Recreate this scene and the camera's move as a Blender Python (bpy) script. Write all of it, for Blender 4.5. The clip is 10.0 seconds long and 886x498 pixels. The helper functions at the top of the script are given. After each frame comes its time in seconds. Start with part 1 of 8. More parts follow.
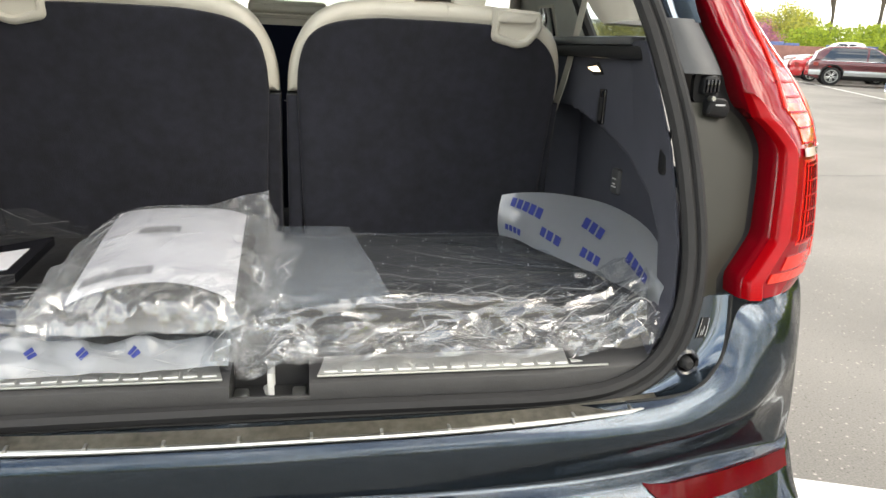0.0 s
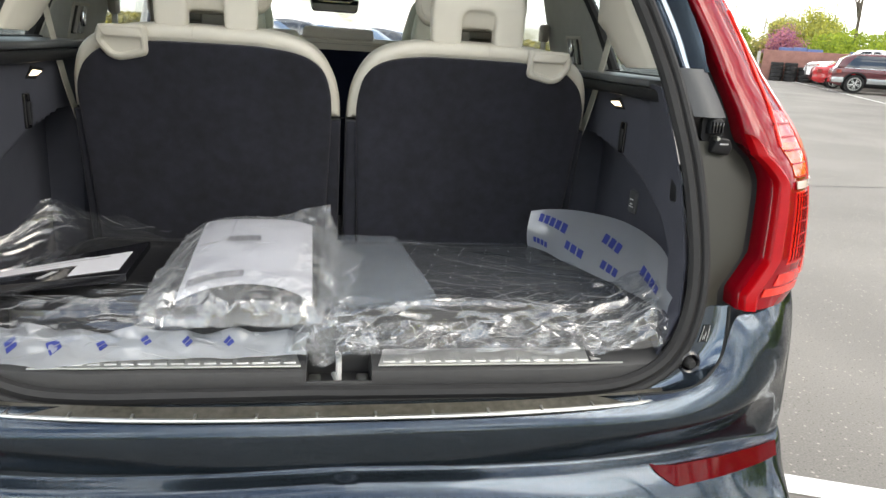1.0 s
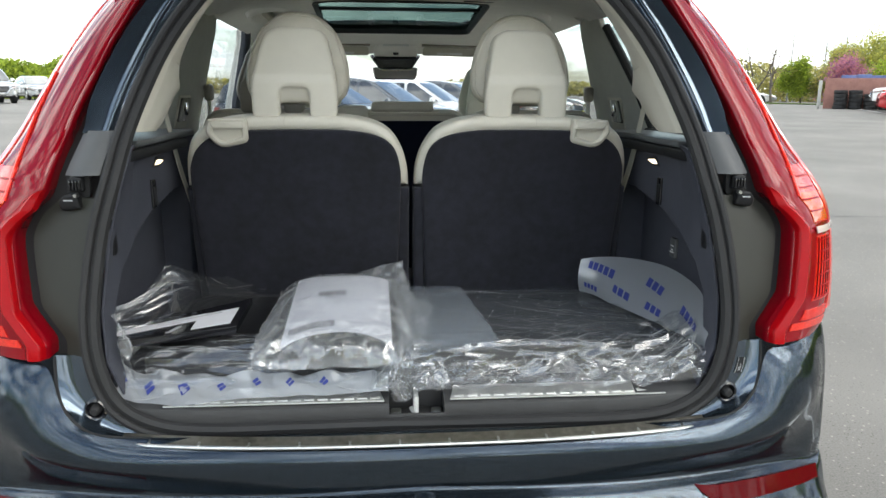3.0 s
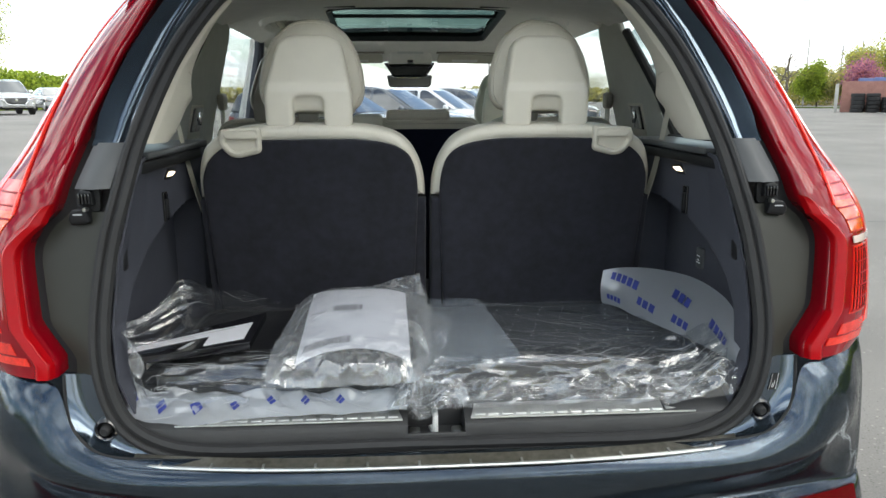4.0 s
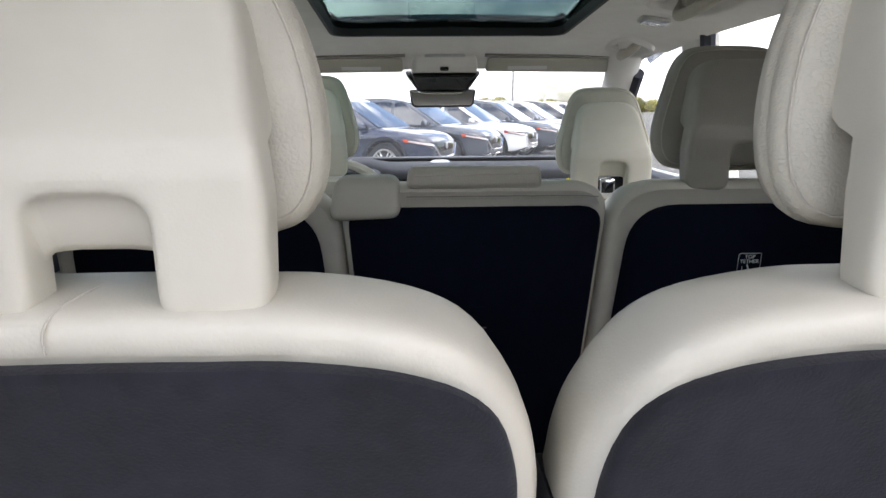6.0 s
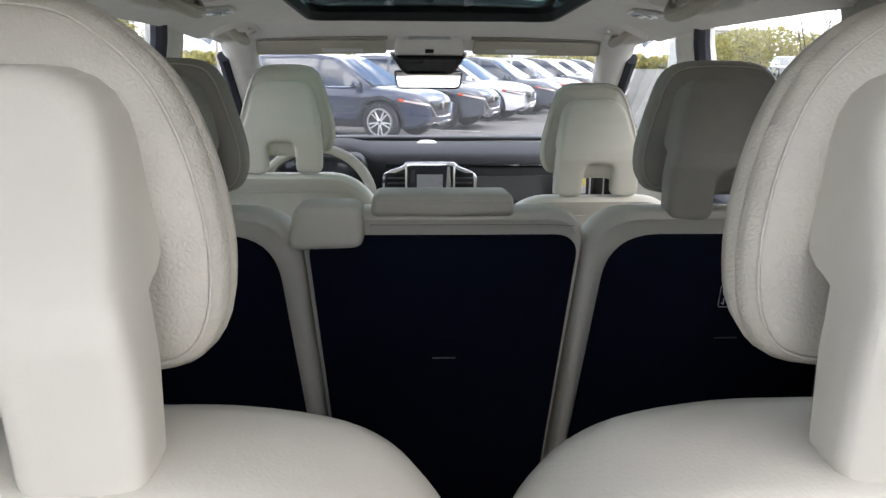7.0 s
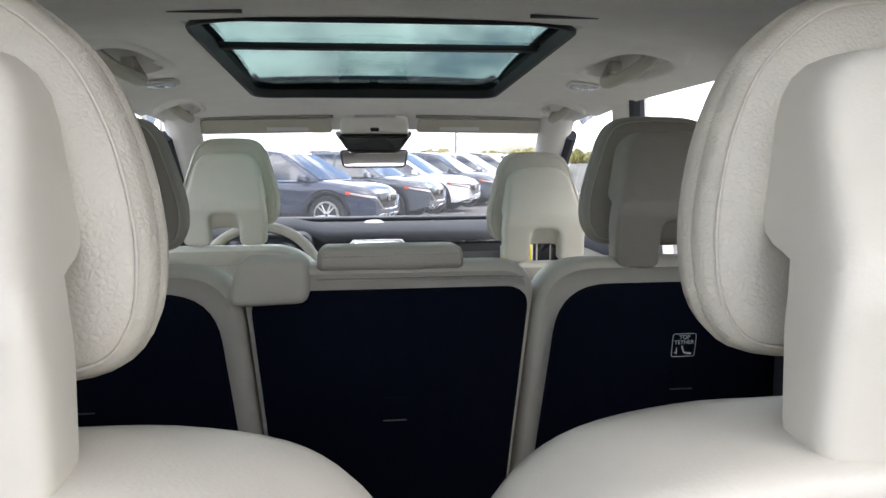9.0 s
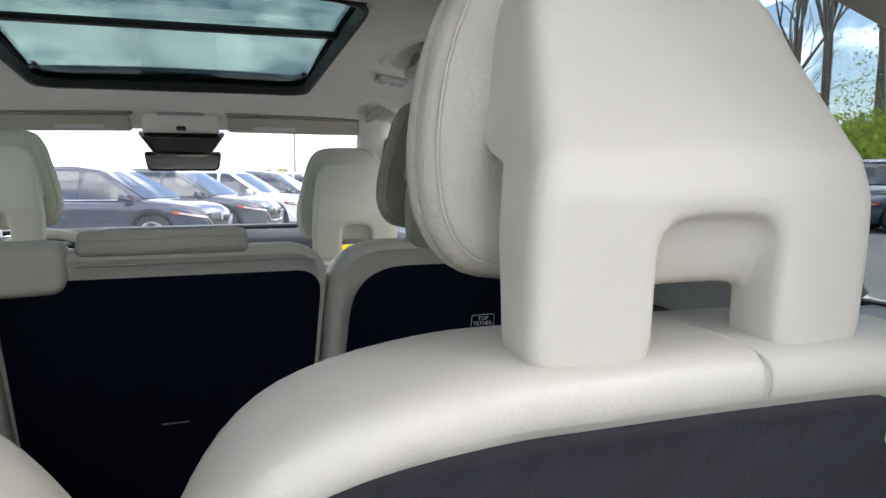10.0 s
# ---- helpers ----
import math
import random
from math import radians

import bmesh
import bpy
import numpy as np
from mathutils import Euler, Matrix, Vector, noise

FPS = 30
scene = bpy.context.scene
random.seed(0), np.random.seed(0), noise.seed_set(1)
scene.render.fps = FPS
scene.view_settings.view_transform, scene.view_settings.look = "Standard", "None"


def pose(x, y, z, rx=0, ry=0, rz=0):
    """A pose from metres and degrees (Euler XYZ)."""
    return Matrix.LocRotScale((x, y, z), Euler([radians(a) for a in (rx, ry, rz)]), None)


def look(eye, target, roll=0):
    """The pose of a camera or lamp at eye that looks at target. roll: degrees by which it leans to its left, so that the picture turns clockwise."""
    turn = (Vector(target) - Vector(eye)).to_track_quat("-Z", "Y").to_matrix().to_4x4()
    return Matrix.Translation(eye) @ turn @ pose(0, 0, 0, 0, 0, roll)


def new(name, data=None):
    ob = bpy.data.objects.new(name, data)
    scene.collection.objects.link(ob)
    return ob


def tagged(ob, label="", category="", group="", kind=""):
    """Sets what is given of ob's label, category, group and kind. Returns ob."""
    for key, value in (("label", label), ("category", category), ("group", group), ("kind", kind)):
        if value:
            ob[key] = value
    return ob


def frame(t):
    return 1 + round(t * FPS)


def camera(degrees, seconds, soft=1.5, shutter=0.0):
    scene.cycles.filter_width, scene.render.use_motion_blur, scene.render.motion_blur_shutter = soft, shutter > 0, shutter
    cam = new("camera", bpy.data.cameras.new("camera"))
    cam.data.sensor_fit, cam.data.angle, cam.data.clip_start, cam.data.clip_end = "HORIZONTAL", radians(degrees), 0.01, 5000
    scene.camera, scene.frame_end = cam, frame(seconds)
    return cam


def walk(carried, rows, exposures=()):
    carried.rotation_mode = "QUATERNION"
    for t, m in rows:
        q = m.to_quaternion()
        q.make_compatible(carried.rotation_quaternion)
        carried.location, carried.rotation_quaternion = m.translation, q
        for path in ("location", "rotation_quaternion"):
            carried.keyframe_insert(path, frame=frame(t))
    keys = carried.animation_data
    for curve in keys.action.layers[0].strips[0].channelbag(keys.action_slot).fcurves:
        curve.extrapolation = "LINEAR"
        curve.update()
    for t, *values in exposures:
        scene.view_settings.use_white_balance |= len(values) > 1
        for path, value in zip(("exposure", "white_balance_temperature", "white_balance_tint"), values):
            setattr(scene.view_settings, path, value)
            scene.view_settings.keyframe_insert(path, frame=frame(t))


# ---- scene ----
cam = camera(63.6, 10.0)
PATH = [
    (0, (0.041, -0.967, 1.232), (0.417, 0.921, 0.687), 2.7),
    (0.5, (-0.022, -1.115, 1.274), (0.314, 0.768, 0.689), 3.9),
    (1, (-0.041, -1.137, 1.304), (0.292, 0.757, 0.754), 3.7),
    (1.5, (-0.046, -1.136, 1.317), (0.256, 0.773, 0.804), 2.8),
    (2, (-0.069, -1.248, 1.346), (0.183, 0.677, 0.864), 1.9),
    (2.5, (-0.067, -1.335, 1.368), (0.133, 0.602, 0.913), 1.0),
    (4, (-0.076, -1.283, 1.37), (0.049, 0.67, 0.955), -0.2),
    (4.5, (-0.056, -0.993, 1.349), (0.05, 0.96, 0.934), -0.4),
    (5, (-0.064, -0.65, 1.355), (0.01, 1.306, 0.943), -0.6),
    (5.5, (-0.102, -0.286, 1.361), (-0.037, 1.679, 0.993), -0.7),
    (6, (-0.09, 0.002, 1.42), (-0.025, 1.963, 1.034), -0.4),
    (6.2, (-0.081, 0.079, 1.446), (-0.005, 2.036, 1.04), 0.0),
    (7.3, (-0.036, 0.085, 1.523), (0.037, 2.015, 1.003), 0.4),
    (7.5, (-0.037, 0.086, 1.515), (0.048, 2.019, 1.012), 0.4),
    (8, (-0.037, 0.089, 1.496), (0.072, 2.042, 1.076), -0.1),
    (8.5, (-0.04, 0.098, 1.472), (0.098, 2.067, 1.149), -0.2),
    (9, (-0.041, 0.095, 1.454), (0.178, 2.067, 1.204), -0.3),
    (9.5, (-0.026, 0.091, 1.445), (0.345, 2.045, 1.241), -0.5),
    (10, (0.038, 0.119, 1.393), (0.684, 2.002, 1.198), -0.3),
]
EXPOSURES = [(0.0, 1.32, 7400, 8), (1.0, 1.14, 7050, 8), (2.0, 1.00, 6650, 6), (4.0, 0.83, 6600, 4), (4.5, 0.93, 6750, 5), (5.0, 1.22, 7000, 13), (5.5, 1.38, 6500, 14), (6.0, 1.32, 6500, 15), (7.5, 1.44, 6450, 15), (9.5, 1.57, 6450, 15), (10.0, 1.35, 6400, 14)]
walk(cam, [(t, look(eye, target, roll)) for t, eye, target, roll in PATH], EXPOSURES)

# ---------------------------------------------------------------- sky and sun
SUN_UP, SUN_ROUND = 45.0, 128.0   # degrees above the horizon, and round from +y towards +x
world = bpy.data.worlds.new("sky")
scene.world = world
world.use_nodes = True
wn, wl = world.node_tree.nodes, world.node_tree.links
wn.clear()
w_out = wn.new("ShaderNodeOutputWorld")
w_bg = wn.new("ShaderNodeBackground")
w_sky = wn.new("ShaderNodeTexSky")
w_sky.sky_type = "NISHITA"
w_sky.sun_disc = False
w_sky.sun_elevation, w_sky.sun_rotation = radians(SUN_UP), radians(SUN_ROUND)
w_sky.air_density, w_sky.dust_density = 1.0, 1.5
w_co = wn.new("ShaderNodeTexCoord")
w_map = wn.new("ShaderNodeMapping")
w_map.inputs["Scale"].default_value = (1.0, 1.0, 2.2)
w_noise = wn.new("ShaderNodeTexNoise")
w_noise.inputs["Scale"].default_value = 3.7
w_noise.inputs["Detail"].default_value = 9.0
w_noise.inputs["Roughness"].default_value = 0.58
w_ramp = wn.new("ShaderNodeValToRGB")
w_ramp.color_ramp.elements[0].position, w_ramp.color_ramp.elements[1].position = 0.44, 0.56
w_grey = wn.new("ShaderNodeTexNoise")
w_grey.inputs["Scale"].default_value = 5.0
w_grey.inputs["Detail"].default_value = 6.0
w_tone = wn.new("ShaderNodeValToRGB")
w_tone.color_ramp.elements[0].color = (5.6, 5.9, 6.4, 1)
w_tone.color_ramp.elements[1].color = (16.0, 16.2, 16.4, 1)
w_tone.color_ramp.elements[0].position, w_tone.color_ramp.elements[1].position = 0.35, 0.62
w_mix = wn.new("ShaderNodeMix")
w_mix.data_type = "RGBA"
wl.new(w_co.outputs["Generated"], w_map.inputs["Vector"])
wl.new(w_map.outputs["Vector"], w_noise.inputs["Vector"])
wl.new(w_map.outputs["Vector"], w_grey.inputs["Vector"])
wl.new(w_noise.outputs["Fac"], w_ramp.inputs["Fac"])
wl.new(w_grey.outputs["Fac"], w_tone.inputs["Fac"])
wl.new(w_ramp.outputs["Color"], w_mix.inputs["Factor"])
wl.new(w_sky.outputs["Color"], w_mix.inputs["A"])
wl.new(w_tone.outputs["Color"], w_mix.inputs["B"])
wl.new(w_mix.outputs["Result"], w_bg.inputs["Color"])
w_bg.inputs["Strength"].default_value = 0.16
wl.new(w_bg.outputs["Background"], w_out.inputs["Surface"])

sun = new("sun", bpy.data.lights.new("sun", "SUN"))
sun.data.energy, sun.data.angle, sun.data.color = 1.15, radians(40.0), (1.0, 0.97, 0.93)
sun_way = Vector((math.sin(radians(SUN_ROUND)) * math.cos(radians(SUN_UP)), math.cos(radians(SUN_ROUND)) * math.cos(radians(SUN_UP)), math.sin(radians(SUN_UP))))
sun.matrix_world = Matrix.Translation((0, 0, 30)) @ sun_way.to_track_quat("Z", "Y").to_matrix().to_4x4()


# ---------------------------------------------------------------- materials
def material(name, colour, rough=0.5, metal=0.0, vary=0.15, scale=8.0, bump=0.0, bump_scale=60.0, coat=0.0, cells=False,
             clear=0.0, sheen=0.0, fine=6.0, ior=1.45, spec=0.5, pieces=0.0):
    """A principled surface whose colour wanders at two scales, with a fine relief."""
    m = bpy.data.materials.new(name)
    m.use_nodes = True
    n, l = m.node_tree.nodes, m.node_tree.links
    b = n["Principled BSDF"]
    b.inputs["Roughness"].default_value, b.inputs["Metallic"].default_value = rough, metal
    b.inputs["Coat Weight"].default_value, b.inputs["Coat Roughness"].default_value = coat, 0.03
    b.inputs["Transmission Weight"].default_value, b.inputs["IOR"].default_value = clear, ior
    b.inputs["Sheen Weight"].default_value = sheen
    b.inputs["Specular IOR Level"].default_value = spec
    co = n.new("ShaderNodeTexCoord")
    big, small = n.new("ShaderNodeTexNoise"), n.new("ShaderNodeTexNoise")
    big.inputs["Scale"].default_value, small.inputs["Scale"].default_value = scale, scale * fine
    big.inputs["Detail"].default_value, small.inputs["Detail"].default_value = 4.0, 5.0
    add = n.new("ShaderNodeMath")
    add.operation = "ADD"
    l.new(co.outputs["Object"], big.inputs["Vector"])
    l.new(co.outputs["Object"], small.inputs["Vector"])
    l.new(big.outputs["Fac"], add.inputs[0])
    l.new(small.outputs["Fac"], add.inputs[1])
    fac = add.outputs[0]
    if pieces:
        info = n.new("ShaderNodeObjectInfo")
        more = n.new("ShaderNodeMath")
        more.operation, more.inputs[1].default_value = "MULTIPLY_ADD", pieces
        l.new(info.outputs["Random"], more.inputs[0])
        l.new(fac, more.inputs[2])
        fac = more.outputs[0]
    ramp = n.new("ShaderNodeMapRange")
    ramp.inputs["From Min"].default_value, ramp.inputs["From Max"].default_value = 0.6, 1.4 + pieces
    ramp.inputs["To Min"].default_value, ramp.inputs["To Max"].default_value = 1 - vary, 1 + vary
    l.new(fac, ramp.inputs["Value"])
    tint = n.new("ShaderNodeVectorMath")
    tint.operation = "SCALE"
    tint.inputs[0].default_value = colour
    l.new(ramp.outputs["Result"], tint.inputs["Scale"])
    l.new(tint.outputs["Vector"], b.inputs["Base Color"])
    if bump:
        if cells:
            tex = n.new("ShaderNodeTexVoronoi")
            tex.feature = "DISTANCE_TO_EDGE"
            out = tex.outputs["Distance"]
            tex.inputs["Randomness"].default_value = 1.0
        else:
            tex = n.new("ShaderNodeTexNoise")
            tex.inputs["Detail"].default_value = 3.0
            out = tex.outputs["Fac"]
        tex.inputs["Scale"].default_value = bump_scale
        l.new(co.outputs["Object"], tex.inputs["Vector"])
        rel = n.new("ShaderNodeBump")
        rel.inputs["Strength"].default_value, rel.inputs["Distance"].default_value = bump, 0.002 if bump_scale > 30 else 0.02
        l.new(out, rel.inputs["Height"])
        l.new(rel.outputs["Normal"], b.inputs["Normal"])
    return m


def edge_gloss(n, l, least, more, rel=None):
    """How much of the light a thin clear sheet mirrors: little face on, much at a glance."""
    lw, pw, ma = n.new("ShaderNodeLayerWeight"), n.new("ShaderNodeMath"), n.new("ShaderNodeMath")
    lw.inputs["Blend"].default_value = 0.5
    pw.operation, pw.inputs[1].default_value = "POWER", 4.0
    ma.operation, ma.inputs[1].default_value, ma.inputs[2].default_value = "MULTIPLY_ADD", more, least
    if rel:
        l.new(rel.outputs["Normal"], lw.inputs["Normal"])
    l.new(lw.outputs["Facing"], pw.inputs[0])
    l.new(pw.outputs[0], ma.inputs[0])
    return ma.outputs[0]


def film(name, colour, cover, rough, bump=0.6, bump_scale=30.0, gloss=0.10, edge=0.5, crease=0.0, white=0.3, stretch=(1, 1, 1)):
    """Thin plastic film: mostly see-through, bright gloss on its folds, and whitened crease lines."""
    m = bpy.data.materials.new(name)
    m.use_nodes = True
    n, l = m.node_tree.nodes, m.node_tree.links
    n.clear()
    out, mix1, mix2 = n.new("ShaderNodeOutputMaterial"), n.new("ShaderNodeMixShader"), n.new("ShaderNodeMixShader")
    tr, gl, df = n.new("ShaderNodeBsdfTransparent"), n.new("ShaderNodeBsdfGlossy"), n.new("ShaderNodeBsdfDiffuse")
    tl, mixt = n.new("ShaderNodeBsdfTranslucent"), n.new("ShaderNodeMixShader")
    tr.inputs["Color"].default_value = (0.93, 0.94, 0.95, 1)
    gl.inputs["Roughness"].default_value = rough
    df.inputs["Color"].default_value = (*colour, 1)
    tl.inputs["Color"].default_value = (*colour, 1)
    mixt.inputs["Fac"].default_value = 0.4
    l.new(df.outputs[0], mixt.inputs[1])
    l.new(tl.outputs[0], mixt.inputs[2])
    co, tex, rel = n.new("ShaderNodeTexCoord"), n.new("ShaderNodeTexNoise"), n.new("ShaderNodeBump")
    tex.inputs["Scale"].default_value, tex.inputs["Detail"].default_value = bump_scale, 3.0
    tex.inputs["Distortion"].default_value = 1.2
    l.new(co.outputs["Object"], tex.inputs["Vector"])
    rel.inputs["Strength"].default_value, rel.inputs["Distance"].default_value = bump, 0.004
    height = tex.outputs["Fac"]
    mix1.inputs["Fac"].default_value = cover
    if crease:
        warp, wv, put = n.new("ShaderNodeTexNoise"), n.new("ShaderNodeVectorMath"), n.new("ShaderNodeMapping")
        warp.inputs["Scale"].default_value = 7.0
        wv.operation, wv.inputs["Scale"].default_value = "SCALE", 0.05
        add = n.new("ShaderNodeVectorMath")
        l.new(co.outputs["Object"], warp.inputs["Vector"])
        l.new(warp.outputs["Color"], wv.inputs[0])
        l.new(co.outputs["Object"], add.inputs[0])
        l.new(wv.outputs[0], add.inputs[1])
        l.new(add.outputs[0], put.inputs["Vector"])
        put.inputs["Scale"].default_value = stretch
        put.inputs["Rotation"].default_value = (0, 0, 0.25)
        whole = None
        for k, (sc, w) in enumerate(((crease, 0.045), (crease * 2.6, 0.07))):
            vo, line = n.new("ShaderNodeTexVoronoi"), n.new("ShaderNodeMapRange")
            vo.feature = "DISTANCE_TO_EDGE"
            vo.inputs["Scale"].default_value = sc
            l.new(put.outputs[0], vo.inputs["Vector"])
            line.inputs["From Max"].default_value, line.inputs["To Min"].default_value, line.inputs["To Max"].default_value = w, 1.0 - 0.45 * k, 0.0
            l.new(vo.outputs["Distance"], line.inputs["Value"])
            both = n.new("ShaderNodeMath")
            both.operation = "ADD"
            l.new(vo.outputs["Distance"], both.inputs[0])
            l.new(height, both.inputs[1])
            height = both.outputs[0]
            if whole:
                mx = n.new("ShaderNodeMath")
                mx.operation = "MAXIMUM"
                l.new(whole, mx.inputs[0])
                l.new(line.outputs[0], mx.inputs[1])
                whole = mx.outputs[0]
            else:
                whole = line.outputs[0]
        mask, ramp = n.new("ShaderNodeTexNoise"), n.new("ShaderNodeMapRange")
        mask.inputs["Scale"].default_value, mask.inputs["Detail"].default_value = 18.0, 3.0
        l.new(co.outputs["Object"], mask.inputs["Vector"])
        ramp.inputs["From Min"].default_value, ramp.inputs["From Max"].default_value, ramp.inputs["To Max"].default_value = 0.42, 0.72, white
        l.new(mask.outputs["Fac"], ramp.inputs["Value"])
        mul, tot = n.new("ShaderNodeMath"), n.new("ShaderNodeMath")
        mul.operation = "MULTIPLY"
        l.new(whole, mul.inputs[0])
        l.new(ramp.outputs[0], mul.inputs[1])
        l.new(mul.outputs[0], tot.inputs[0])
        tot.inputs[1].default_value = cover
        l.new(tot.outputs[0], mix1.inputs["Fac"])
    l.new(height, rel.inputs["Height"])
    l.new(rel.outputs["Normal"], gl.inputs["Normal"])
    l.new(tr.outputs[0], mix1.inputs[1])
    l.new(mixt.outputs[0], mix1.inputs[2])
    l.new(edge_gloss(n, l, gloss, edge, rel), mix2.inputs["Fac"])
    l.new(mix1.outputs[0], mix2.inputs[1])
    l.new(gl.outputs[0], mix2.inputs[2])
    l.new(mix2.outputs[0], out.inputs["Surface"])
    return m


def foliage(name, colour):
    """Thin leaves that let half of the light through, each of its own shade."""
    m = bpy.data.materials.new(name)
    m.use_nodes = True
    n, l = m.node_tree.nodes, m.node_tree.links
    n.clear()
    out, mix = n.new("ShaderNodeOutputMaterial"), n.new("ShaderNodeMixShader")
    df, tl = n.new("ShaderNodeBsdfDiffuse"), n.new("ShaderNodeBsdfTranslucent")
    geo, ramp = n.new("ShaderNodeNewGeometry"), n.new("ShaderNodeValToRGB")
    for e, k in zip(ramp.color_ramp.elements, (0.6, 1.35)):
        e.color = (colour[0] * k, colour[1] * (k * 0.85 + 0.15), colour[2], 1)
    l.new(geo.outputs["Random Per Island"], ramp.inputs["Fac"])
    for b in (df, tl):
        l.new(ramp.outputs["Color"], b.inputs["Color"])
    l.new(df.outputs[0], mix.inputs[1])
    l.new(tl.outputs[0], mix.inputs[2])
    mix.inputs["Fac"].default_value = 0.5
    l.new(mix.outputs[0], out.inputs["Surface"])
    return m


def pane(name, colour, gloss=0.6):
    """Clear or tinted window glass."""
    m = bpy.data.materials.new(name)
    m.use_nodes = True
    n, l = m.node_tree.nodes, m.node_tree.links
    n.clear()
    out, mix = n.new("ShaderNodeOutputMaterial"), n.new("ShaderNodeMixShader")
    tr, gl = n.new("ShaderNodeBsdfTransparent"), n.new("ShaderNodeBsdfGlossy")
    tr.inputs["Color"].default_value = (*colour, 1)
    gl.inputs["Roughness"].default_value = 0.0
    l.new(edge_gloss(n, l, 0.035, gloss), mix.inputs["Fac"])
    l.new(tr.outputs[0], mix.inputs[1])
    l.new(gl.outputs[0], mix.inputs[2])
    l.new(mix.outputs[0], out.inputs["Surface"])
    return m


ASPHALT = material("asphalt", (0.172, 0.162, 0.149), 0.9, vary=0.34, scale=0.5, bump=1.0, bump_scale=150.0, fine=260.0)


def grit(m, scale, share, colour):
    """Scatters small pale stones and dark pits over a paved surface."""
    n, l = m.node_tree.nodes, m.node_tree.links
    co = n.new("ShaderNodeTexCoord")
    b = n["Principled BSDF"]
    was = b.inputs["Base Color"].links[0].from_socket
    for k, (size, cut, tone) in enumerate(((scale, share, colour), (scale * 1.7, share * 1.2, tuple(0.25 * c for c in colour)))):
        cell = n.new("ShaderNodeTexVoronoi")
        cell.inputs["Scale"].default_value = size
        l.new(co.outputs["Object"], cell.inputs["Vector"])
        few = n.new("ShaderNodeSeparateColor")
        l.new(cell.outputs["Color"], few.inputs["Color"])
        pick = n.new("ShaderNodeMath")
        pick.operation, pick.inputs[1].default_value = "LESS_THAN", cut
        l.new(few.outputs[k], pick.inputs[0])
        near = n.new("ShaderNodeMapRange")
        near.inputs["From Min"].default_value, near.inputs["From Max"].default_value = 0.42, 0.22
        l.new(cell.outputs["Distance"], near.inputs["Value"])
        both = n.new("ShaderNodeMath")
        both.operation = "MULTIPLY"
        l.new(pick.outputs[0], both.inputs[0])
        l.new(near.outputs["Result"], both.inputs[1])
        mix = n.new("ShaderNodeMix")
        mix.data_type = "RGBA"
        l.new(both.outputs[0], mix.inputs[0])
        l.new(was, mix.inputs[6])
        mix.inputs[7].default_value = (*tone, 1)
        was = mix.outputs[2]
    l.new(was, b.inputs["Base Color"])


grit(ASPHALT, 62.0, 0.075, (0.33, 0.305, 0.27))
LINE = material("line_paint", (0.62, 0.62, 0.60), 0.7, vary=0.12, scale=3.0, bump=0.3, bump_scale=90.0)
CONCRETE = material("concrete", (0.42, 0.41, 0.38), 0.85, vary=0.15, scale=1.5, bump=0.3, bump_scale=60.0)
NAVY = material("navy_paint", (0.066, 0.090, 0.120), 0.17, metal=0.85, vary=0.08, scale=3.0, coat=1.0)
LEATHER = material("cream_leather", (0.455, 0.43, 0.362), 0.45, vary=0.06, scale=6.0, bump=0.4, bump_scale=260.0, cells=True)
TAUPE = material("taupe_leather", (0.31, 0.29, 0.25), 0.45, vary=0.05, scale=6.0, bump=0.4, bump_scale=420.0)
DASH = material("soft_dash", (0.045, 0.046, 0.050), 0.7, spec=0.2, vary=0.1, scale=5.0, bump=0.25, bump_scale=350.0)
SMOOTH_LEATHER = material("smooth_cream_leather", (0.54, 0.515, 0.445), 0.4, vary=0.04, scale=6.0, bump=0.12, bump_scale=260.0, cells=True)
CREAM = material("cream_plastic", (0.53, 0.505, 0.435), 0.48, vary=0.035, scale=5.0, bump=0.08, bump_scale=500.0)
THREAD = material("beige_thread", (0.47, 0.44, 0.38), 0.7, vary=0.1, scale=60.0)
LINER = material("roof_fabric", (0.88, 0.855, 0.82), 0.9, vary=0.05, scale=4.0, bump=0.15, bump_scale=400.0)
PILLAR = material("pillar_fabric", (0.50, 0.505, 0.47), 0.85, vary=0.06, scale=5.0, bump=0.2, bump_scale=420.0)
CARPET = material("black_carpet", (0.0104, 0.0109, 0.0170), 0.95, vary=0.5, scale=9.0, bump=0.3, bump_scale=420.0, sheen=0.08, fine=5.0)
BACKBOARD = material("black_backboard", (0.0030, 0.0048, 0.0125), 0.9, spec=0.12, vary=0.2, scale=5.0, bump=0.2, bump_scale=300.0)
BLACK = material("black_plastic", (0.012, 0.0125, 0.014), 0.5, spec=0.35, vary=0.12, scale=7.0, bump=0.2, bump_scale=380.0)
TRIM = material("charcoal_trim", (0.060, 0.063, 0.080), 0.65, spec=0.25, vary=0.1, scale=5.0, bump=0.25, bump_scale=350.0)
GREY_PLASTIC = material("grey_plastic", (0.075, 0.078, 0.082), 0.5, spec=0.35, vary=0.08, scale=6.0, bump=0.1, bump_scale=300.0)
JAMB = material("satin_grey_green_paint", (0.026, 0.0265, 0.022), 0.40, vary=0.06, scale=4.0, spec=0.3)
RUBBER = material("black_rubber", (0.019, 0.019, 0.020), 0.6, spec=0.35, vary=0.12, scale=12.0, bump=0.1, bump_scale=200.0)
GLOSS_BLACK = material("gloss_black", (0.008, 0.008, 0.01), 0.12, vary=0.05, coat=0.6)
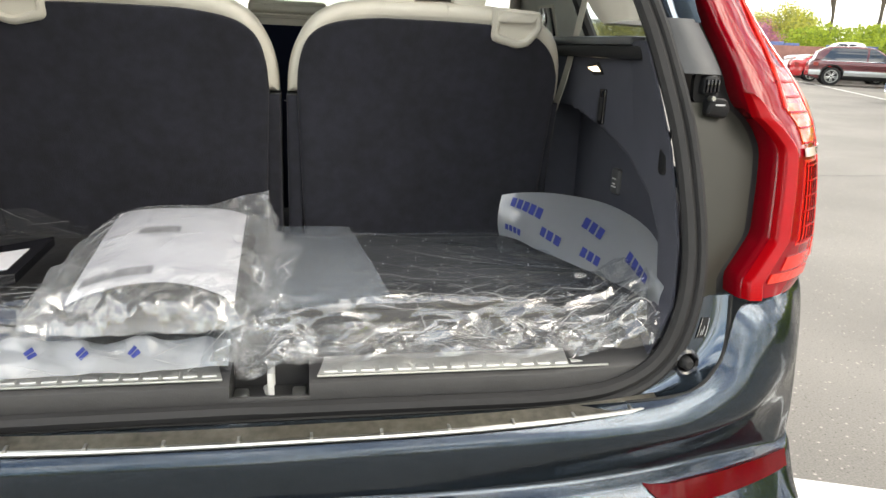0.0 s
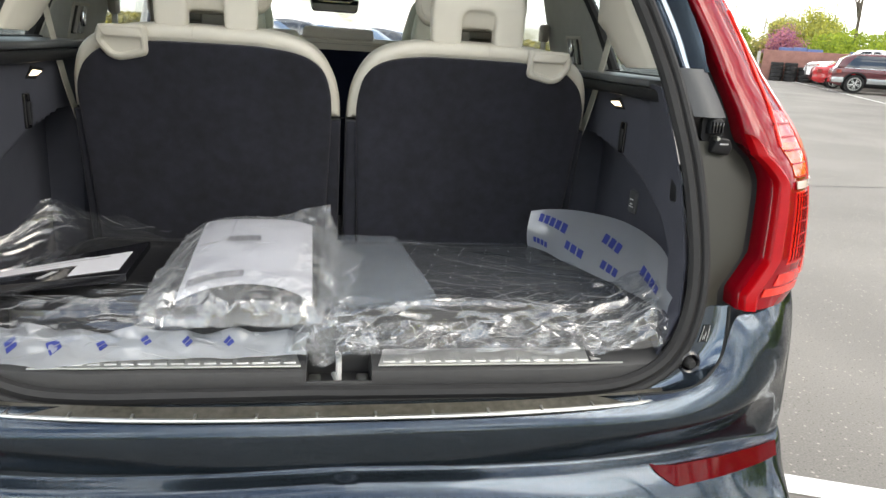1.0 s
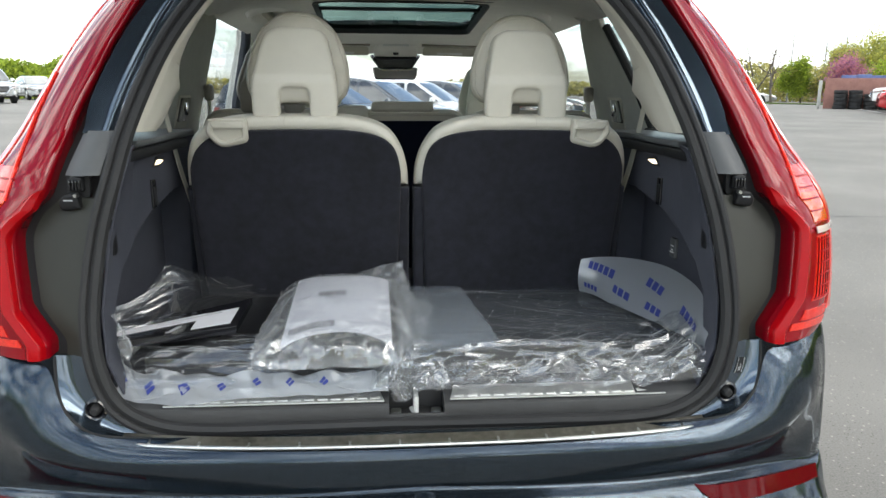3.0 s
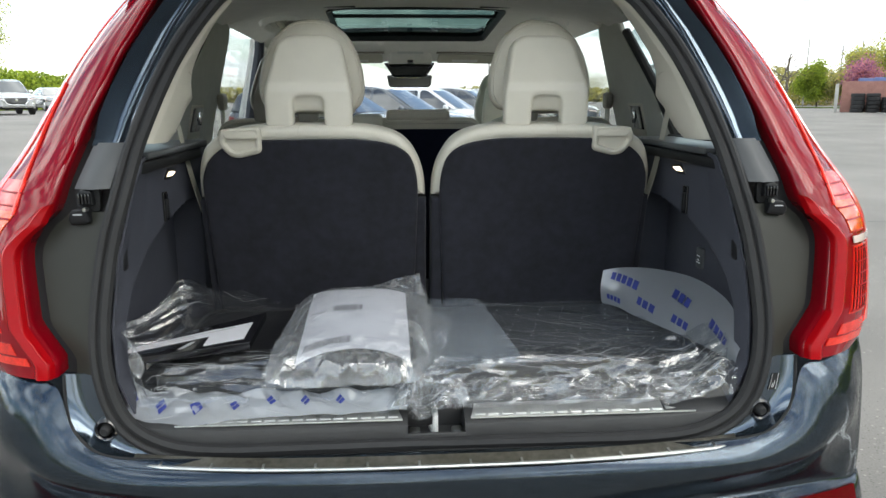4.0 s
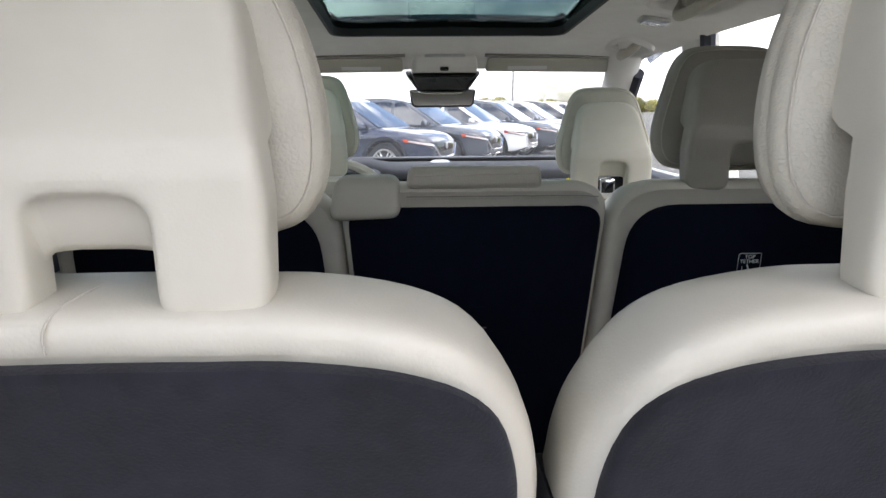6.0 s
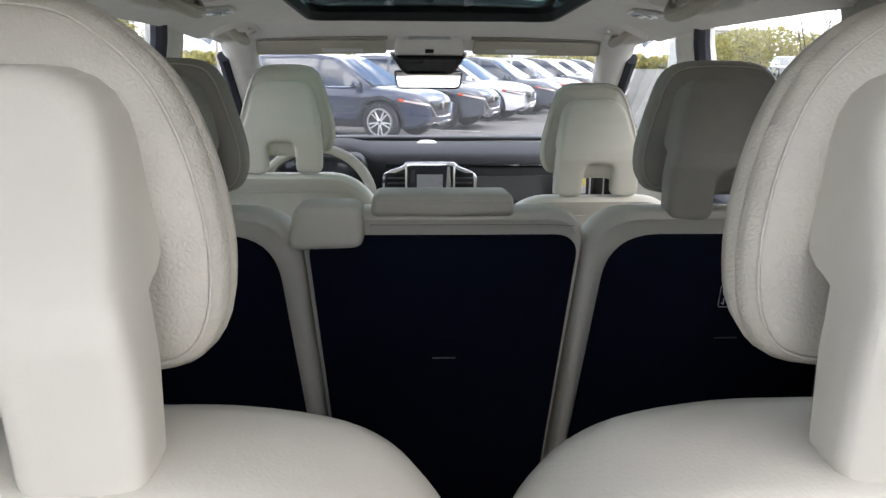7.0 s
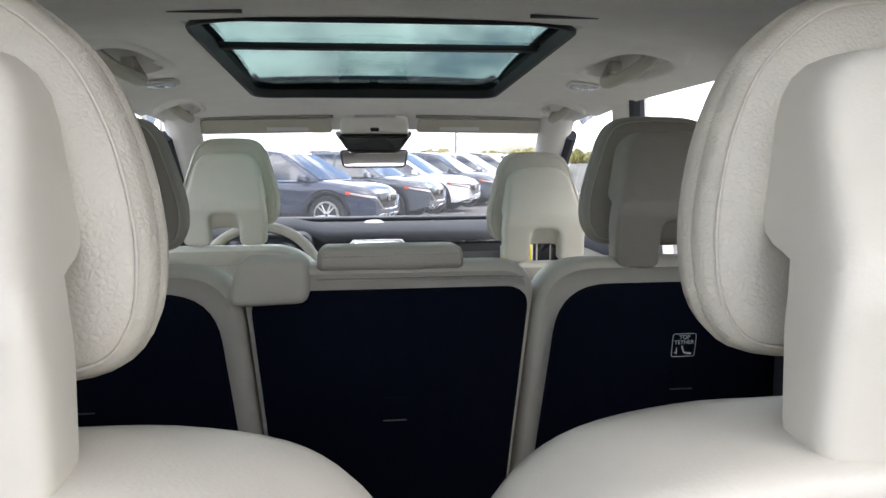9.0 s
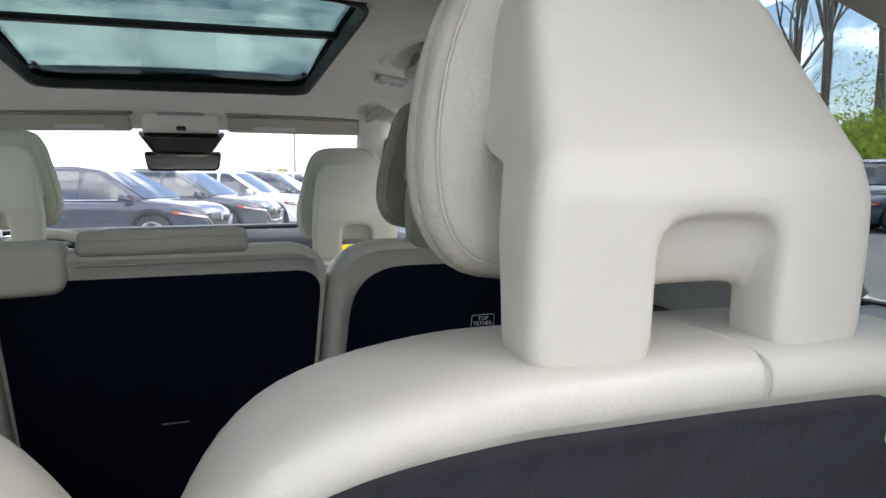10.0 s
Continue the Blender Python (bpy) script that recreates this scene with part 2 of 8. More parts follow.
STEEL = material("brushed_steel", (0.62, 0.62, 0.6), 0.28, metal=1.0, vary=0.1, scale=20.0, bump=0.08, bump_scale=300.0)
CHROME = material("chrome", (0.85, 0.85, 0.86), 0.08, metal=1.0, vary=0.03)
DULL_STEEL = material("dull_steel", (0.17, 0.17, 0.165), 0.33, metal=0.9, vary=0.15, scale=18.0, bump=0.15, bump_scale=60.0)
RED_LENS = material("red_lens", (0.20, 0.001, 0.006), 0.05, vary=0.06, scale=6.0, coat=0.3, spec=0.3)
BRIGHT_RED = material("bright_red_lens", (0.60, 0.012, 0.006), 0.25, vary=0.35, scale=60.0, spec=0.2, bump=0.5, bump_scale=140.0, coat=1.0)
DARK_RED = material("dark_red_reflector", (0.075, 0.002, 0.004), 0.06, vary=0.1, scale=20.0, coat=0.0, spec=0.14)
ORANGE_LENS = material("orange_red_lens", (0.60, 0.06, 0.008), 0.25, vary=0.35, scale=60.0, spec=0.2, bump=0.4, bump_scale=140.0, coat=1.0)
FADED_RED = material("dusty_red_lens", (0.24, 0.022, 0.018), 0.35, vary=0.2, scale=20.0, coat=0.6)
CLEAR_LENS = material("clear_lens", (0.62, 0.50, 0.47), 0.1, vary=0.05, coat=1.0)
PAPER = material("white_paper", (0.58, 0.58, 0.62), 0.75, vary=0.03, scale=8.0, bump=0.1, bump_scale=25.0)
INK = material("dark_ink", (0.05, 0.05, 0.06), 0.7, vary=0.1)
GREY_INK = material("grey_ink", (0.4, 0.4, 0.42), 0.7, vary=0.1)
BLUE_INK = material("blue_ink", (0.03, 0.045, 0.22), 0.6, vary=0.12)
YELLOW = material("yellow_label", (0.85, 0.72, 0.02), 0.6, vary=0.05)
WHITE_PRINT = material("white_print", (0.75, 0.75, 0.75), 0.6, vary=0.03)
SHINY_BLACK = material("black_polythene", (0.02, 0.02, 0.022), 0.2, vary=0.1, bump=0.4, bump_scale=25.0)
MAT = material("black_rubber_mat", (0.018, 0.019, 0.022), 0.5, vary=0.12, scale=10.0, bump=0.3, bump_scale=120.0)
FILM = film("clear_film", (0.80, 0.82, 0.85), 0.02, 0.11, 0.25, 22.0, 0.13, 0.45)
# its blue-grey cover paints in the sheen of the sky on flat film
FILM_FLAT = film("stretched_film", (0.62, 0.67, 0.74), 0.10, 0.12, 0.15, 12.0, 0.09, 0.5)
# white film for lines painted as highlights along the creases
GLINT = film("painted_glint", (0.92, 0.94, 0.97), 0.42, 0.1, 0.2, 20.0, 0.25, 0.4)
FROST = film("frosted_film", (0.55, 0.62, 0.70), 0.36, 0.2, 0.4, 14.0, 0.08, 0.4)
BAG = film("milky_film", (0.84, 0.87, 0.90), 0.20, 0.10, 0.3, 22.0, 0.13, 0.4)
CRINKLE = film("crumpled_film", (0.84, 0.86, 0.88), 0.085, 0.08, 0.3, 26.0, 0.15, 0.45)
PRINTED = film("printed_film", (0.78, 0.82, 0.88), 0.42, 0.12, 0.4, 14.0, 0.12, 0.4)
GLASS = pane("window_glass", (0.93, 0.95, 0.94))
PRIVACY = pane("tinted_side_glass", (0.60, 0.65, 0.66))
SUN_GLASS = pane("tinted_roof_glass", (0.27, 0.335, 0.32), 0.12)
GUARD_STEEL = material("guard_steel", (0.25, 0.235, 0.20), 0.28, metal=0.9, vary=0.45, scale=14.0, bump=0.25, bump_scale=50.0)
SILL = material("sill_plastic", (0.038, 0.038, 0.039), 0.42, vary=0.12, scale=7.0, bump=0.2, bump_scale=380.0)
LEDGE = material("grey_ledge", (0.10, 0.105, 0.11), 0.28, vary=0.06, scale=6.0, bump=0.08, bump_scale=300.0)
SCUFF = material("scuff_steel", (0.72, 0.72, 0.70), 0.34, metal=0.85, vary=0.12, scale=20.0, bump=0.1, bump_scale=200.0)
RED_REFLECTOR = material("red_reflector", (0.80, 0.028, 0.014), 0.32, metal=0.3, vary=0.3, scale=30.0, spec=0.3, bump=0.4, bump_scale=150.0, coat=1.0)
RED_RIM = material("red_rim", (0.29, 0.001, 0.004), 0.22, vary=0.05, scale=6.0, spec=0.2)
# thin white veil in the glass stands for flare and haze
HAZE_GLASS = film("painted_haze_windscreen", (0.85, 0.87, 0.9), 0.035, 0.0, 0.0, 10.0, 0.03)
ZINC = material("bright_zinc", (0.85, 0.85, 0.83), 0.45, metal=0.4, vary=0.08, scale=30.0)
MIRROR = material("mirror", (0.62, 0.63, 0.62), 0.02, metal=1.0, vary=0.0)
LAMP_GLOW = bpy.data.materials.new("lit_lamp")
LAMP_GLOW.use_nodes = True
LAMP_GLOW.node_tree.nodes["Principled BSDF"].inputs["Emission Color"].default_value = (1.0, 0.78, 0.55, 1)
LAMP_GLOW.node_tree.nodes["Principled BSDF"].inputs["Emission Strength"].default_value = 1.6
LED_LENS = material("reading_light_lens", (0.70, 0.74, 0.82), 0.15, vary=0.1, scale=60.0, coat=0.8)
SCREEN = material("dark_screen", (0.03, 0.035, 0.045), 0.15, vary=0.4, scale=14.0, coat=0.5)
BRICK = material("red_brick", (0.29, 0.145, 0.12), 0.85, vary=0.25, scale=3.0, bump=0.3, bump_scale=20.0)
BARK = material("grey_bark", (0.095, 0.080, 0.064), 0.9, vary=0.3, scale=4.0, bump=0.8, bump_scale=25.0)
LEAF = foliage("spring_leaves", (0.29, 0.36, 0.06))
LEAF_OLIVE = foliage("olive_leaves", (0.37, 0.34, 0.13))
LEAF_BUD = foliage("budding_twigs", (0.30, 0.22, 0.12))
LEAF_PALE = foliage("pale_spring_leaves", (0.46, 0.46, 0.13))
LEAF_PINK = foliage("pink_blossom", (0.45, 0.20, 0.26))
GRASS = material("grass", (0.12, 0.19, 0.04), 0.8, vary=0.35, scale=0.5, bump=0.5, bump_scale=30.0, fine=30.0)


# ---------------------------------------------------------------- mesh helpers
def spline(pts, n, closed=False):
    """n points along a smooth curve through pts."""
    p = [Vector(q) for q in pts]
    k = len(p)
    spans = k if closed else k - 1
    res = []
    for i in range(n):
        s = i / (n if closed else n - 1) * spans
        j = min(int(s), spans - 1)
        f = s - j
        a, b, c, d = ((p[(j + o) % k] if closed else p[min(max(j + o, 0), k - 1)]) for o in (-1, 0, 1, 2))
        res.append(0.5 * (2 * b + (c - a) * f + (2 * a - 5 * b + 4 * c - d) * f * f + (3 * b - a - 3 * c + d) * f ** 3))
    return res


def rounded(pts, r, seg=4):
    """A closed polygon with its corners rounded; a corner may carry its own radius as a third number."""
    res, k = [], len(pts)
    for i, q in enumerate(pts):
        rad = q[2] if len(q) > 2 else r
        a, b, c = Vector(pts[i - 1][:2]), Vector(q[:2]), Vector(pts[(i + 1) % k][:2])
        u, v = (a - b), (c - b)
        cut = min(rad, u.length * 0.45, v.length * 0.45)
        if cut < 1e-5:
            res.append(b)
            continue
        s, e = b + u.normalized() * cut, b + v.normalized() * cut
        for j in range(seg + 1):
            f = j / seg
            res.append((1 - f) ** 2 * s + 2 * f * (1 - f) * b + f * f * e)
    return res


def dense(poly, step):
    """The polygon with no edge longer than step."""
    res, k = [], len(poly)
    for i in range(k):
        a, b = Vector(poly[i][:2]), Vector(poly[(i + 1) % k][:2])
        n = max(1, math.ceil((b - a).length / step))
        res += [a.lerp(b, j / n) for j in range(n)]
    return res


def inset(poly, d):
    """The polygon shrunk by d."""
    k, res = len(poly), []
    area = sum(poly[i - 1][0] * poly[i][1] - poly[i][0] * poly[i - 1][1] for i in range(k))
    sign = 1 if area > 0 else -1
    for i in range(k):
        a, b, c = Vector(poly[i - 1][:2]), Vector(poly[i][:2]), Vector(poly[(i + 1) % k][:2])
        t = ((b - a).normalized() + (c - b).normalized())
        t = t.normalized() if t.length > 1e-6 else (c - b).normalized()
        res.append(b + Vector((-t.y, t.x)) * d * sign)
    return res


def rings(bm, loops, caps=(True, True), closed=True):
    """Faces between loops of points, one after another."""
    vs = [[bm.verts.new(p) for p in loop] for loop in loops]
    for a, b in zip(vs, vs[1:]):
        k = len(a)
        for i in range(k if closed else k - 1):
            j = (i + 1) % k
            bm.faces.new((a[i], a[j], b[j], b[i]))
    for cap, loop in zip(caps, (vs[0], vs[-1])):
        if cap:
            bm.faces.new(loop)
    return vs


def slab(poly, profile, place, cut=0.0):
    """A solid with the outline poly. profile: (how far the outline shrinks, depth) from back to front; place maps (u, v, depth) into space.
    cut: the broad faces are cut into strips of that width first, so that they can bend."""
    bm = bmesh.new()
    rings(bm, [[Vector((*q[:2], d)) for q in (inset(poly, s) if s else poly)] for s, d in profile])
    bmesh.ops.recalc_face_normals(bm, faces=bm.faces)
    bmesh.ops.triangulate(bm, faces=[f for f in bm.faces if len(f.verts) > 4])
    if cut:
        for axis in (0, 1):
            vals = [v.co[axis] for v in bm.verts]
            lo, hi = min(vals), max(vals)
            n = int((hi - lo) / cut)
            for i in range(1, n + 1):
                at, nrm = [0, 0, 0], [0, 0, 0]
                at[axis], nrm[axis] = lo + (hi - lo) * i / (n + 1), 1
                bmesh.ops.bisect_plane(bm, geom=bm.verts[:] + bm.edges[:] + bm.faces[:], dist=1e-5, plane_co=at, plane_no=nrm)
    for v in bm.verts:
        v.co = Vector(place(*v.co))
    bmesh.ops.recalc_face_normals(bm, faces=bm.faces)
    return bm


def soft(depth, r, seg=3):
    """A slab profile with rounded edges."""
    low = [(r * (1 - math.sin(i / seg * math.pi / 2)), r * (1 - math.cos(i / seg * math.pi / 2))) for i in range(seg + 1)]
    return low + [(s, depth - d) for s, d in reversed(low)]


def tube(pts, r, sides=8, bm=None, closed=False, flat=1.0):
    """A tube along points; r is a number or one a point; flat squeezes it upright."""
    bm = bm or bmesh.new()
    p = [Vector(q) for q in pts]
    k, loops, up = len(p), [], None
    for i in range(k):
        a = p[i - 1] if closed or i else p[i]
        b = p[(i + 1) % k] if closed or i < k - 1 else p[i]
        t = (b - a).normalized()
        if up is None:
            up = t.orthogonal().normalized()
        up = (up - t * up.dot(t)).normalized()
        side = t.cross(up)
        rad = r[i] if isinstance(r, (list, tuple)) else r
        loops.append([p[i] + rad * (math.cos(2 * math.pi * j / sides) * side + flat * math.sin(2 * math.pi * j / sides) * up) for j in range(sides)])
    if closed:
        loops.append(loops[0])
    rings(bm, loops, (not closed, not closed))
    if closed:
        bmesh.ops.remove_doubles(bm, verts=bm.verts, dist=1e-6)
    bmesh.ops.recalc_face_normals(bm, faces=bm.faces)
    return bm


def box(x0, x1, y0, y1, z0, z1, r=0.004, bm=None):
    """A box with rounded edges."""
    bm = bm or bmesh.new()
    own = bmesh.new()
    bmesh.ops.create_cube(own, size=1.0, matrix=Matrix.Translation(((x0 + x1) / 2, (y0 + y1) / 2, (z0 + z1) / 2)) @ Matrix.Diagonal((x1 - x0, y1 - y0, z1 - z0, 1)))
    if r:
        r = min(r, 0.4 * min(x1 - x0, y1 - y0, z1 - z0))
        bmesh.ops.bevel(own, geom=own.edges[:], offset=r, segments=2, affect="EDGES", profile=0.5)
    return join(bm, own)


def join(bm, own):
    me = bpy.data.meshes.new("part")
    own.to_mesh(me)
    own.free()
    bm.from_mesh(me)
    bpy.data.meshes.remove(me)
    return bm


def sheet(fn, nu, nv, thick=0.0, bm=None):
    """A grid fn(u, v) for u, v in 0..1, with thickness."""
    bm = bm or bmesh.new()
    own = bmesh.new()
    vs = [[own.verts.new(fn(i / nu, j / nv)) for j in range(nv + 1)] for i in range(nu + 1)]
    for i in range(nu):
        for j in range(nv):
            own.faces.new((vs[i][j], vs[i + 1][j], vs[i + 1][j + 1], vs[i][j + 1]))
    if thick:
        bmesh.ops.recalc_face_normals(own, faces=own.faces)
        bmesh.ops.solidify(own, geom=own.faces[:], thickness=thick)
        bmesh.ops.recalc_face_normals(own, faces=own.faces)
    return join(bm, own)


def lathe(profile, at, axis="x", n=28, bm=None):
    """A turned solid: profile of (radius, along)."""
    bm = bm or bmesh.new()
    own = bmesh.new()
    def put(r, a, t):
        c, s = r * math.cos(t), r * math.sin(t)
        q = {"x": (a, c, s), "y": (c, a, s), "z": (c, s, a)}[axis]
        return Vector(at) + Vector(q)
    rings(own, [[put(r, a, 2 * math.pi * i / n) for i in range(n)] for r, a in profile])
    bmesh.ops.recalc_face_normals(own, faces=own.faces)
    return join(bm, own)


def thing(name, at, label, category, group="", kind=""):
    """The empty at a thing's base, which carries its parts."""
    ob = new(name)
    ob.location = at
    ob.empty_display_size = 0.1
    return tagged(ob, label, category, group, kind)


def root(ob):
    while ob.parent:
        ob = ob.parent
    return ob


def part(name, bm, mat, parent, label="", sharp=35, local=False):
    """Links a bmesh as one mesh under a thing or part. Its points are given in the world unless local."""
    me = bpy.data.meshes.new(name)
    if parent and not local:
        bmesh.ops.translate(bm, verts=bm.verts, vec=-root(parent).location)
    bm.to_mesh(me)
    bm.free()
    me.materials.append(mat)
    if sharp:
        me.shade_smooth()
        me.set_sharp_from_angle(angle=radians(sharp))
    ob = new(name, me)
    if parent:
        ob.parent = parent
    return tagged(ob, label)


def single(name, bm, mat, at, label, category, group="", kind="", sharp=35):
    """A thing of one mesh, its origin at its base."""
    bmesh.ops.translate(bm, verts=bm.verts, vec=-Vector(at))
    ob = part(name, bm, mat, None, sharp=sharp)
    ob.location = at
    return tagged(ob, label, category, group, kind)


def flip(bm):
    """The mirror image across x = 0."""
    bmesh.ops.scale(bm, vec=(-1, 1, 1), verts=bm.verts)
    bmesh.ops.reverse_faces(bm, faces=bm.faces)
    return bm


def sided(bm, s):
    return flip(bm) if s < 0 else bm


def lerp(x, xs, ys):
    return float(np.interp(x, xs, ys))


def words(text, size, place, thick=0.0003):
    """Raised lettering as a bmesh; place maps a flat (x, y, height) into space."""
    cu = bpy.data.curves.new("words", "FONT")
    cu.body, cu.size, cu.extrude, cu.align_x, cu.align_y = text, size, thick, "CENTER", "CENTER"
    ob = new("words", cu)
    dg = bpy.context.evaluated_depsgraph_get()
    me = bpy.data.meshes.new_from_object(ob.evaluated_get(dg))
    bm = bmesh.new()
    bm.from_mesh(me)
    bpy.data.objects.remove(ob)
    bpy.data.curves.remove(cu)
    bpy.data.meshes.remove(me)
    for v in bm.verts:
        v.co = Vector(place(*v.co))
    return bm


# ---------------------------------------------------------------- the car's body
suv = thing("suv", (0, 2.2, 0), "dark navy blue family car standing with its boot open", "car")
OPEN = [(0, -0.054, 0.745), (0.25, -0.055, 0.744), (0.40, -0.054, 0.744), (0.494, -0.053, 0.757), (0.56, -0.048, 0.796), (0.592, -0.039, 0.866),
        (0.602, -0.019, 0.96), (0.590, 0.02, 1.096), (0.568, 0.055, 1.20), (0.55, 0.116, 1.30), (0.509, 0.194, 1.428), (0.459, 0.252, 1.523),
        (0.40, 0.29, 1.59), (0.28, 0.325, 1.645), (0, 0.345, 1.665)]


def smooth(zs, xs, n=90):
    """A table of widths by height, rounded off between its knots."""
    q = spline([(x, z, 0) for z, x in zip(zs, xs)], n)
    return [float(v) for v in np.maximum.accumulate([p.y for p in q]) + 1e-7 * np.arange(n)], [p.x for p in q]


JAMB_Y = smooth([0.7, 0.8, 0.9, 1.0, 1.1, 1.16, 1.20, 1.23, 1.26, 1.29, 1.34, 1.5, 1.7], [-0.06, -0.049, -0.035, -0.008, 0.020, 0.037, 0.050, 0.066, 0.087, 0.110, 0.141, 0.238, 0.36])


def jamb_y(z):
    return lerp(z, *JAMB_Y)


def half_open(n, out=0.0, dy=0.0):
    """The right half of the boot's opening, from the middle of its sill to the middle of its top, moved outwards."""
    p = spline(OPEN, n)
    res = []
    for i, q in enumerate(p):
        t = p[min(i + 1, n - 1)] - p[max(i - 1, 0)]
        nrm = Vector((t.z, 0, -t.x)).normalized()
        res.append(Vector((q.x + nrm.x * out if 0 < i < n - 1 else 0, q.y + dy, q.z + nrm.z * out)))
    return res


def whole_open(n, out=0.0, dy=0.0):
    h = half_open(n, out, dy)
    return h + [Vector((-q.x, q.y, q.z)) for q in h[-2:0:-1]]


seal = part("door_seal", tube(whole_open(60, 0.004, -0.004), 0.012, 8, closed=True), RUBBER, suv, "black rubber seal round the boot opening")
part("seal_lip", tube(whole_open(60, 0.020, -0.012), 0.008, 8, closed=True), RUBBER, seal)
bm = bmesh.new()
rings(bm, [whole_open(60, 0.0, 0.012), whole_open(60, 0.03, -0.002), whole_open(60, 0.036, 0.03)], (False, False))
part("opening_flange", bm, RUBBER, suv)

X_SEAL = ([0.774, 0.843, 0.918, 1.0, 1.127, 1.263, 1.377, 1.511, 1.572, 1.66], [0.580, 0.616, 0.627, 0.629, 0.613, 0.587, 0.553, 0.505, 0.473, 0.40])

X_LAMP = smooth([0.878, 0.905, 0.914, 0.930, 0.958, 0.971, 0.984, 1.083, 1.115, 1.143, 1.170, 1.223, 1.278, 1.335, 1.389, 1.444, 1.5, 1.571, 1.66], [0.683, 0.683, 0.685, 0.697, 0.718, 0.727, 0.731, 0.745, 0.740, 0.724, 0.696, 0.682, 0.668, 0.652, 0.632, 0.613, 0.588, 0.556, 0.512])
X_GAP = smooth([1.20, 1.222, 1.295, 1.335, 1.389, 1.444, 1.5, 1.552, 1.66], [0.664, 0.658, 0.638, 0.636, 0.622, 0.602, 0.576, 0.546, 0.49])
X_OUT = smooth([0.885, 0.92, 1.0, 1.085, 1.149, 1.203, 1.249, 1.309, 1.364, 1.434, 1.513, 1.581, 1.66], [0.835, 0.858, 0.870, 0.873, 0.864, 0.836, 0.808, 0.782, 0.760, 0.730, 0.687, 0.639, 0.582])
X_PANEL = (X_LAMP[0], [x - 0.024 for x in X_LAMP[1]])


def strip(z0, z1, xa, xb, ya=0.0, yb=0.0, n=24, m=5, swell=0.0, fold=0.0):
    """A panel beside the opening between two edges that follow the height."""
    def at(u, v):
        z = z0 + (z1 - z0) * u
        a, b = lerp(z, *xa), lerp(z, *xb)
        return Vector((a + (b - a) * v, jamb_y(z) + ya + (yb - ya) * v - swell * math.sin(math.pi * v) - fold * math.exp(-((v - 0.34) / 0.09) ** 2), z))
    return sheet(at, n, m)


def tail_lamp(s):
    """One tall lamp unit that wraps round the rear corner."""
    def put(u, v, d):
        a, b = lerp(v, *X_LAMP), lerp(v, *X_OUT)
        f = (u - a) / max(b - a, 0.01)
        return (u, jamb_y(v) - 0.020 + 0.085 * max(f, 0) ** 2 + d, v)

    def lens_face(p, q):
        z = 0.886 + 0.769 * p
        a, b = lerp(z, *X_LAMP), lerp(z, *X_OUT)
        f = min(max((q - 0.12) / 0.76, 0.0), 1.0)
        e = max(0.0, 0.12 - q, q - 0.88) / 0.12
        near = min(f, 1 - f) * (b - a)
        x, y, _ = put(a + (b - a) * f, z, 0)
        return Vector((x, y + 0.06 * e + 0.010 * math.exp(-near / 0.006), z))

    lamp = part("tail_lamp", sided(sheet(lens_face, 90, 34), s), RED_LENS, suv, "glossy red tail lamp", sharp=75)

    def patch(name, zz, fa, fb, mat, lift, label=""):
        def at(p, q):
            z = zz[0] + (zz[1] - zz[0]) * p
            a, b = lerp(z, *X_LAMP), lerp(z, *X_OUT)
            f = fa + (fb - fa) * q
            x, y, _ = put(a + (b - a) * f, z, 0)
            return Vector((x, y - lift, z))
        return part(name, sided(sheet(at, 24, 6, 0.002), s), mat, lamp, label)

    patch("light_guide", (0.935, 1.645), 0.865, 0.985, RED_REFLECTOR, 0.004, "bright red light guide along the edge")
    patch("lower_lens", (0.908, 0.922), 0.26, 0.86, RED_REFLECTOR, 0.003)
    patch("lower_band", (0.926, 0.946), 0.36, 0.86, BRIGHT_RED, 0.0025)
    patch("ribbed_lens", (0.962, 1.088), 0.42, 0.845, BRIGHT_RED, 0.002)
    patch("turn_lens", (1.112, 1.172), 0.42, 0.845, ORANGE_LENS, 0.002, "orange-red indicator lens")
    patch("side_lens", (1.172, 1.225), 0.46, 0.845, BRIGHT_RED, 0.002)
    patch("reversing_lens", (1.094, 1.107), 0.42, 1.0, CLEAR_LENS, 0.006, "clear reversing light strip")
    for i in range(11):
        z = 0.966 + i * 0.0225 + (0.012 if i > 5 else 0)
        patch("rib", (z, z + 0.0028), 0.44, 0.83, RED_RIM, 0.0045)
    for i in range(5):
        f = 0.46 + 0.08 * i
        patch("upright_rib", (0.965, 1.085), f, f + 0.012, DARK_RED, 0.004)
    branch = []
    for z, f in ((1.40, 0.83), (1.33, 0.74), (1.27, 0.62), (1.22, 0.50), (1.165, 0.42)):
        xa, xb = lerp(z, *X_LAMP), lerp(z, *X_OUT)
        branch.append(Vector(put(xa + (xb - xa) * f, z, -0.002)))
    part("inner_guide", sided(tube(spline(branch, 24), 0.0035, 8), s), RED_REFLECTOR, lamp, "thin bright red light guide")

    def rim_at(p, q):
        z = 0.888 + (1.186 - 0.888) * p
        xa, xb = lerp(min(z, 1.15), *X_LAMP), lerp(z, *X_OUT)
        w = 0.040 * math.sqrt(max(0.0, 1 - max(0.0, (z - 1.145) / 0.042) ** 2))
        lean = -0.030 * max(0.0, (z - 1.11) / 0.076)
        x, y, _ = put(xa + 0.002 + lean + w * q, z, 0)
        return Vector((x, y + 0.006 - lerp(q, [0, 0.10, 0.16, 0.58, 0.66, 1.0], [0.0, 0.012, 0.0145, 0.0185, 0.017, 0.002]), z))
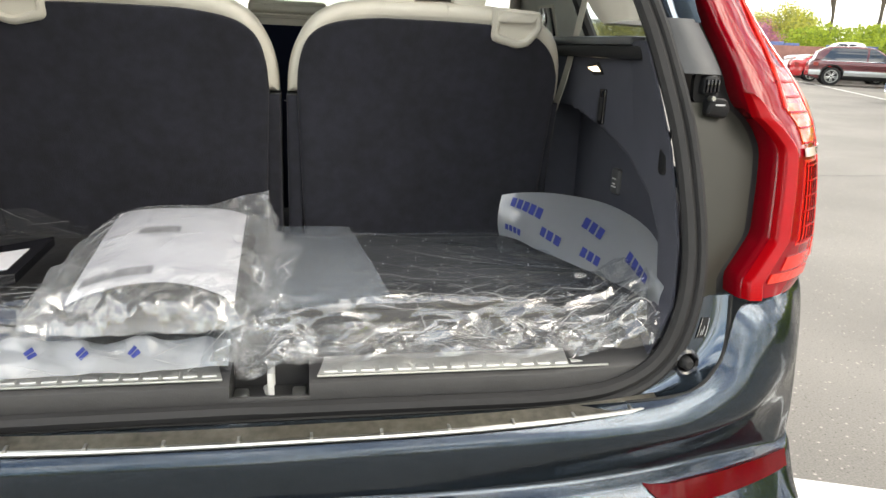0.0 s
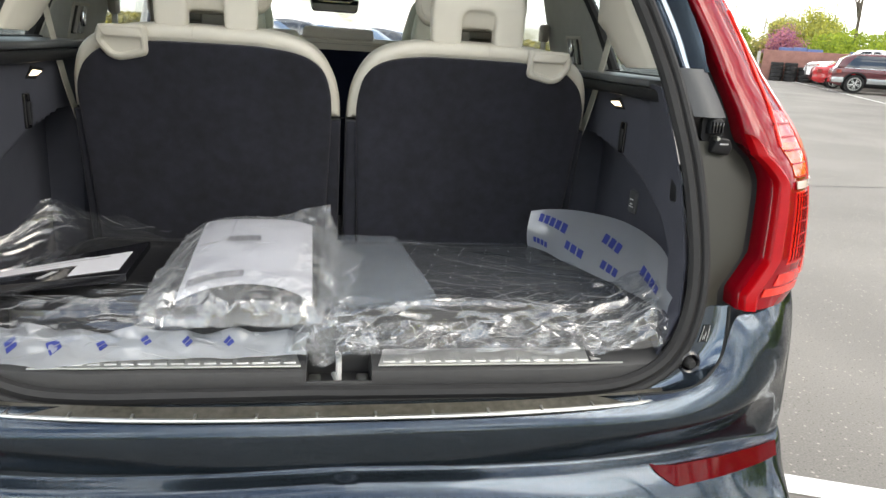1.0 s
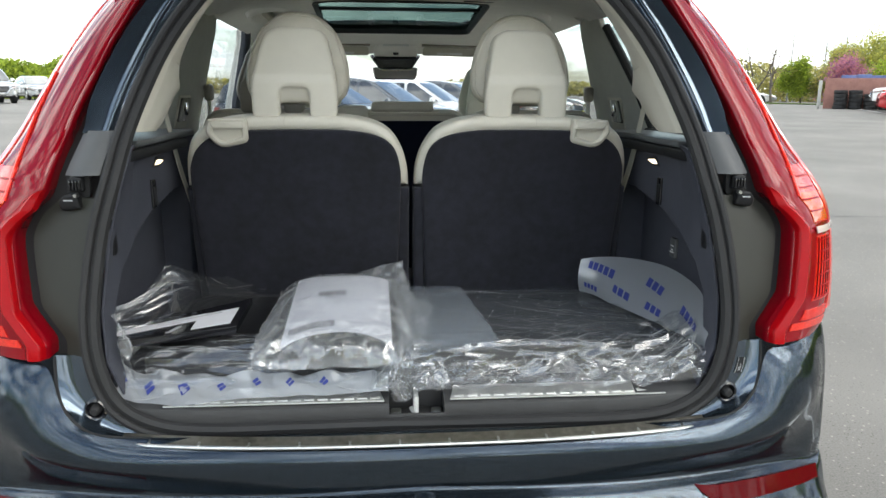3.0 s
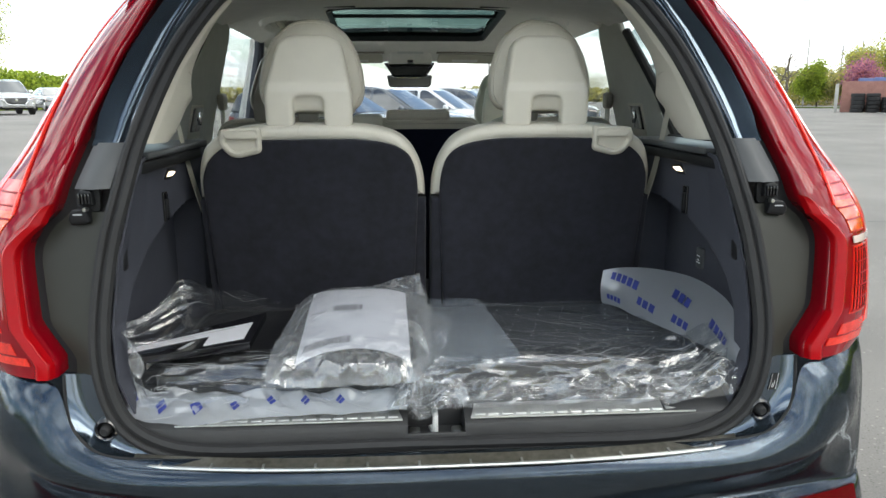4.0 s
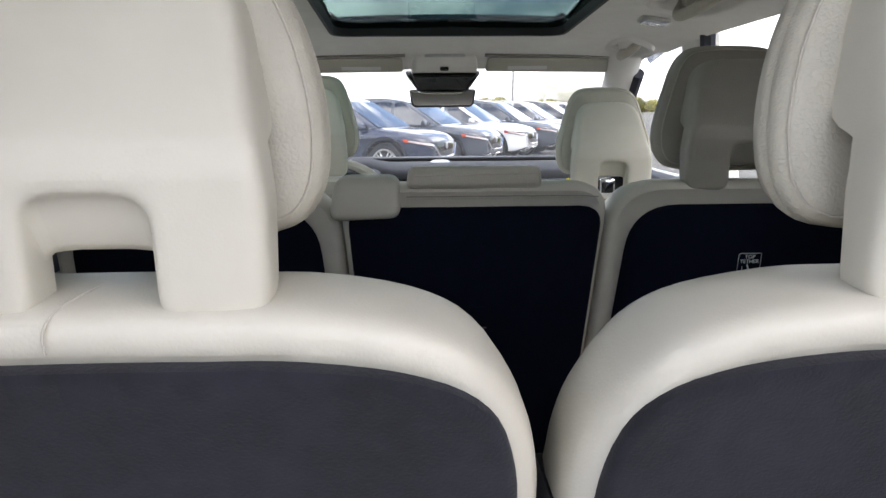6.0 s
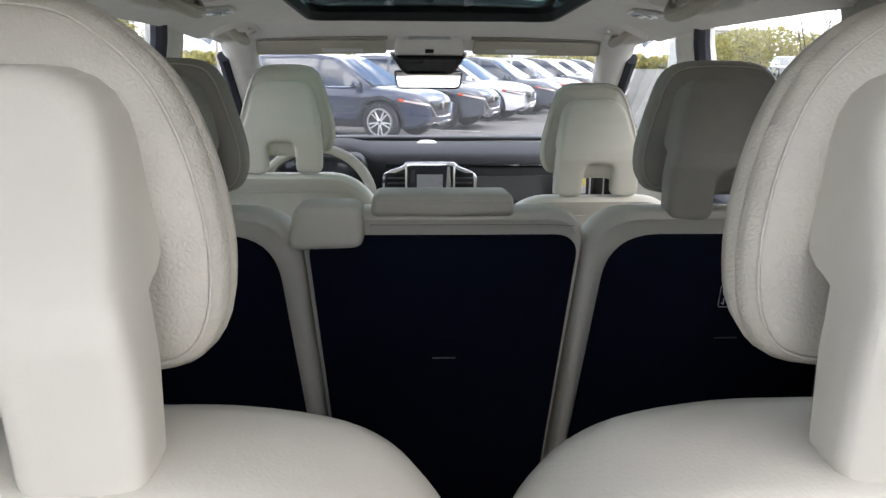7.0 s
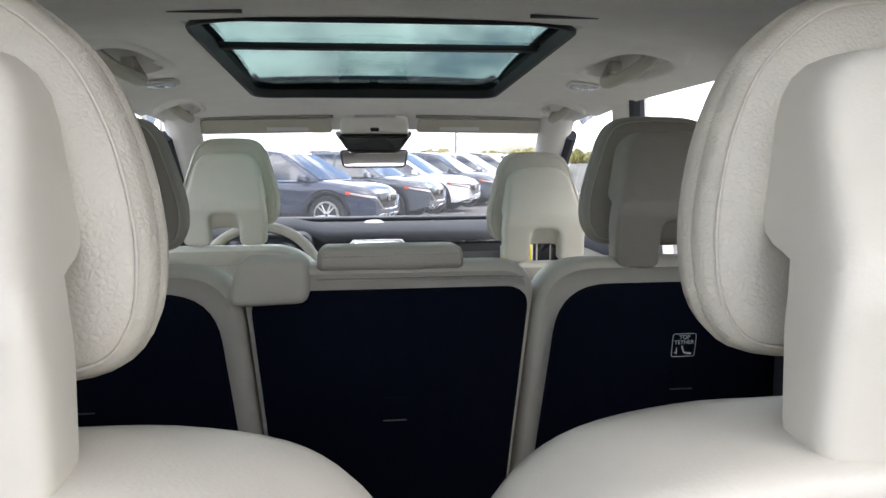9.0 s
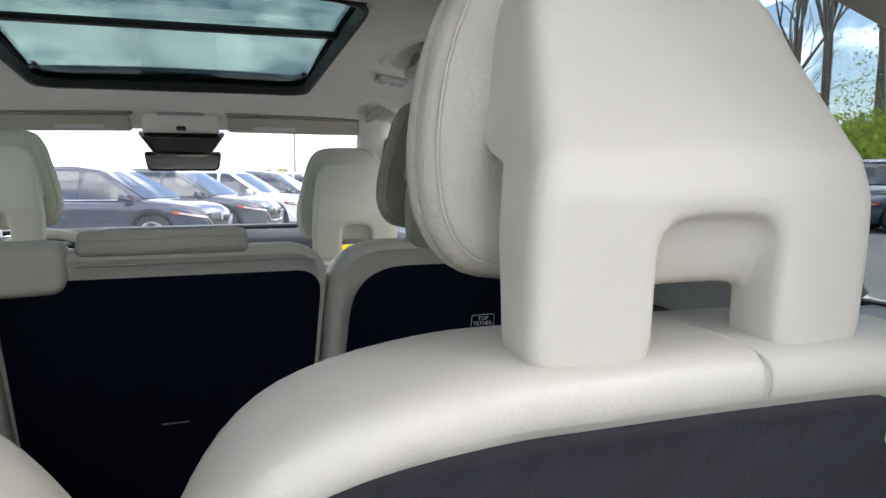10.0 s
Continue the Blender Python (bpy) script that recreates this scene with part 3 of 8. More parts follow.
    part("lamp_rim", sided(sheet(rim_at, 60, 24), s), RED_RIM, lamp, "thick glossy red rim", sharp=30)
    return lamp


GAP = [(0, -0.090, 0.742), (0.25, -0.090, 0.742), (0.40, -0.089, 0.742), (0.50, -0.087, 0.743), (0.60, -0.083, 0.752), (0.652, -0.067, 0.787), (0.672, -0.050, 0.83), (0.677, -0.036, 0.888)]


def lower_jamb(s):
    """Painted ledge between the seal and the bumper, round the lower corner."""
    a = [q for q in half_open(90, 0.032, -0.004) if q.z < 0.892 and q.y < 0.0]
    b = spline(GAP, len(a))
    return sided(sheet(lambda u, v: a[min(int(u * (len(a) - 1) + 0.5), len(a) - 1)].lerp(b[min(int(u * (len(a) - 1) + 0.5), len(a) - 1)], v)
                       + Vector((0, 0.006 * math.sin(math.pi * v), -0.004 * math.sin(math.pi * v))), len(a) - 1, 6), s)


def lip_rise(x):
    return lerp(x, [0, 0.10, 0.55, 0.68, 0.78, 0.857], [0.046, 0.043, 0.030, 0.024, 0.013, 0.0])


def rear_rows():
    """Edges of the rear corner panels from the boot's ledge down to the under-run, each from the middle to the car's flank."""
    top = [(0, -0.094, 0.743), (0.3, -0.094, 0.743), (0.50, -0.090, 0.744), (0.60, -0.086, 0.753), (0.657, -0.069, 0.79), (0.69, -0.045, 0.868), (0.76, -0.02, 0.879), (0.823, 0.04, 0.892),
           (0.872, 0.09, 0.91), (0.91, 0.3, 0.95), (0.93, 0.9, 1.0)]
    one = [(0, -0.124, 0.731), (0.3, -0.122, 0.731), (0.5, -0.113, 0.731), (0.60, -0.104, 0.736), (0.68, -0.088, 0.768), (0.735, -0.062, 0.832), (0.79, -0.03, 0.846), (0.845, 0.03, 0.856),
           (0.885, 0.09, 0.866), (0.92, 0.3, 0.88), (0.94, 0.9, 0.9)]
    two = [(0, -0.140, 0.702), (0.3, -0.137, 0.702), (0.5, -0.127, 0.702), (0.62, -0.110, 0.704), (0.71, -0.090, 0.722), (0.77, -0.062, 0.757), (0.815, -0.03, 0.775), (0.862, 0.03, 0.78),
           (0.897, 0.09, 0.785), (0.93, 0.3, 0.8), (0.945, 0.9, 0.8)]

    def low(y0, z, grow=0.0, rise=0.0):
        return [(x, y0 + 0.152 * (x / 0.857) ** 3, z + rise * lip_rise(x)) for x in (0, 0.2, 0.4, 0.55, 0.66, 0.74, 0.80, 0.85)] + [(0.893 + grow, 0.07, z), (0.93, 0.3, z), (0.945, 0.9, z)]

    return [top, one, two, low(-0.136, 0.655), low(-0.132, 0.602, 0, 1), low(-0.141, 0.594, 0.004, 1), low(-0.160, 0.581, 0.008, 1), low(-0.190, 0.542, 0.012, 0.9), low(-0.228, 0.506, 0.014), low(-0.256, 0.455, 0.014), low(-0.245, 0.38, 0.006), low(-0.16, 0.30, -0.02)]


def bumper(s):
    rows = [spline(r, 60) for r in rear_rows()]
    curve = [spline([rows[k][i] for k in range(len(rows))], 46) for i in range(60)]
    bm = bmesh.new()
    rings(bm, curve, (False, False), closed=False)
    bmesh.ops.solidify(bm, geom=bm.faces[:], thickness=-0.004)
    bmesh.ops.recalc_face_normals(bm, faces=bm.faces)
    return sided(bm, s)


def plan_y(x, y0):
    return y0 + 0.152 * (abs(x) / 0.857) ** 3


for s in (1, -1):
    lamp = tail_lamp(s)
    part("corner_panel", bumper(s), NAVY, suv, "glossy navy paint with sky reflections")
    part("boot_ledge", lower_jamb(s), NAVY, suv)
    part("jamb_panel", sided(strip(0.885, 1.168, X_SEAL, X_PANEL, -0.004, 0.012), s), JAMB, suv, "satin grey-green jamb panel")
    part("pillar_paint", sided(strip(1.285, 1.66, X_SEAL, X_GAP, 0.012, -0.013, m=24, swell=0.002, fold=0.004), s), NAVY, suv)
    part("pillar_cover", sided(strip(1.21, 1.29, X_SEAL, X_GAP, -0.008, -0.004, swell=0.014), s), GREY_PLASTIC, suv, "grey plastic pillar cover")
    part("lamp_gap", sided(strip(0.88, 1.66, X_SEAL, (X_LAMP[0], [x + 0.02 for x in X_LAMP[1]]), 0.028, 0.034), s), RUBBER, suv, "dark gap beside the lamp")
    # black slab stands in for the shade inside the arched recess
    part("recess_shade", sided(slab(rounded([(0.620, 1.168), (0.662, 1.168), (0.660, 1.214), (0.640, 1.222), (0.618, 1.208)], 0.008), [(0, 0), (0, 0.01)], lambda u, v, d: (u, 0.052 + d, v)), s), RUBBER, suv, "flat black slab drawn as the shade of an arched recess")
    catch = part("tailgate_catch", sided(slab(rounded([(0.628, 1.150), (0.664, 1.146), (0.668, 1.160), (0.658, 1.176), (0.634, 1.178)], 0.006), soft(0.030, 0.005), lambda u, v, d: (u, 0.024 + d - 0.25 * (v - 1.15), v)), s), BLACK, suv, "black plastic guide wedge with bolt")
    part("guide_pad", sided(slab(rounded([(0.626, 1.180), (0.650, 1.180), (0.652, 1.204), (0.644, 1.211), (0.628, 1.207)], 0.005), soft(0.018, 0.004), lambda u, v, d: (u, 0.036 + d, v)), s), BLACK, catch)
    for k in range(4):
        part("rib", sided(box(0.6285 + 0.0058 * k, 0.6315 + 0.0058 * k, 0.030, 0.040, 1.184, 1.203, 0.001), s), GLOSS_BLACK, catch)
    part("print_bar", sided(box(0.640, 0.656, 0.0195, 0.021, 1.1655, 1.168, 0), s), GREY_INK, catch)
    part("bolt", sided(lathe([(0.001, 0), (0.003, 0), (0.004, 0.002), (0.004, 0.012)], (0.635, 0.018, 1.1755), "y", 12), s), STEEL, catch)
    # rubber buffer on the painted ledge
    stop = part("buffer_ring", sided(lathe([(0.010, 0.012), (0.013, -0.004), (0.0175, -0.008), (0.021, -0.004), (0.0215, 0.012)], (0.603, -0.060, 0.790), "y", 24), s), GLOSS_BLACK, suv, "round black rubber buffer")
    part("buffer", sided(lathe([(0.002, -0.014), (0.006, -0.014), (0.009, -0.010), (0.0115, 0.012)], (0.603, -0.060, 0.790), "y", 18), s), RUBBER, stop)
    # reflector low in the corner, and the dark seam above it
    def lip_y(x, z):
        return plan_y(x, lerp(z - lip_rise(x), [0.506, 0.542, 0.581, 0.594, 0.602], [-0.228, -0.190, -0.160, -0.141, -0.132]))

    def lens_at(u, v):
        x = 0.530 + 0.312 * u
        z1 = 0.622 - 0.003 * u - 0.020 * u * u
        h = 0.034 * min(1.0, (u / 0.16) ** 0.8 + 0.05) * (1 - 0.25 * u * u)
        z0 = z1 - h
        return Vector((x, lip_y(x, z0) - 0.004 + 0.45 * v * (lip_y(x, z1) - lip_y(x, z0)), z0 + h * v))
    part("reflector", sided(sheet(lens_at, 40, 5, 0.014), s), DARK_RED, suv, "dark red rear reflector")
    part("panel_seam", sided(tube([q + Vector((0.0, -0.002, -0.001)) for q in spline(GAP[3:], 24)], 0.003, 6), s), RUBBER, suv)
    # chrome rod of light on the shoulder is a moulding line below the lamp
    part("flank", sided(sheet(lambda u, v: Vector((lerp(v, [0, 0.25, 0.7, 1], [0.86, 0.945, 0.935, 0.86]) - 0.05 * max(0.0, u - 0.75) * 4 * 0.5, 0.88 + 3.3 * u, 0.28 + 0.84 * v)), 20, 10, -0.02), s), NAVY, suv)
# small printed label lying on the painted ledge
EDGE_IN = [q for q in half_open(90, 0.032, -0.004) if q.z < 0.892 and q.y < 0.0]
EDGE_OUT = spline(GAP, len(EDGE_IN))


def ledge_at(u, v, lift):
    k = u * (len(EDGE_IN) - 1)
    i = min(int(k), len(EDGE_IN) - 2)
    a, b = EDGE_IN[i].lerp(EDGE_IN[i + 1], k - i), EDGE_OUT[i].lerp(EDGE_OUT[i + 1], k - i)
    return a.lerp(b, v) + Vector((0, 0.006 * math.sin(math.pi * v) - lift, -0.004 * math.sin(math.pi * v)))


LABEL_U, LABEL_V = (0.858, 0.925), (0.20, 0.47)


def label_patch(ua, ub, va, vb, lift):
    return sheet(lambda u, v: ledge_at(LABEL_U[0] + (LABEL_U[1] - LABEL_U[0]) * (ua + (ub - ua) * u), LABEL_V[0] + (LABEL_V[1] - LABEL_V[0]) * (va + (vb - va) * v), lift), 8, 3, 0.0005)


sticker = part("sticker", label_patch(0, 1, 0, 1, 0.0015), BLACK, suv, "small black label on the jamb")
for ua, ub, va, vb in ((0.03, 0.97, 0.04, 0.07), (0.03, 0.97, 0.93, 0.96), (0.15, 0.40, 0.38, 0.42), (0.15, 0.60, 0.58, 0.62)):
    part("print_bar", label_patch(ua, ub, va, vb, 0.0021), WHITE_PRINT, sticker)

# load edge guard along the bumper
bm = sheet(lambda u, v: Vector((-0.555 + 1.11 * u, plan_y(-0.555 + 1.11 * u, -0.107 - 0.026 * v) + 0.0, 0.7440 - 0.0070 * v)), 60, 4, 0.003)
guard = part("load_guard", bm, GUARD_STEEL, suv, "ribbed metal guard strip on the bumper edge")
part("guard_edge", tube([(-0.555 + 1.11 * i / 60, plan_y(-0.555 + 1.11 * i / 60, -0.134), 0.7355) for i in range(61)], 0.004, 8), STEEL, guard, "polished metal lip")
for i in range(12):
    x = -0.50 + i * 0.091
    part("rib", box(x - 0.002, x + 0.002, plan_y(x, -0.1365), plan_y(x, -0.124), 0.7355, 0.7420, 0.0005), STEEL, guard)

# boot sill with steel scuff plates and the lock striker
bm = bmesh.new()
sill = [(-0.052, 0.752), (-0.046, 0.772), (-0.036, 0.779), (0.03, 0.786), (0.05, 0.788), (0.06, 0.78), (0.06, 0.74), (-0.04, 0.70)]
for a, b in ((-0.57, -0.064), (0.044, 0.57)):
    own = bmesh.new()
    rings(own, [[Vector((x, y, z + (0.012 * max(0, abs(x) - 0.5) / 0.07))) for y, z in sill] for x in (a, (2 * a + b) / 3, (a + 2 * b) / 3, b)])
    bmesh.ops.recalc_face_normals(own, faces=own.faces)
    join(bm, own)
box(-0.065, 0.045, 0.028, 0.06, 0.70, 0.786, 0.002, bm)
box(-0.065, 0.045, -0.05, 0.03, 0.70, 0.735, 0.002, bm)
box(-0.065, 0.045, -0.052, -0.044, 0.70, 0.757, 0.002, bm)
sill_trim = part("sill_trim", bm, SILL, suv, "black plastic boot sill")
striker = part("lock_striker", tube([(-0.018, 0.02, 0.736), (-0.014, 0.0, 0.737), (-0.010, -0.014, 0.738), (-0.010, -0.016, 0.774), (-0.010, 0.015, 0.776), (-0.010, 0.022, 0.74)], 0.005, 8), ZINC, sill_trim, "bright steel lock striker")
for x in (-0.050, 0.030):
    part("sill_plug", box(x - 0.010, x + 0.010, -0.04, -0.01, 0.734, 0.753, 0.004), STEEL, sill_trim)
for a, b in ((-0.49, -0.073), (0.055, 0.488)):
    plate = part("scuff_plate", sheet(lambda u, v: Vector((a + (b - a) * u - 0.012 * v * (1 if a < 0 and u > 0.9 else -1 if a > 0 and u < 0.1 else 0), -0.040 + 0.052 * v, 0.7808 + 0.006 * v)), 12, 2, 0.0025), SCUFF, sill_trim, "brushed steel scuff plate")
    part("plate_lip", tube([(a, -0.041, 0.7815), (b, -0.041, 0.7815)], 0.0018, 6), STEEL, plate)
    n = 16
    for i in range(n):
        x = a + (b - a) * (i + 0.7) / (n + 0.4)
        part("rib", box(x - 0.0095, x + 0.0095, -0.031, 0.004, 0.7815, 0.7836 , 0.0007), SCUFF, plate)

# ---------------------------------------------------------------- roof, headliner, windscreen
def liner_z(x, y):
    z = lerp(y, [0.30, 0.45, 0.8, 1.3, 1.8, 2.2, 2.4, 2.53], [1.635, 1.645, 1.655, 1.664, 1.656, 1.63, 1.592, 1.552])
    f = lerp(y, [2.1, 2.45], [1.0, 0.35])
    return z - f * (0.09 * x * x + 0.6 * max(0.0, abs(x) - 0.5) ** 1.5)


HOLE = (-0.300, 0.300, 1.19, 2.155)


def widen(bm):
    """Draws the roof's opening wider towards the windscreen."""
    for v in bm.verts:
        f = min(1.0, max(0.0, (v.co.y - HOLE[2]) / (HOLE[3] - HOLE[2])))
        g = min(1.0, max(0.0, (0.58 - abs(v.co.x)) / 0.22))
        v.co.x *= 1 + 0.105 * f * g
    return bm



def around_hole(zf, x1, y0, y1, thick, pockets=()):
    """A sheet with the sunroof's opening in it."""
    a, b, c, d = HOLE
    bm = bmesh.new()
    for xa, xb, ya, yb, nu, nv in ((-x1, x1, y0, c, 30, 14), (-x1, x1, d, y1, 64, 18), (-x1, a, c, d, 20, 44), (b, x1, c, d, 20, 44)):
        sheet(lambda u, v: Vector((xa + (xb - xa) * u, ya + (yb - ya) * v, zf(xa + (xb - xa) * u, ya + (yb - ya) * v))), nu, nv, 0, bm)
    bmesh.ops.remove_doubles(bm, verts=bm.verts, dist=1e-4)
    if pockets:
        gone = [f for f in bm.faces for x, y, rx, ry in pockets if ((abs(f.calc_center_median().x) - x) / rx) ** 4 + ((f.calc_center_median().y - y) / ry) ** 4 < 1]
        bmesh.ops.delete(bm, geom=gone, context="FACES")
    bmesh.ops.recalc_face_normals(bm, faces=bm.faces)
    before = sum(v.co.z for v in bm.verts) / len(bm.verts)
    bmesh.ops.solidify(bm, geom=bm.faces[:], thickness=thick)
    if sum(v.co.z for v in bm.verts) / len(bm.verts) < before:
        bmesh.ops.translate(bm, verts=bm.verts, vec=(0, 0, thick))
    return bm


HANDLES = ((0.482, 1.50, 0.058, 0.150), (0.545, 2.20, 0.044, 0.095))
part("headliner", widen(around_hole(liner_z, 0.632, 0.32, 2.53, 0.012, HANDLES)), LINER, suv, "pale beige fabric headliner", sharp=50)
part("roof_panel", widen(around_hole(lambda x, y: liner_z(x, y) + 0.042 - 0.05 * max(0, abs(x) - 0.55) * 4, 0.64, 0.30, 2.56, 0.012)), NAVY, suv, sharp=50)


def ring_of(x0, x1, y0, y1, r, z, n=5):
    return [Vector((q.x, q.y, z if not callable(z) else z(q.x, q.y))) for q in rounded([(x0, y0), (x1, y0), (x1, y1), (x0, y1)], r, n)]


bm = bmesh.new()
a, b, c, d = HOLE
low = lambda x, y: liner_z(x, y) - 0.004
rings(bm, [ring_of(a - 0.006, b + 0.006, c - 0.006, d + 0.006, 0.09, lambda x, y: liner_z(x, y) + 0.002), ring_of(a - 0.004, b + 0.004, c - 0.004, d + 0.004, 0.09, low), ring_of(a + 0.003, b - 0.003, c + 0.003, d - 0.012, 0.085, low),
           ring_of(a + 0.005, b - 0.005, c + 0.005, d - 0.018, 0.08, lambda x, y: liner_z(x, y) + 0.006), ring_of(a + 0.007, b - 0.007, c + 0.007, d - 0.022, 0.08, lambda x, y: liner_z(x, y) + 0.017)], (False, False))
bmesh.ops.recalc_face_normals(bm, faces=bm.faces)
bmesh.ops.reverse_faces(bm, faces=bm.faces)
sunroof = part("sunroof_frame", widen(bm), BLACK, suv, "black frame of the panoramic sunroof", sharp=40)
part("crossbar", box(-0.309, 0.309, 1.500, 1.530, 1.662, 1.674, 0.005), BLACK, sunroof)
part("blind_edge", box(-0.292, 0.292, 1.532, 1.540, 1.665, 1.674, 0.003), STEEL, sunroof)
for y0, y1 in ((1.175, 1.52), (1.522, 2.165)):
    part("roof_pane", widen(sheet(lambda u, v: Vector((-0.33 + 0.66 * u, y0 + (y1 - y0) * v, liner_z(0, y0 + (y1 - y0) * v) + 0.016 - 0.004 * (2 * u - 1) ** 2)), 8, 8, 0.004)), SUN_GLASS, sunroof, "green-tinted roof glass")
for s in (1, -1):
    part("liner_slot", sided(box(0.20, 0.30, 1.120, 1.127, liner_z(0.25, 1.12) - 0.003, liner_z(0.25, 1.12) + 0.002, 0.001), s), GREY_PLASTIC, suv)

# windscreen between its pillars
PILLAR_LINE = spline([(0.560, 2.20, 1.655), (0.575, 2.34, 1.605), (0.592, 2.47, 1.54), (0.645, 2.84, 1.34), (0.70, 3.22, 1.13)], 17)
for s in (1, -1):
    def pillar_at(u, v):
        p = PILLAR_LINE[round(u * 16)]
        a = 2 * math.pi * v
        k = 1 + 0.35 * max(0.0, 1 - u * 3)
        return p + Vector((0.055 * k * math.cos(a) + 0.01, 0.035 * math.sin(a), 0.035 * math.sin(a)))
    part("windscreen_pillar", sided(sheet(pillar_at, 16, 18), s), LINER, suv, "pale beige pillar trim")
bm = sheet(lambda u, v: Vector(((2 * u - 1) * (0.58 + 0.14 * v), 2.50 + 0.78 * v + 0.06 * (1 - (2 * u - 1) ** 2), 1.56 - 0.42 * v)), 16, 8, 0.004)
screen = part("windscreen", bm, HAZE_GLASS, suv, "clear windscreen")
screen.visible_shadow = False
part("bonnet", sheet(lambda u, v: Vector(((2 * u - 1) * (0.86 - 0.1 * v), 3.30 + 1.32 * v - 0.15 * (2 * u - 1) ** 2 * v, 1.12 - 0.10 * v - 0.10 * v ** 4 - 0.06 * (2 * u - 1) ** 2)), 16, 16, -0.02), NAVY, suv)
part("front_end", sheet(lambda u, v: Vector(((2 * u - 1) * 0.90, 4.60 - 0.25 * (2 * u - 1) ** 4 + 0.05 * math.sin(3.1 * v), 0.25 + 0.68 * v)), 16, 8, -0.03), NAVY, suv)
part("underbody", box(-0.88, 0.88, 0.0, 4.45, 0.20, 0.34, 0.03), BLACK, suv)
part("cabin_floor", box(-0.72, 0.72, 0.95, 3.3, 0.36, 0.46, 0.02), CARPET, suv)
part("bulkhead", box(-0.80, 0.80, 3.22, 3.30, 0.40, 1.12, 0.02), BLACK, suv)
for x, y in ((0.83, 0.98), (-0.83, 0.98), (0.83, 3.93), (-0.83, 3.93)):
    s = 1 if x > 0 else -1
    wheel = part("wheel", sided(lathe([(0.20, -0.10), (0.34, -0.10), (0.37, -0.07), (0.37, 0.09), (0.345, 0.115), (0.25, 0.118), (0.24, 0.10)], (0.83, y, 0.37), "x", 32), s), RUBBER, suv, "black tyre")
    part("rim", sided(lathe([(0.03, 0.10), (0.10, 0.105), (0.20, 0.09), (0.235, 0.108), (0.245, 0.112), (0.245, 0.08)], (0.83, y, 0.37), "x", 20), s), STEEL, wheel)


# ---------------------------------------------------------------- the car's sides, seen from within
def wall_x(z):
    return lerp(z, [1.15, 1.27, 1.58], [0.705, 0.69, 0.622])


def side_slab(poly, depth=0.05, r=0.012, off=0.0):
    return slab(dense(poly, 0.05), [(max(0, a), b) for a, b in soft(depth, r)], lambda u, v, d: (wall_x(v) + off + d, u, v))


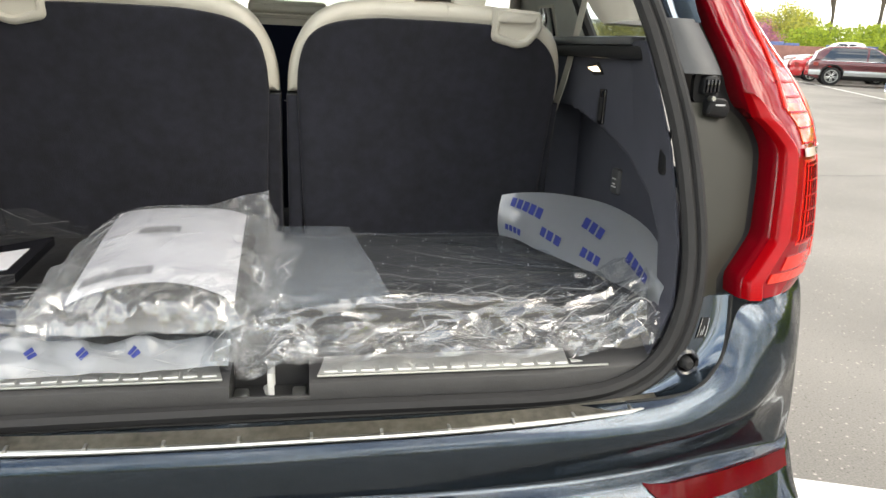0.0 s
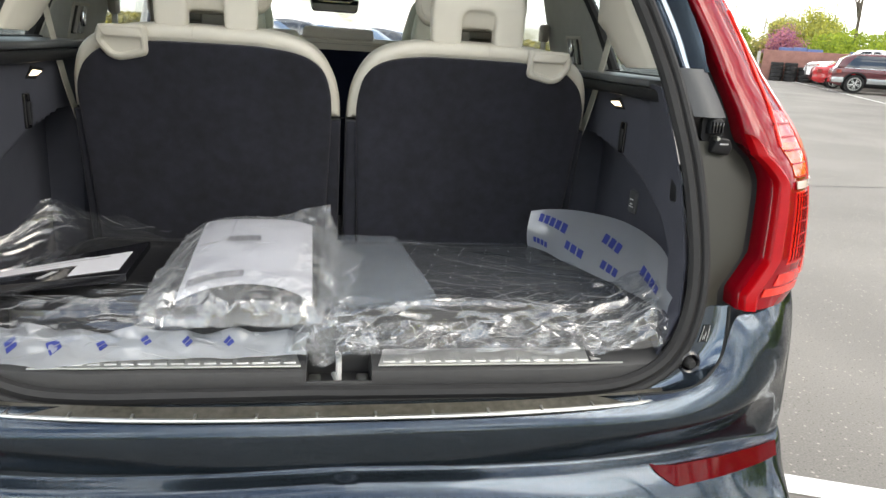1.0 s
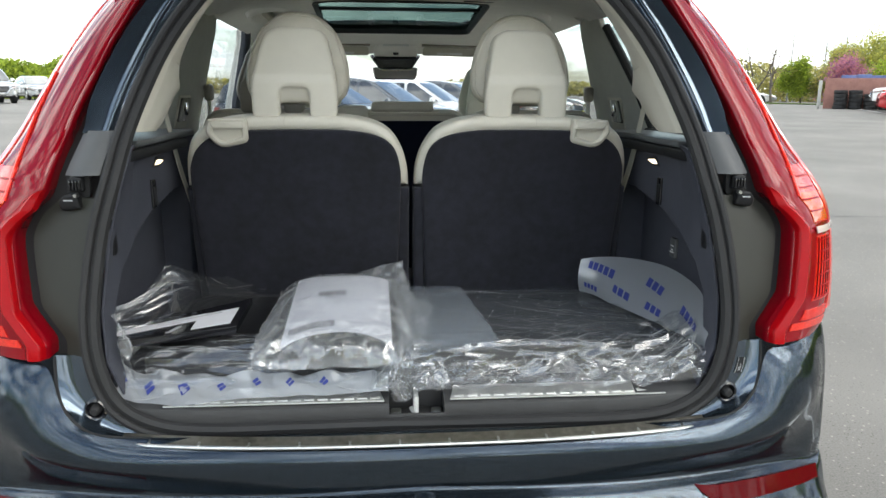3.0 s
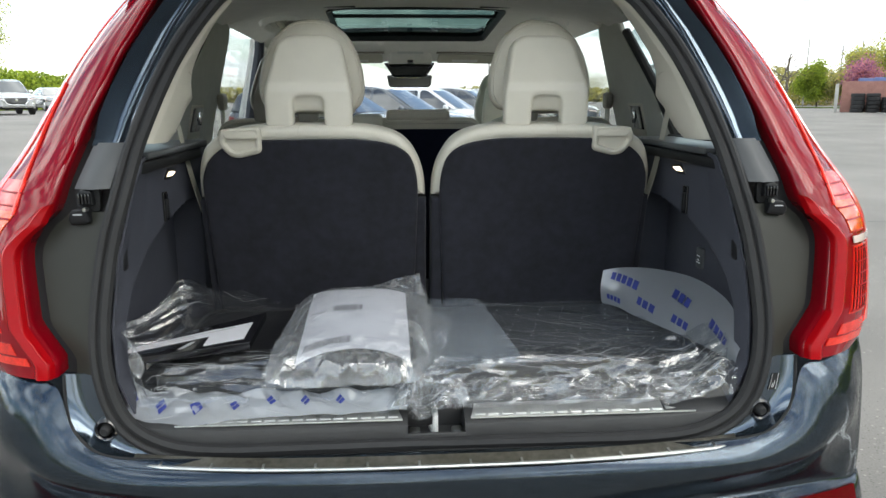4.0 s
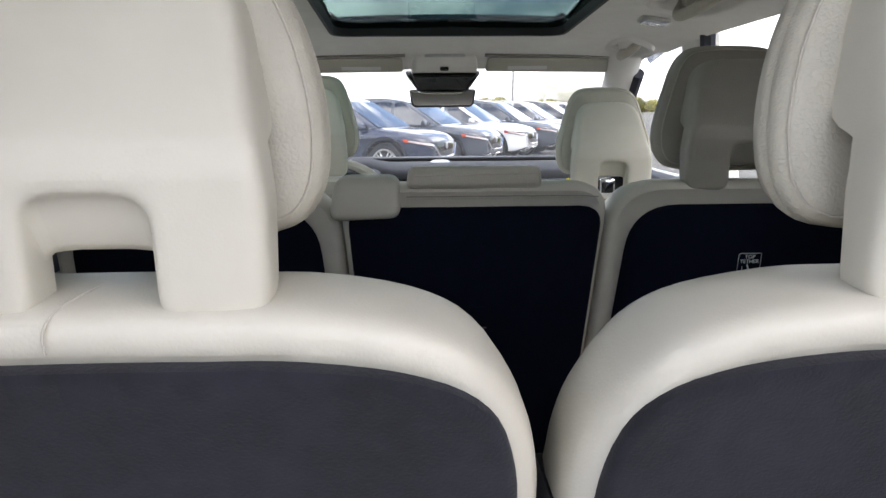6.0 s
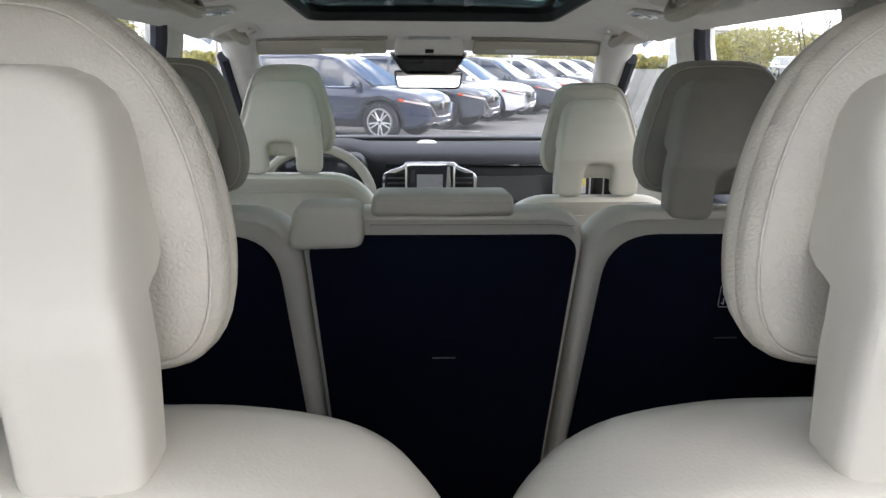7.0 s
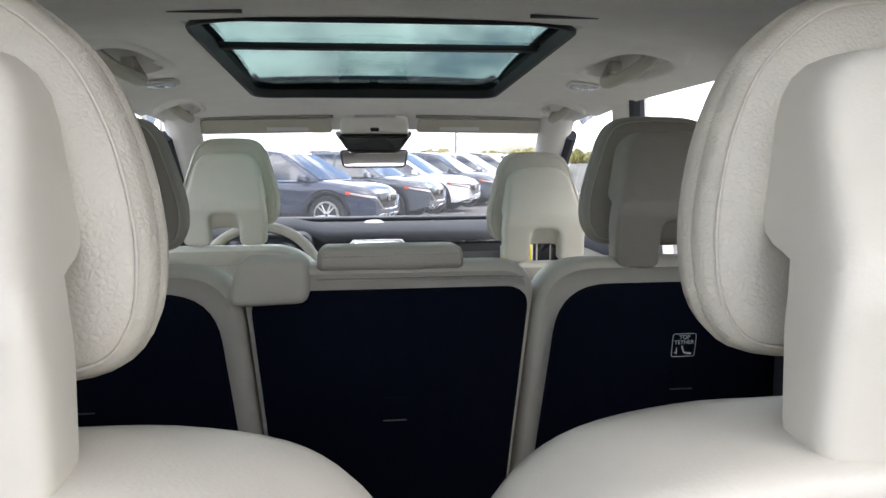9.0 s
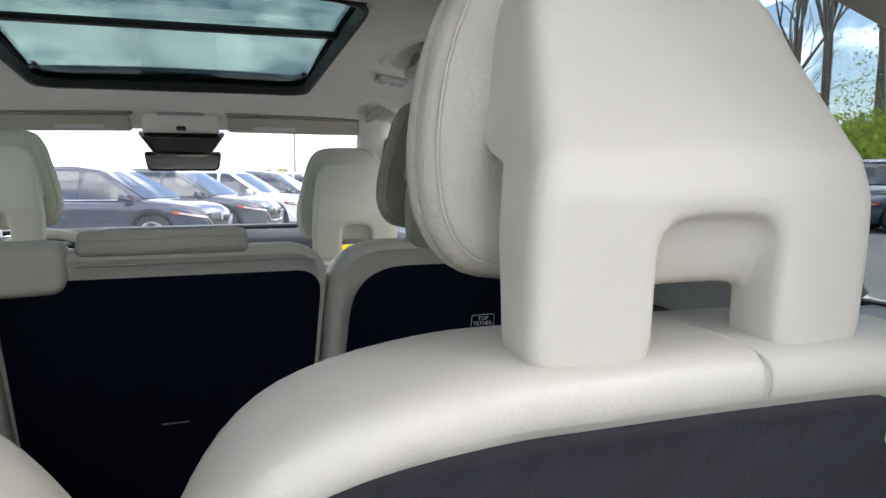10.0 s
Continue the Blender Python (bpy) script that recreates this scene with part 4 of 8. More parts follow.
for s in (1, -1):
    side = "right" if s > 0 else "left"
    # pillar between rear door and quarter window, with an air vent
    part("rear_pillar", sided(side_slab(rounded([(1.19, 1.17), (1.245, 1.62), (1.04, 1.62), (0.985, 1.565), (0.79, 1.387), (0.70, 1.262), (0.70, 1.17)], 0.02), 0.022, 0.008), s), PILLAR, suv, "wide grey fabric-covered pillar trim", sharp=60)
    edge = [(wall_x(z) - 0.004, y, z) for y, z in ((0.697, 1.262), (0.79, 1.387), (0.88, 1.475), (0.985, 1.568))]
    part("window_edge", sided(tube([(x + 0.020, y - 0.002, z) for x, y, z in edge], 0.014, 8), s), RUBBER, suv)
    part("window_edge", sided(tube([(wall_x(1.262) - 0.004, 0.697, 1.262), (0.688, 0.35, 1.262)], 0.006, 6), s), RUBBER, suv)
    vent = part("air_vent", sided(slab(rounded([(0.872, 1.250), (1.000, 1.250), (1.012, 1.350), (0.884, 1.350)], 0.006), soft(0.016, 0.004), lambda u, v, d: (wall_x(v) - 0.007 + d, u, v)), s), CREAM, suv, "beige-framed pillar air vent")
    part("vent_recess", sided(slab(rounded([(0.886, 1.272), (0.986, 1.272), (0.996, 1.341), (0.896, 1.341)], 0.004), [(0, 0), (0, 0.004)], lambda u, v, d: (wall_x(v) - 0.009 + d, u, v)), s), GLOSS_BLACK, vent)
    for k in range(3):
        y = 0.905 + 0.028 * k
        part("vane", sided(tube([(wall_x(1.275) - 0.012, y, 1.274), (wall_x(1.34) - 0.012, y + 0.009, 1.341)], 0.005, 6, flat=1.6), s), STEEL if k == 1 else PILLAR, vent)
    part("vent_thumb", sided(box(wall_x(1.31) - 0.022, wall_x(1.31) - 0.010, 0.930, 0.946, 1.290, 1.330, 0.004), s), CHROME, vent)
    # belt guide in front of that pillar
    part("belt_guide", sided(box(0.640, 0.665, 1.16, 1.215, 1.330, 1.385, 0.012), s), TAUPE, suv, "taupe seat belt guide")
    part("belt", sided(box(0.655, 0.659, 1.18, 1.225, 0.80, 1.345, 0.001), s), PILLAR, suv)
    # middle pillar
    part("middle_pillar", sided(side_slab(rounded([(1.845, 1.14), (2.03, 1.14), (1.985, 1.62), (1.86, 1.62)], 0.015), 0.06, 0.015), s), LINER, suv, "beige middle pillar trim", sharp=60)
    # door panels below the windows
    part("door_trim", sided(box(0.70, 0.78, 0.62, 3.22, 0.45, 1.19, 0.02), s), CREAM, suv, "beige and charcoal door trim")
    part("door_cap", sided(box(0.685, 0.76, 0.62, 3.22, 1.155, 1.20, 0.015), s), TRIM, suv)
    # windows with black frames
    for name, poly in (("rear_door_window", [(1.235, 1.195), (1.86, 1.195), (1.83, 1.602), (1.265, 1.602)]),
                       ("front_door_window", [(1.99, 1.195), (2.98, 1.195), (2.40, 1.535), (2.12, 1.60), (1.955, 1.605)]),
                       ("quarter_window", [(0.28, 1.262), (0.71, 1.262), (1.0, 1.57), (0.60, 1.60)])):
        p = rounded(poly, 0.03)
        g = part(name, sided(slab(p, [(0, 0), (0, 0.004)], lambda u, v, d: (wall_x(v) + 0.035 + d, u, v)), s), PRIVACY if name == "quarter_window" else GLASS, suv, "tinted side window glass" if name == "quarter_window" else "clear side window glass")
        g.visible_shadow = False
        if name != "quarter_window":
            edge = [(1.862, 1.20), (1.846, 1.40), (1.828, 1.605)] if name == "rear_door_window" else [(2.98, 1.20), (2.66, 1.395), (2.42, 1.53)]
            part("window_frame", sided(tube([(wall_x(q.y) + 0.012, q.x, q.y) for q in spline(edge, 8)], 0.020, 8), s), TRIM, g, "black window frame")
    # outside: belt line to sill
    part("door_skin", sided(sheet(lambda u, v: Vector((0.93 - 0.19 * v ** 1.6, 0.62 + 2.7 * u, 0.90 + 0.30 * v)), 12, 6, -0.01), s), NAVY, suv)
    part("roof_rail", sided(tube([(0.66, 0.42, 1.66), (0.665, 0.7, 1.70), (0.66, 1.6, 1.705), (0.645, 2.4, 1.63)], 0.02, 8), s), STEEL, suv)
    part("outer_rail", sided(sheet(lambda u, v: Vector((0.632 + 0.09 * v, 0.34 + 2.16 * u, lerp(u, [0, 0.12, 0.7, 0.85, 1], [1.625, 1.648, 1.648, 1.635, 1.575]) + 0.06 * math.sin(math.pi * min(1.0, v * 1.05)))), 14, 6, 0.02), s), NAVY, suv)

    # rear pillar trim: pale upper part from the seal round to the quarter window
    zs = [1.285, 1.30, 1.335, 1.355, 1.37, 1.405, 1.435, 1.475, 1.51, 1.58, 1.62]
    win_y = [0.275, 0.30, 0.35, 0.37, 0.405, 0.432, 0.447, 0.492, 0.555, 0.66, 0.72]
    win_x = [0.560, 0.552, 0.548, 0.546, 0.543, 0.550, 0.552, 0.553, 0.553, 0.552, 0.552]

    def pale_at(u, v):
        z = 1.285 + (1.62 - 1.285) * v
        a = Vector((lerp(z, [1.2, 1.30, 1.428, 1.523, 1.59, 1.645], [0.566, 0.547, 0.506, 0.456, 0.40, 0.30]), jamb_y(z) + 0.018, z))
        b = Vector((lerp(z, zs, win_x), lerp(z, zs, win_y), z))
        swell = 0.012 * math.sin(math.pi * u) + 0.004 * math.exp(-((z - 1.37) / 0.03) ** 2) * u
        p = a.lerp(b, u)
        if u > 0.97:
            p += Vector((0.11, 0.03, 0))
        if u < 0.02:
            p += Vector((0.012, -0.010, 0))
        return p + Vector((-swell, 0, 0))
    part("rear_pillar_trim", sided(sheet(pale_at, 20, 30, 0.004), s), CREAM, suv, "smooth cream pillar trim", sharp=60)
    seam = [pale_at(i / 12 * 0.6 + 0.03, (1.43 - 1.285) / 0.335) + Vector((-0.0015, -0.001, -0.012 * i / 12)) for i in range(13)]
    part("trim_seam", sided(tube(seam, 0.0014, 5), s), THREAD, suv)
    # pale upper header under the roof edge
    part("upper_trim", sided(sheet(lambda u, v: Vector((lerp(u, [0, 1], [0.41, 0.585]), lerp(u, [0, 1], [0.305, 0.76]) + 0.10 * v, 1.618 - 0.02 * v + 0.01 * u)), 8, 4, 0.004), s), CREAM, suv)

    # charcoal load-bay panel with a pocket over the wheel arch
    def bay_at(u, v):
        z = 0.78 + 0.475 * v
        y0 = lerp(z, [0.76, 0.866, 0.96, 1.096, 1.20, 1.26], [-0.03, -0.028, -0.008, 0.03, 0.066, 0.10])
        x0 = lerp(z, [0.76, 0.796, 0.866, 0.96, 1.096, 1.20, 1.26], [0.55, 0.562, 0.590, 0.598, 0.586, 0.566, 0.556])
        y = y0 + (0.74 - y0) * u
        e = lerp(z, [0.80, 0.90, 0.964, 1.018, 1.066, 1.10, 1.125, 1.135], [0.02, 0.03, 0.05, 0.09, 0.18, 0.30, 0.45, 0.7])
        f = min(max((y - e) / 0.055, 0), 1)
        f = f * f * (3 - 2 * f)
        g = min(1.0, u * 5)
        return Vector((x0 + (0.592 - x0) * g + 0.072 * f, y, z))
    bay = part("load_bay_panel", sided(sheet(bay_at, 150, 110, -0.004), s), TRIM, suv, "charcoal plastic load bay side panel", sharp=60)
    ledge = part("window_ledge", sided(box(0.575, 0.70, 0.20, 0.66, 1.248, 1.264, 0.006), s), LEDGE, suv, "grey parcel shelf ledge under the window")
    part("ledge_front", sided(box(0.566, 0.60, 0.13, 0.56, 1.225, 1.247, 0.006), s), BLACK, ledge)
    glow = part("boot_light", sided(slab(rounded([(0.336, 1.200), (0.370, 1.199), (0.398, 1.206), (0.356, 1.210)], 0.003), [(0, 0), (0, 0.006)], lambda u, v, d: (0.584 + d, u, v)), s), LAMP_GLOW, suv, "small lit boot light")
    part("light_rim", sided(slab(rounded([(0.322, 1.195), (0.372, 1.192), (0.414, 1.210), (0.354, 1.218)], 0.004), soft(0.006, 0.002), lambda u, v, d: (0.586 + d, u, v)), s), BLACK, glow)
    hook = part("bag_hook", sided(slab(rounded([(0.30, 1.105), (0.325, 1.105), (0.325, 1.170), (0.30, 1.170)], 0.005), soft(0.010, 0.002), lambda u, v, d: (0.583 + d, u, v)), s), GLOSS_BLACK, suv, "gloss black folding bag hook")
    part("hook_flap", sided(box(0.578, 0.586, 0.306, 0.319, 1.112, 1.155, 0.003), s), BLACK, hook)
    part("panel_cap", sided(slab(rounded([(0.040, 1.055), (0.066, 1.055), (0.070, 1.125), (0.044, 1.125)], 0.010), soft(0.006, 0.003), lambda u, v, d: (0.5835 + d, u, v)), s), BLACK, suv)
    strap = [(0.612, 0.52, 1.345), (0.592, 0.505, 1.26), (0.574, 0.505, 1.17), (0.558, 0.53, 1.08), (0.54, 0.56, 0.98)]
    sp = spline(strap, 14)
    part("seat_belt", sided(sheet(lambda u, v: sp[min(13, int(u * 13 + 0.5))] + Vector((0.002, 0.034 * (v - 0.5), 0.0)), 13, 2, 0.0012), s), CREAM, suv, "cream seat belt strap")
power = part("power_socket", slab(rounded([(0.352, 0.960), (0.388, 0.960), (0.388, 1.012), (0.352, 1.012)], 0.007), soft(0.012, 0.004), lambda u, v, d: (0.653 + d, u, v)), GREY_PLASTIC, suv, "grey flap of a power socket")
for dz, w in ((0.006, 0.016), (-0.004, 0.010), (-0.010, 0.020)):
    part("print_bar", box(0.6515, 0.6535, 0.370 - w / 2, 0.370 + w / 2, 0.984 + dz, 0.9865 + dz, 0), WHITE_PRINT, power)
part("load_floor", box(-0.63, 0.63, 0.055, 0.98, 0.745, 0.792, 0.006), CARPET, suv, "black carpeted load floor")

for s in (1, -1):
    part("arch_trim", sided(box(0.585, 0.70, 0.60, 1.12, 0.46, 1.17, 0.02), s), TRIM, suv, "charcoal wheel arch trim beside the seats")

# the raised tailgate overhead
def gate_at(u, v, lift):
    y = lerp(v, [0, 0.62, 0.72, 1.0], [0.36, -0.30, -0.40, -0.66])
    z = lerp(v, [0, 0.62, 0.72, 1.0], [1.745, 2.28, 2.33, 2.32])
    w = lerp(v, [0, 0.62, 1.0], [0.56, 0.76, 0.74])
    return Vector(((2 * u - 1) * w, y, z + lift - 0.05 * (2 * u - 1) ** 2))
gate = part("tailgate", sheet(lambda u, v: gate_at(u, v, 0.02), 16, 24, 0.03), NAVY, suv, "raised navy tailgate")
part("tailgate_trim", sheet(lambda u, v: gate_at(0.04 + 0.92 * u, 0.03 + 0.94 * v, -0.012), 14, 22, 0.006), BLACK, gate, "charcoal inner trim")
for s in (1, -1):
    part("gas_strut", sided(tube([(0.50, 0.27, 1.60), (0.56, -0.10, 2.10)], 0.009, 8), s), GLOSS_BLACK, gate)


# ---------------------------------------------------------------- seats
def mirror_poly(half):
    """A closed outline from its right half, given from the top middle down to the bottom middle."""
    return [(x, z) for x, z in half] + [(-x, z) for x, z in half[::-1] if x > 1e-6]


def headrest(seat, cx, y0, z0, sx=1.0, sz=1.0, label="", tilt=0.0, hide=None, hard=None, wide=0.0, drop=0.0, square=False):
    """A padded head restraint in front of a hard two-footed shell."""
    if square:
        half = spline([(0, 0.252), (0.045, 0.250), (0.072, 0.240), (0.088, 0.218), (0.098, 0.190), (0.108, 0.158), (0.117, 0.125), (0.121, 0.100), (0.120, 0.074), (0.109, 0.050), (0.088, 0.040), (0.05, 0.036), (0, 0.035)], 34)
    else:
        half = spline([(0, 0.257), (0.030, 0.254), (0.054, 0.243), (0.077, 0.224), (0.091, 0.207), (0.103, 0.184), (0.1125, 0.158), (0.119, 0.130), (0.122, 0.102), (0.1195, 0.072), (0.108, 0.050), (0.088, 0.039), (0.05, 0.035), (0, 0.034)], 34)
    pad_poly = mirror_poly([(q.x, q.y) for q in half])

    def pad_at(u, v, d):
        return (cx + u * sx, y0 + 0.046 + tilt * v + 0.18 * (v - 0.06) * sz + d - 0.25 * u * u, z0 + (v - drop) * sz)
    prof = [(0.030, 0.020), (0.022, 0.0215), (0.013, 0.025), (0.005, 0.032), (0.0008, 0.041), (0.003, 0.046), (0.0, 0.050), (0.003, 0.066), (0.014, 0.084), (0.030, 0.094), (0.034, 0.095)]
    rest = part("headrest", slab(pad_poly, prof, pad_at, 0.02), hide or LEATHER, seat, label or "grained cream leather head restraint", sharp=60)
    part("piping", tube([pad_at(q.x, q.y, 0.0272) for q in inset(pad_poly, 0.0090)], 0.0011, 6, closed=True), THREAD, rest, "stitched piping")
    outline = [(0.096, 0.0, 0.018), (0.0975, 0.080, 0.025), (0.0875 + wide, 0.126, 0.045), (0.0695 + wide, 0.215, 0.042), (-0.0695 - wide, 0.215, 0.042), (-0.0875 - wide, 0.126, 0.045), (-0.0975, 0.080, 0.025), (-0.096, 0.0, 0.018),
               (-0.034, 0.0, 0.018), (-0.034, 0.074, 0.020), (0.034, 0.074, 0.020), (0.034, 0.0, 0.018)]
    shell_poly = dense(rounded(outline, 0.02, 5), 0.012)

    def shell_at(u, v, d):
        back = lerp(v, [0, 0.05, 0.085, 0.105, 0.13, 0.16, 0.21], [-0.004, -0.008, -0.010, -0.006, 0.010, 0.029, 0.055])
        bow = 0.5 * u * u
        if abs(u) < 0.045 and v < 0.092:
            f = min(1.0, max(0.0, (d - 0.008) / 0.032))
            v -= 0.034 * f * f * (3 - 2 * f) * (1 - max(0.0, abs(u) - 0.034) / 0.011) * min(1.0, max(0.0, v / 0.074)) ** 1.5
        return (cx + u * sx, y0 + back + bow + tilt * v + d * lerp(v, [0, 0.07, 0.102, 0.110, 0.14, 0.2], [0.66, 0.80, 0.86, 1.34, 1.30, 1.15]), z0 + v * sz)
    bm = slab(shell_poly, [(0.0105, 0.0), (0.0068, 0.0006), (0.0038, 0.0020), (0.0016, 0.0048), (0.0004, 0.009), (0.0, 0.014), (0.0, 0.024), (0.0, 0.032), (0.0005, 0.040), (0.001, 0.050)], shell_at, 0.006)
    part("headrest_shell", bm, hard or CREAM, rest, "smooth plastic shell", sharp=50)
    return rest


def third_row_seat(s):
    """A folding rear seat, its carpeted back towards the boot."""
    seat = thing("third_row_seat", (0.289 * s, 0.52, 0.795), "cream leather third-row seat with a black carpeted back", "car seat", "third-row seats")

    def back_y(z):
        return lerp(z, [0.80, 1.135, 1.20, 1.27, 1.32], [0.520, 0.452, 0.430, 0.400, 0.382])
    lean = lambda u, v, d: (u, back_y(v) + d, v + 0.07 * max(0.0, d - 0.03) * max(0.0, min(1.0, (v - 1.2) / 0.08)))
    top = [(0.007, 1.135), (0.010, 1.180), (0.022, 1.225), (0.050, 1.270), (0.090, 1.295), (0.150, 1.308), (0.212, 1.310), (0.30, 1.311), (0.40, 1.308), (0.47, 1.294), (0.518, 1.262), (0.541, 1.212), (0.548, 1.165), (0.549, 1.135)]
    up = [(q.x, q.y) for q in spline(top, 48)]
    cover = dense(up + [(0.40, 1.135), (0.17, 1.135)], 0.03)
    prof = [(0.036, 0.004), (0.027, -0.001), (0.018, -0.001), (0.010, 0.003), (0.0045, 0.010), (0.0015, 0.020), (0.0, 0.035), (0.0, 0.070), (0.003, 0.095), (0.012, 0.116), (0.030, 0.130), (0.045, 0.133)]
    body = part("backrest", sided(slab(cover, prof, lean, 0.03), s), SMOOTH_LEATHER, seat, "smooth cream leather seat back cover", sharp=60)
    # carpet back, inside the cream border, down to the floor
    inner = [(0.026, 1.13), (0.028, 1.180), (0.040, 1.226), (0.064, 1.253), (0.104, 1.268), (0.165, 1.276), (0.212, 1.277), (0.30, 1.277), (0.40, 1.274), (0.465, 1.262), (0.508, 1.232), (0.529, 1.195), (0.535, 1.165), (0.536, 1.13)]
    panel = [(q.x, q.y) for q in spline(inner, 44)] + [(0.527, 0.80), (0.040, 0.80)]
    part("carpet_back", sided(slab(dense(panel, 0.05), [(0.008, -0.011), (0.002, -0.009), (0.0, -0.004), (0.0, 0.03)], lean, 0.03), s), CARPET, seat, "black carpet seat back", sharp=60)
    for x0, x1 in ((0.006, 0.036), (0.528, 0.549)):
        part("side_carpet", sided(slab(dense([(x0, 0.80), (x1, 0.80), (x1, 1.131), (x0, 1.131)], 0.06), soft(0.12, 0.008), lambda u, v, d: (u, back_y(v) - 0.004 + d, v)), s), CARPET, seat, sharp=60)
    part("lower_back", sided(slab(dense([(0.055, 0.80), (0.525, 0.80), (0.525, 1.13), (0.055, 1.13)], 0.06), [(0, 0.01), (0, 0.10)], lean), s), CARPET, seat)
    part("cushion", sided(slab(rounded([(0.04, 0.56), (0.53, 0.56), (0.53, 1.02), (0.04, 1.02)], 0.05), soft(0.14, 0.04), lambda u, v, d: (u, v, 0.66 + d)), s), SMOOTH_LEATHER, seat, "cream leather seat cushion")
    seam = [(0.300, back_y(1.300) + 0.001, 1.286), (0.300, back_y(1.300) - 0.001, 1.294), (0.299, back_y(1.31) + 0.006, 1.3035), (0.296, back_y(1.31) + 0.022, 1.3095), (0.290, back_y(1.31) + 0.050, 1.3125), (0.284, back_y(1.31) + 0.085, 1.312)]
    part("seam", sided(tube(spline(seam, 14), 0.0008, 5), s), THREAD, body)
    # release handle on the outer shoulder
    outer = rounded([(0.384, 1.247, 0.014), (0.438, 1.234, 0.02), (0.460, 1.239, 0.018), (0.482, 1.270, 0.012), (0.472, 1.302, 0.014), (0.384, 1.305, 0.010)], 0.012, 5)
    hole = rounded([(0.396, 1.259, 0.006), (0.438, 1.247, 0.010), (0.453, 1.251, 0.010), (0.467, 1.271, 0.006), (0.462, 1.285, 0.005), (0.396, 1.285, 0.005)], 0.006, 5)
    handle_y = lambda v: back_y(v) - 0.022
    bm = bmesh.new()
    n = len(outer)
    loops = [[Vector((q.x, handle_y(q.y) + d, q.y)) for q in p] for p, d in ((outer, 0.04), (outer, 0.006), (inset(outer, 0.005), 0.0), (inset(hole, -0.003), 0.0), (hole, 0.003), (inset(hole, 0.002), 0.0085))]
    rings(bm, loops, (False, True))
    bmesh.ops.recalc_face_normals(bm, faces=bm.faces)
    handle = part("release_handle", sided(bm, s), CREAM, seat, "moulded cream plastic release handle", sharp=40)
    part("pull_tab", sided(slab(rounded([(0.390, 1.279), (0.462, 1.279), (0.474, 1.301), (0.390, 1.306)], 0.007), soft(0.035, 0.006), lambda u, v, d: (u, handle_y(v) - 0.005 + d + 0.3 * (v - 1.279), v)), s), CREAM, handle)
    headrest(seat, 0.276 * s, 0.404, 1.299, 1.03)
    return seat


third_row_seat(1)
third_row_seat(-1)


def second_row_seat(x0, x1, name_label, cx=None, low0=0.02, low1=0.02):
    """A middle-row seat back: black hard back in a cream leather surround."""
    seat = thing("middle_seat", ((x0 + x1) / 2, 1.2, 0.46), name_label, "car seat", "second-row seats")
    back_y = lambda z: 1.115 + (1.25 - z) * 0.16
    lean = lambda u, v, d: (u, back_y(v) + d, v)
    wide = cx is not None
    top = 1.305
    outer = dense(rounded([(x0 + low0, 0.62, 0.03), (x0, top, 0.085 if wide else 0.06), (x1, top, 0.085 if wide else 0.06), (x1 - low1, 0.62, 0.03)], 0.08, 9), 0.03)
    body = part("backrest", slab(outer, [(0.026, 0.004), (0.012, -0.003), (0.003, 0.003), (0.0, 0.012), (0, 0.05), (0.006, 0.085), (0.03, 0.10)], lean), SMOOTH_LEATHER, seat, "cream leather seat back surround", sharp=60)
    e = 0.034 if wide else 0.013
    panel = dense(rounded([(x0 + low0 + e * 0.55, 0.60, 0.01), (x0 + e, top - 0.037, 0.075 if wide else 0.035), (x1 - e, top - 0.037, 0.075 if wide else 0.035), (x1 - low1 - e * 0.55, 0.60, 0.01)], 0.06, 8), 0.05)
    hard = part("back_panel", slab(panel, [(0.004, -0.010), (0.0, -0.006), (0, 0.02)], lean), BACKBOARD, seat, "matt black back panel", sharp=60)
    tx = 0.445 if wide and x0 > 0 else -0.445 if wide else 0.0
    zt = 1.083 if not wide else 1.115
    part("tether_slot", slab(rounded([(tx - 0.017, zt - 0.018), (tx + 0.017, zt - 0.018), (tx + 0.017, zt + 0.018), (tx - 0.017, zt + 0.018)], 0.003), [(0, -0.012), (0, 0.0)], lean), BACKBOARD, hard)
    part("tether_bar", tube([(tx - 0.018, back_y(zt - 0.018) - 0.015, zt - 0.018), (tx + 0.018, back_y(zt - 0.018) - 0.015, zt - 0.018)], 0.0012, 5), DULL_STEEL, hard, "thin metal child seat anchor bar")
    part("cushion", box(x0 + 0.01, x1 - 0.01, 1.22, 1.68, 0.60, 0.80, 0.05), SMOOTH_LEATHER, seat)
    for k in range(2):
        x = x0 + 0.07 if k == 0 else x1 - 0.07
        part("seat_foot", box(x - 0.03, x + 0.03, 1.25, 1.65, 0.44, 0.62, 0.01), BLACK, seat)
    if wide:
        # second-row head restraints are darker and greyer than the cream ones
        headrest(seat, cx, 1.105, 1.290, 1.08, 0.955, "grained taupe leather head restraint", hide=TAUPE, hard=TAUPE, drop=0.010, square=True, wide=-0.003)
    return seat, back_y


seat_r, slope = second_row_seat(0.213, 0.665, "cream leather second-row seat with black back", 0.432, -0.045, 0.0)
second_row_seat(-0.665, -0.219, "cream leather second-row seat with black back", -0.432, 0.0, -0.045)
seat_c, slope = second_row_seat(-0.216, 0.212, "narrow cream leather centre seat with its head restraint folded down", None, 0.048, 0.055)
